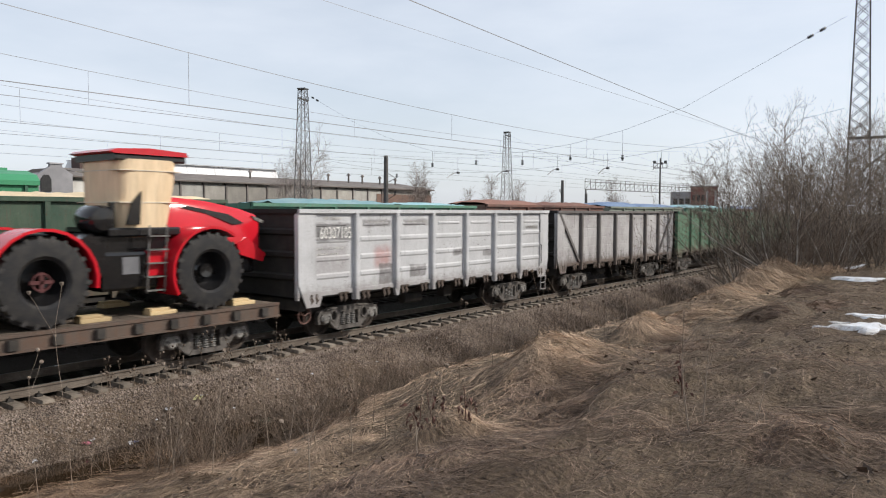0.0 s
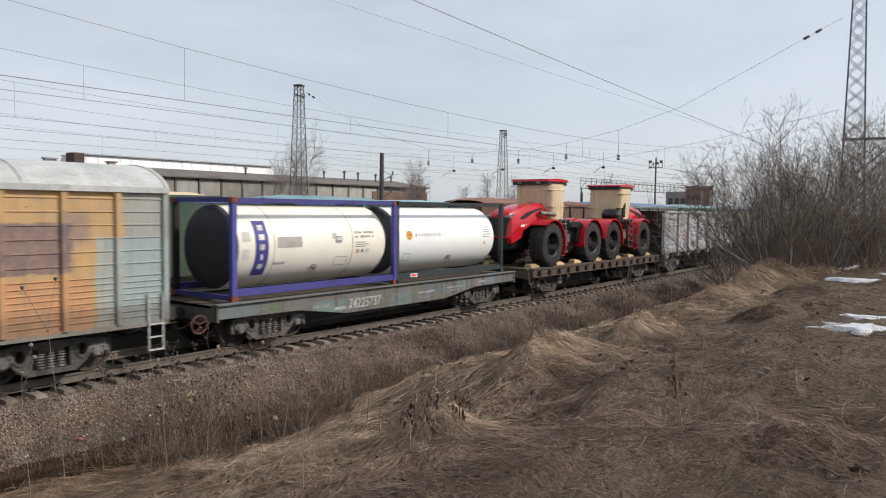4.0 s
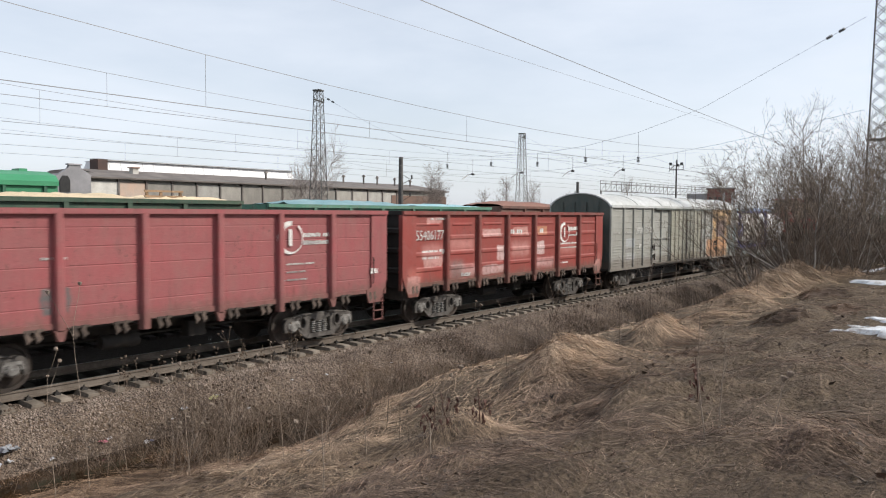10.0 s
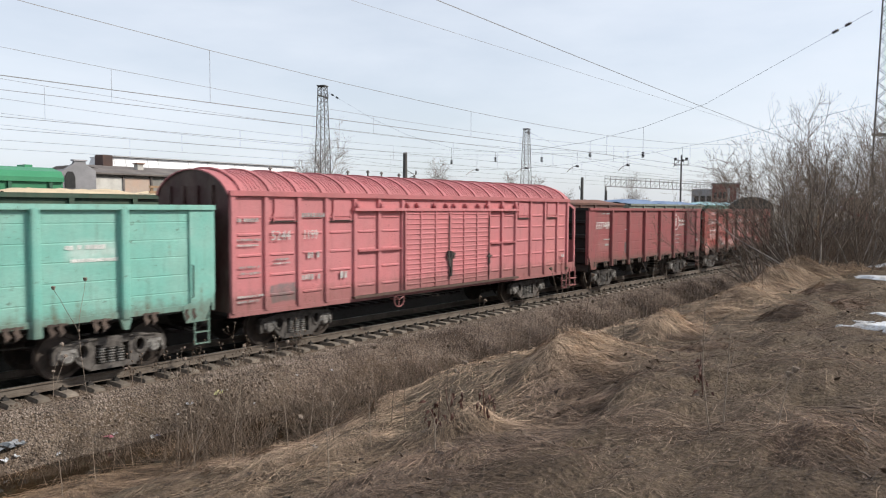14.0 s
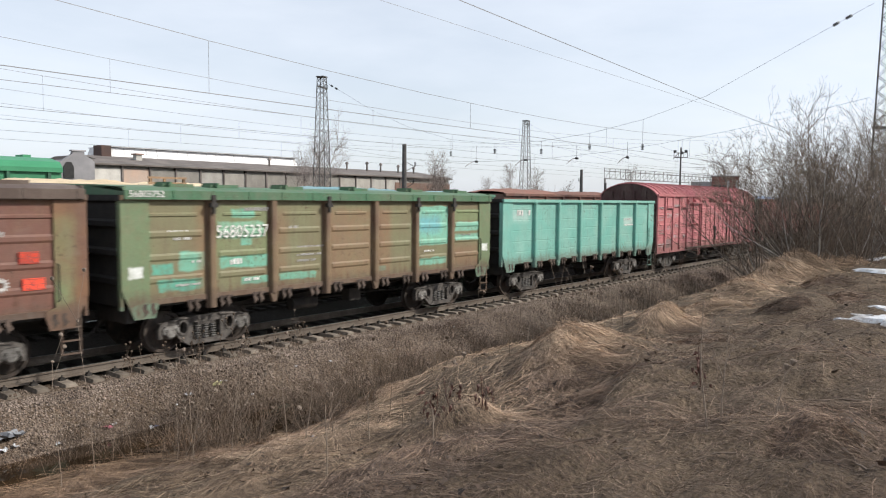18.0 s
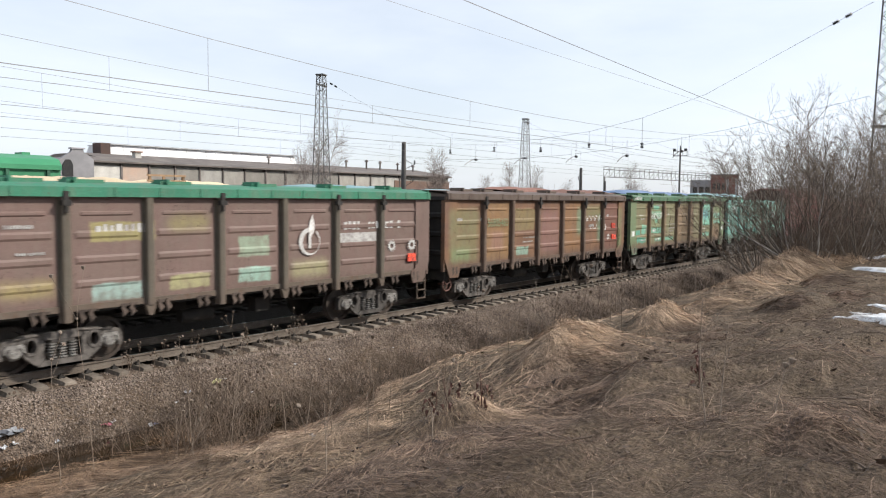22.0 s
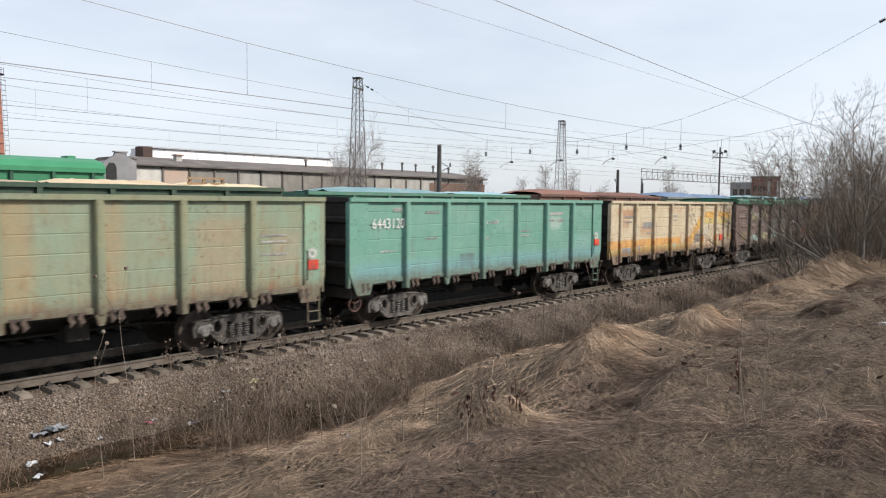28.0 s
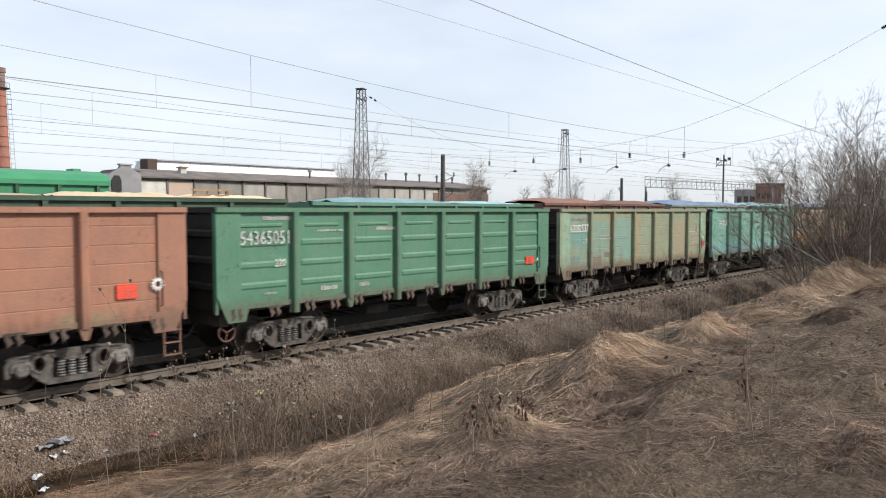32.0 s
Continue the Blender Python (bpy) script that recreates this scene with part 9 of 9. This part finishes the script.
def build_weeds():
    g = random.Random(5)
    for k in range(26):                       # in a row along the rail
        weed(g.uniform(7.6, 12.5), g.uniform(14.35, 14.75), g.uniform(0.35, 0.75), 500 + k, True, 3)
    for k in range(170):                      # on the ballast foot and the ditch, many in one clump
        x = g.gauss(9.0, 1.3) if k % 3 == 1 else 2.5 + 26 * g.random() ** 1.3
        weed(x, g.uniform(10.6, 13.6), g.uniform(0.35, 1.1), 700 + k, k % 3 == 0, g.choice((2, 3, 4)), 0.34, 0.005)
    for k in range(56):                       # a dry bunch at the water's edge
        weed(g.gauss(8.5, 0.5) if k < 40 else g.uniform(5.2, 8), g.gauss(12.6, 0.3), g.uniform(0.4, 1.05), 1200 + k, k % 8 == 0, g.choice((2, 4, 5)), 0.45, 0.0045)
    for k in range(46):                       # on the bank's crest
        x = 5 + 17 * g.random()
        weed(x, float(edge_y(x)) + g.uniform(-0.6, 2.0), g.uniform(0.5, 1.3), 900 + k, k % 2 == 0, g.choice((1, 2)))
    for k in range(22):                       # long bleached stems that arch over the crest
        x = g.uniform(11, 19)
        weed(x, float(edge_y(x)) + g.uniform(0.2, 2.6), g.uniform(0.8, 1.5), 1601 + 5 * k, False, g.choice((0, 1, 2)), 0.36, 0.0055)
    for k in range(20):                       # red-brown stalks over the pool, some blown over
        weed(6.7 + g.gauss(0, 0.5), 10.5 + g.gauss(0, 0.35), g.uniform(0.5, 1.05), 1802 + 5 * k, k % 4 == 0, g.choice((1, 2, 3)), 0.3, 0.006)
    for k in range(12):
        weed(g.uniform(6.0, 9.5), g.uniform(11.4, 12.8), g.uniform(0.8, 1.4), 1951 + 5 * k, False, g.choice((0, 1, 2)), 0.55, 0.006)
    weed(4.5, 9.4, 2.1, 41, True, 2), weed(3.9, 9.0, 1.6, 42, True, 2), weed(5.6, 8.0, 1.5, 43, True, 5), weed(5.2, 8.2, 1.3, 44, True, 6), weed(6.2, 7.6, 1.2, 45, True, 5)
    for k in range(26):                       # a stand of dark stalks above the straw at the bank's foot
        weed(6.1 + g.gauss(0, 0.45), 9.3 + g.gauss(0, 0.4), g.uniform(0.6, 1.35), 1400 + k, k % 3 == 0, g.choice((3, 4, 6)), 0.38, 0.005)
    weed(5.8, 1.45, 0.42, 46, True, 1), weed(5.45, 1.83, 1.0, 47, False, 1), weed(5.85, 1.86, 0.8, 48, False, 2), weed(3.9, 4.3, 0.6, 49, False, 2), weed(5.0, 4.9, 0.5, 50, False, 1), weed(4.4, 3.6, 0.35, 51, False, 2)
    g = random.Random(8)
    # fallen sticks and rotten leaves on the plateau
    for k in range(34):
        x, y = (7.0, 1.35) if k == 0 else (4.0 + 13 * g.random() ** 1.5, g.uniform(0.7, 4.2))
        a, l = (1.9 if k == 0 else g.uniform(0, 6.28)), (0.62 if k == 0 else g.uniform(0.15, 0.6))
        pts = []
        for j in range(4):
            s = l * (j / 3 - 0.5)
            px, py = x + s * math.cos(a) + g.gauss(0, 0.02), y + s * math.sin(a) + g.gauss(0, 0.02)
            pts.append(Vector((px, py, float(height(px, py)) + 0.022 + 0.02 * g.random())) - Vector((x, y, 0)))
        ob = part("fallen_twig", big_mesh("fallen_twig", *tubes([(*p, *q, 0.008 - 0.0015 * j, 0.0065 - 0.0015 * j) for j, (p, q) in enumerate(zip(pts, pts[1:]))], 5), UNDERGROWTH), UNDERGROWTH, at=(x, y, 0))
        tagged(ob, "dark fallen twig lying on matted dead grass", "twig", "fallen twigs")
    rng = np.random.default_rng(4)
    n = 5000
    rad = 3.2 + 18 * rng.random(n) ** 1.6
    az = np.radians(rng.uniform(3, 70, n))
    x, y = rad * np.cos(az), rad * np.sin(az)
    ok = (y < 6.5) & (fnoise(x, y, 1.3, 95, 4) > 0.05)
    x, y = x[ok], y[ok]
    n = len(x)
    z = height(x, y) + 0.015 + 0.03 * rng.random(n)
    a, s = rng.uniform(0, 6.28, n), rng.uniform(0.012, 0.035, n)
    corner = []
    for u, w in ((-1, -0.6), (1, -0.5), (1.1, 0.5), (-0.9, 0.6)):
        corner.append(np.stack([x + s * (u * np.cos(a) - w * np.sin(a)), y + s * (u * np.sin(a) + w * np.cos(a)), z + s * rng.normal(0, 0.6, n)], -1))
    V = np.stack(corner, 1).reshape(-1, 3)
    leaf = surf("rotten_leaves", (0.085, 0.054, 0.037), (0.05, 0.034, 0.024), 3, 0.8, 0.0, spread=0.5, island=True)
    tagged(new("leaf_litter", big_mesh("leaf_litter", V, np.arange(4 * n).reshape(-1, 4), leaf)), "dark rotten leaves scattered in the dead grass", "leaf litter", kind="stuff")


def build_ditch_scrub():
    """Low dark brush that fills the ditch and the foot of the bank."""
    g = random.Random(31)
    out = ([], [])
    for k in range(600):
        x = 6.5 + 24 * g.random() ** 1.15
        y = g.gauss(10.2, 0.8)
        if float(fnoise(np.array([x]), np.array([y * 0.4]), 0.6, 33, 3)[0]) < -0.05:
            continue
        z = float(height(x, y)) - 0.02
        for j in range(3):
            grow(g, out, (x + g.gauss(0, 0.12), y + g.gauss(0, 0.12), z), (g.gauss(0, 0.45), g.gauss(0, 0.45), 1), g.uniform(0.25, 0.85), 0.006, 0, 0.2, 0.0, (4, 0), 0.7, 0.4, 0.0032)
    # dense leaning bunches at the water's edge
    for cx, cy, n, h in ((8.7, 12.45, 80, 0.95), (8.2, 12.7, 50, 0.6), (7.3, 12.8, 45, 0.5), (6.6, 12.9, 40, 0.45), (5.6, 12.9, 40, 0.4), (6.2, 12.2, 40, 0.4), (9.6, 12.0, 60, 0.6), (10.6, 12.0, 50, 0.5), (12.0, 12.2, 50, 0.45), (13.5, 12.3, 50, 0.45), (7.9, 11.6, 40, 0.8)):
        for j in range(n):
            x, y = cx + g.gauss(0, 0.34), cy + g.gauss(0, 0.22)
            grow(g, out, (x, y, float(height(x, y)) - 0.02), (g.gauss(-0.12, 0.4), g.gauss(0, 0.3), 1), h * g.uniform(0.4, 1.1), 0.005, 0, 0.16, 0.0, (2, 0), 0.6, 0.4, 0.003)
    tagged(new("ditch_scrub", big_mesh("ditch_scrub", *tubes(out[0] + out[1]), UNDERGROWTH)), "low dark leafless brush along the ditch", "scrub", kind="stuff")


def withered_plant(x, y, seed):
    """A low dead dock plant with curled rust-red leaves."""
    g = random.Random(seed)
    t = thing("withered_plant", "withered rust-red dock plant in the dead grass", "dead plant", "withered plants", at=(x, y, float(height(x, y)) - 0.02))
    m = surf_cache("withered_leaf", (0.085, 0.034, 0.022))
    out = ([], [])
    grow(g, out, (0, 0, 0), (g.gauss(0, 0.2), g.gauss(0, 0.2), 1), 0.42, 0.008, 0, 0.1, 0.0, (0,), 0.6, 0.5, 0.004)
    part("stalk", big_mesh("stalk", *tubes(out[0]), TWIG), m, t)
    for k in range(14):
        a, r, z = g.uniform(0, 6.28), g.uniform(0.04, 0.2), g.uniform(0.04, 0.36)
        l, w = g.uniform(0.04, 0.09), g.uniform(0.011, 0.02)
        leaf = Geo().add([(0, 0, 0), (l * 0.5, w, -0.02), (l, 0, -0.05), (l * 0.5, -w, -0.025), (l * 0.5, 0, 0.015)], [(0, 3, 4), (0, 4, 1), (1, 4, 2), (3, 2, 4)])
        part("leaf", leaf, m, t, at=Matrix.Translation((r * math.cos(a) * 0.4, r * math.sin(a) * 0.4, z)) @ Matrix.Rotation(a, 4, "Z") @ Matrix.Rotation(g.gauss(0.4, 0.4), 4, "Y"))


for k, (x, y) in enumerate(((5.5, 4.25), (5.75, 4.1), (5.35, 4.4), (7.2, 2.5))):
    withered_plant(x, y, 60 + k)
build_thicket()
build_ditch_scrub()
build_far_trees()
build_grass()
build_bank_growth()
build_weeds()


# ---- snow, water and litter ----
def patch(cx, cy, rx, ry, seed, lift, n=44, rough=0.45):
    """A flat patch with a ragged edge that lies on the ground."""
    V, F = [], []
    rings = 5
    q = np.linspace(-0.7, 0.7, 7)
    level = float(np.mean(height(cx + rx * q, cy + ry * q)))
    for i in range(n):
        a = 2 * math.pi * i / n
        k = 1 + rough * (float(fnoise(np.array([math.cos(a) * 1.7 + seed]), np.array([math.sin(a) * 1.7]), 1.3, seed, 4)[0]) * 2.2)
        for j in range(1, rings + 1):
            s = j / rings * k
            x, y = cx + rx * s * math.cos(a), cy + ry * s * math.sin(a)
            V.append((x, y, max(level, float(height(x, y)) - 0.01) + lift * (1 - (j / rings) ** 4) - (0.05 if j == rings else 0)))
    V.append((cx, cy, max(level, float(height(cx, cy))) + lift))
    c = len(V) - 1
    for i in range(n):
        q, w = i * rings, (i + 1) % n * rings
        F.append((c, q, w))
        F += [(q + j, q + j + 1, w + j + 1, w + j) for j in range(rings - 1)]
    return Geo().add(V, F)


def build_small():
    snow = Nodes("old_snow")
    col = snow.mix(snow.ramp(snow.noise(3.5, 6, 0.75), 0.42, 0.66), (0.6, 0.62, 0.65), (0.36, 0.33, 0.3))
    snow.bump(snow.noise(9, 5, 0.7), 0.6, 0.03)
    snow = snow.done(col, 0.6)
    for i, (x, y, a, b) in enumerate(((13.75, 1.6, 0.3, 0.42), (12.35, 1.52, 0.4, 0.5), (12.9, 0.9, 0.7, 0.4), (11.95, 2.12, 0.06, 0.1), (12.9, 2.02, 0.1, 0.16), (29.6, 4.4, 1.6, 0.5), (33.6, 6.1, 1.4, 0.4), (22.6, 2.9, 0.35, 0.7), (24.5, 1.9, 0.6, 0.9))):
        ob = part("snow_patch", patch(x, y, a, b, i + 3, 0.03, rough=0.8).mesh("snow_patch", True), snow)
        tagged(ob, "dirty remnant of melting snow on dead grass", "snow", "snow remnants")
    wm = Nodes("ditch_water")
    wm.bump(wm.noise(6, 3, 0.5), 0.12, 0.01)
    wm = wm.done(wm.mix(wm.ramp(wm.noise(1.2, 4), 0.4, 0.7), (0.022, 0.014, 0.008), (0.052, 0.03, 0.015)), 0.07, 0.0, 0.5)
    g = Geo()
    xs = [1.0 + 0.5 * k for k in range(48)]
    vs = [(x, y0 + 0.25 * math.sin(x * 1.7 + y0), -0.79) for x in xs for y0 in (10.3, 12.6)]
    g.add(vs, [(2 * i, 2 * i + 2, 2 * i + 3, 2 * i + 1) for i in range(len(xs) - 1)])
    pool = [(x, y0 + 0.12 * math.sin(x * 2.3 + y0), -0.7) for x in xs[:19] for y0 in (11.0, 13.2)]
    tagged(part("water_pool", Geo().add(pool, [(2 * i, 2 * i + 2, 2 * i + 3, 2 * i + 1) for i in range(18)]), wm), "dark pool of meltwater at the foot of the ballast", "water", kind="structure")
    tagged(part("water", g, wm), "brown standing water in the ditch", "water", kind="structure")
    rng = random.Random(9)
    tones = {"white": (0.55, 0.56, 0.58), "grey": (0.27, 0.28, 0.3), "yellow": (0.65, 0.62, 0.3), "pink": (0.42, 0.13, 0.17), "blue": (0.16, 0.19, 0.34)}
    tones = {k: surf("wrapper_" + k, c, tuple(q * 0.7 for q in c), 12, 0.4, 0.2, 0.004, spread=0.1) for k, c in tones.items()}
    rows = [(9.1, 13.38, "yellow", 0.17), (9.22, 13.42, "white", 0.1), (8.33, 13.33, "white", 0.12), (6.5, 13.06, "pink", 0.11), (6.64, 13.1, "white", 0.08), (7.2, 12.8, "white", 0.11), (7.3, 12.8, "blue", 0.07), (4.88, 13.3, "grey", 0.22), (5.08, 13.33, "grey", 0.17), (4.68, 13.28, "grey", 0.18), (4.95, 13.12, "white", 0.09), (4.76, 13.1, "white", 0.1),
            (4.36, 12.67, "white", 0.13), (4.2, 12.0, "white", 0.11), (5.6, 13.0, "white", 0.07), (9.6, 12.9, "white", 0.05), (12.2, 13.3, "white", 0.06), (14.4, 13.2, "white", 0.05), (11.2, 13.4, "white", 0.05), (17.5, 13.6, "white", 0.06), (8.0, 13.2, "white", 0.06), (6.3, 7.2, "grey", 0.08)]
    for x, y, tone, s in rows:
        vs, fs = [], []
        for i in range(5):
            for j in range(4):
                vs.append(((i / 4 - 0.5) * s * 1.5 + rng.uniform(-0.1, 0.1) * s, (j / 3 - 0.5) * s + rng.uniform(-0.1, 0.1) * s, rng.uniform(0, 0.55) * s))
        fs = [(i * 4 + j, i * 4 + j + 1, i * 4 + 5 + j, i * 4 + 4 + j) for i in range(4) for j in range(3)]
        ob = part("crumpled_wrapper", Geo().add(vs, fs), tones[tone], at=pose(x, y, max(float(height(x, y)), -0.7) + 0.012, 0, 0, rng.uniform(0, 360)))
        tagged(ob, "crumpled %s plastic wrapper lying by the ballast" % tone, "litter", "litter along the track")


build_small()

# ---- what moves ----
def motions():
    times = [k * 1.0 for k in range(33)]
    for ob, m, u in ROLLING:
        walk(ob, [(t, Matrix.Translation((u + run(t), 0, 0)) @ m) for t in times])
    # wheels roll without slipping, a row every fifteenth of a second
    ticks = [k / 15 for k in range(481)]
    turns = [Matrix.Rotation(run(t) / 0.48, 4, "Y") for t in ticks]
    for w, x in WHEELS:
        walk(w, [(t, Matrix.Translation((x, 0, 0.48)) @ r) for t, r in zip(ticks, turns)])


motions()
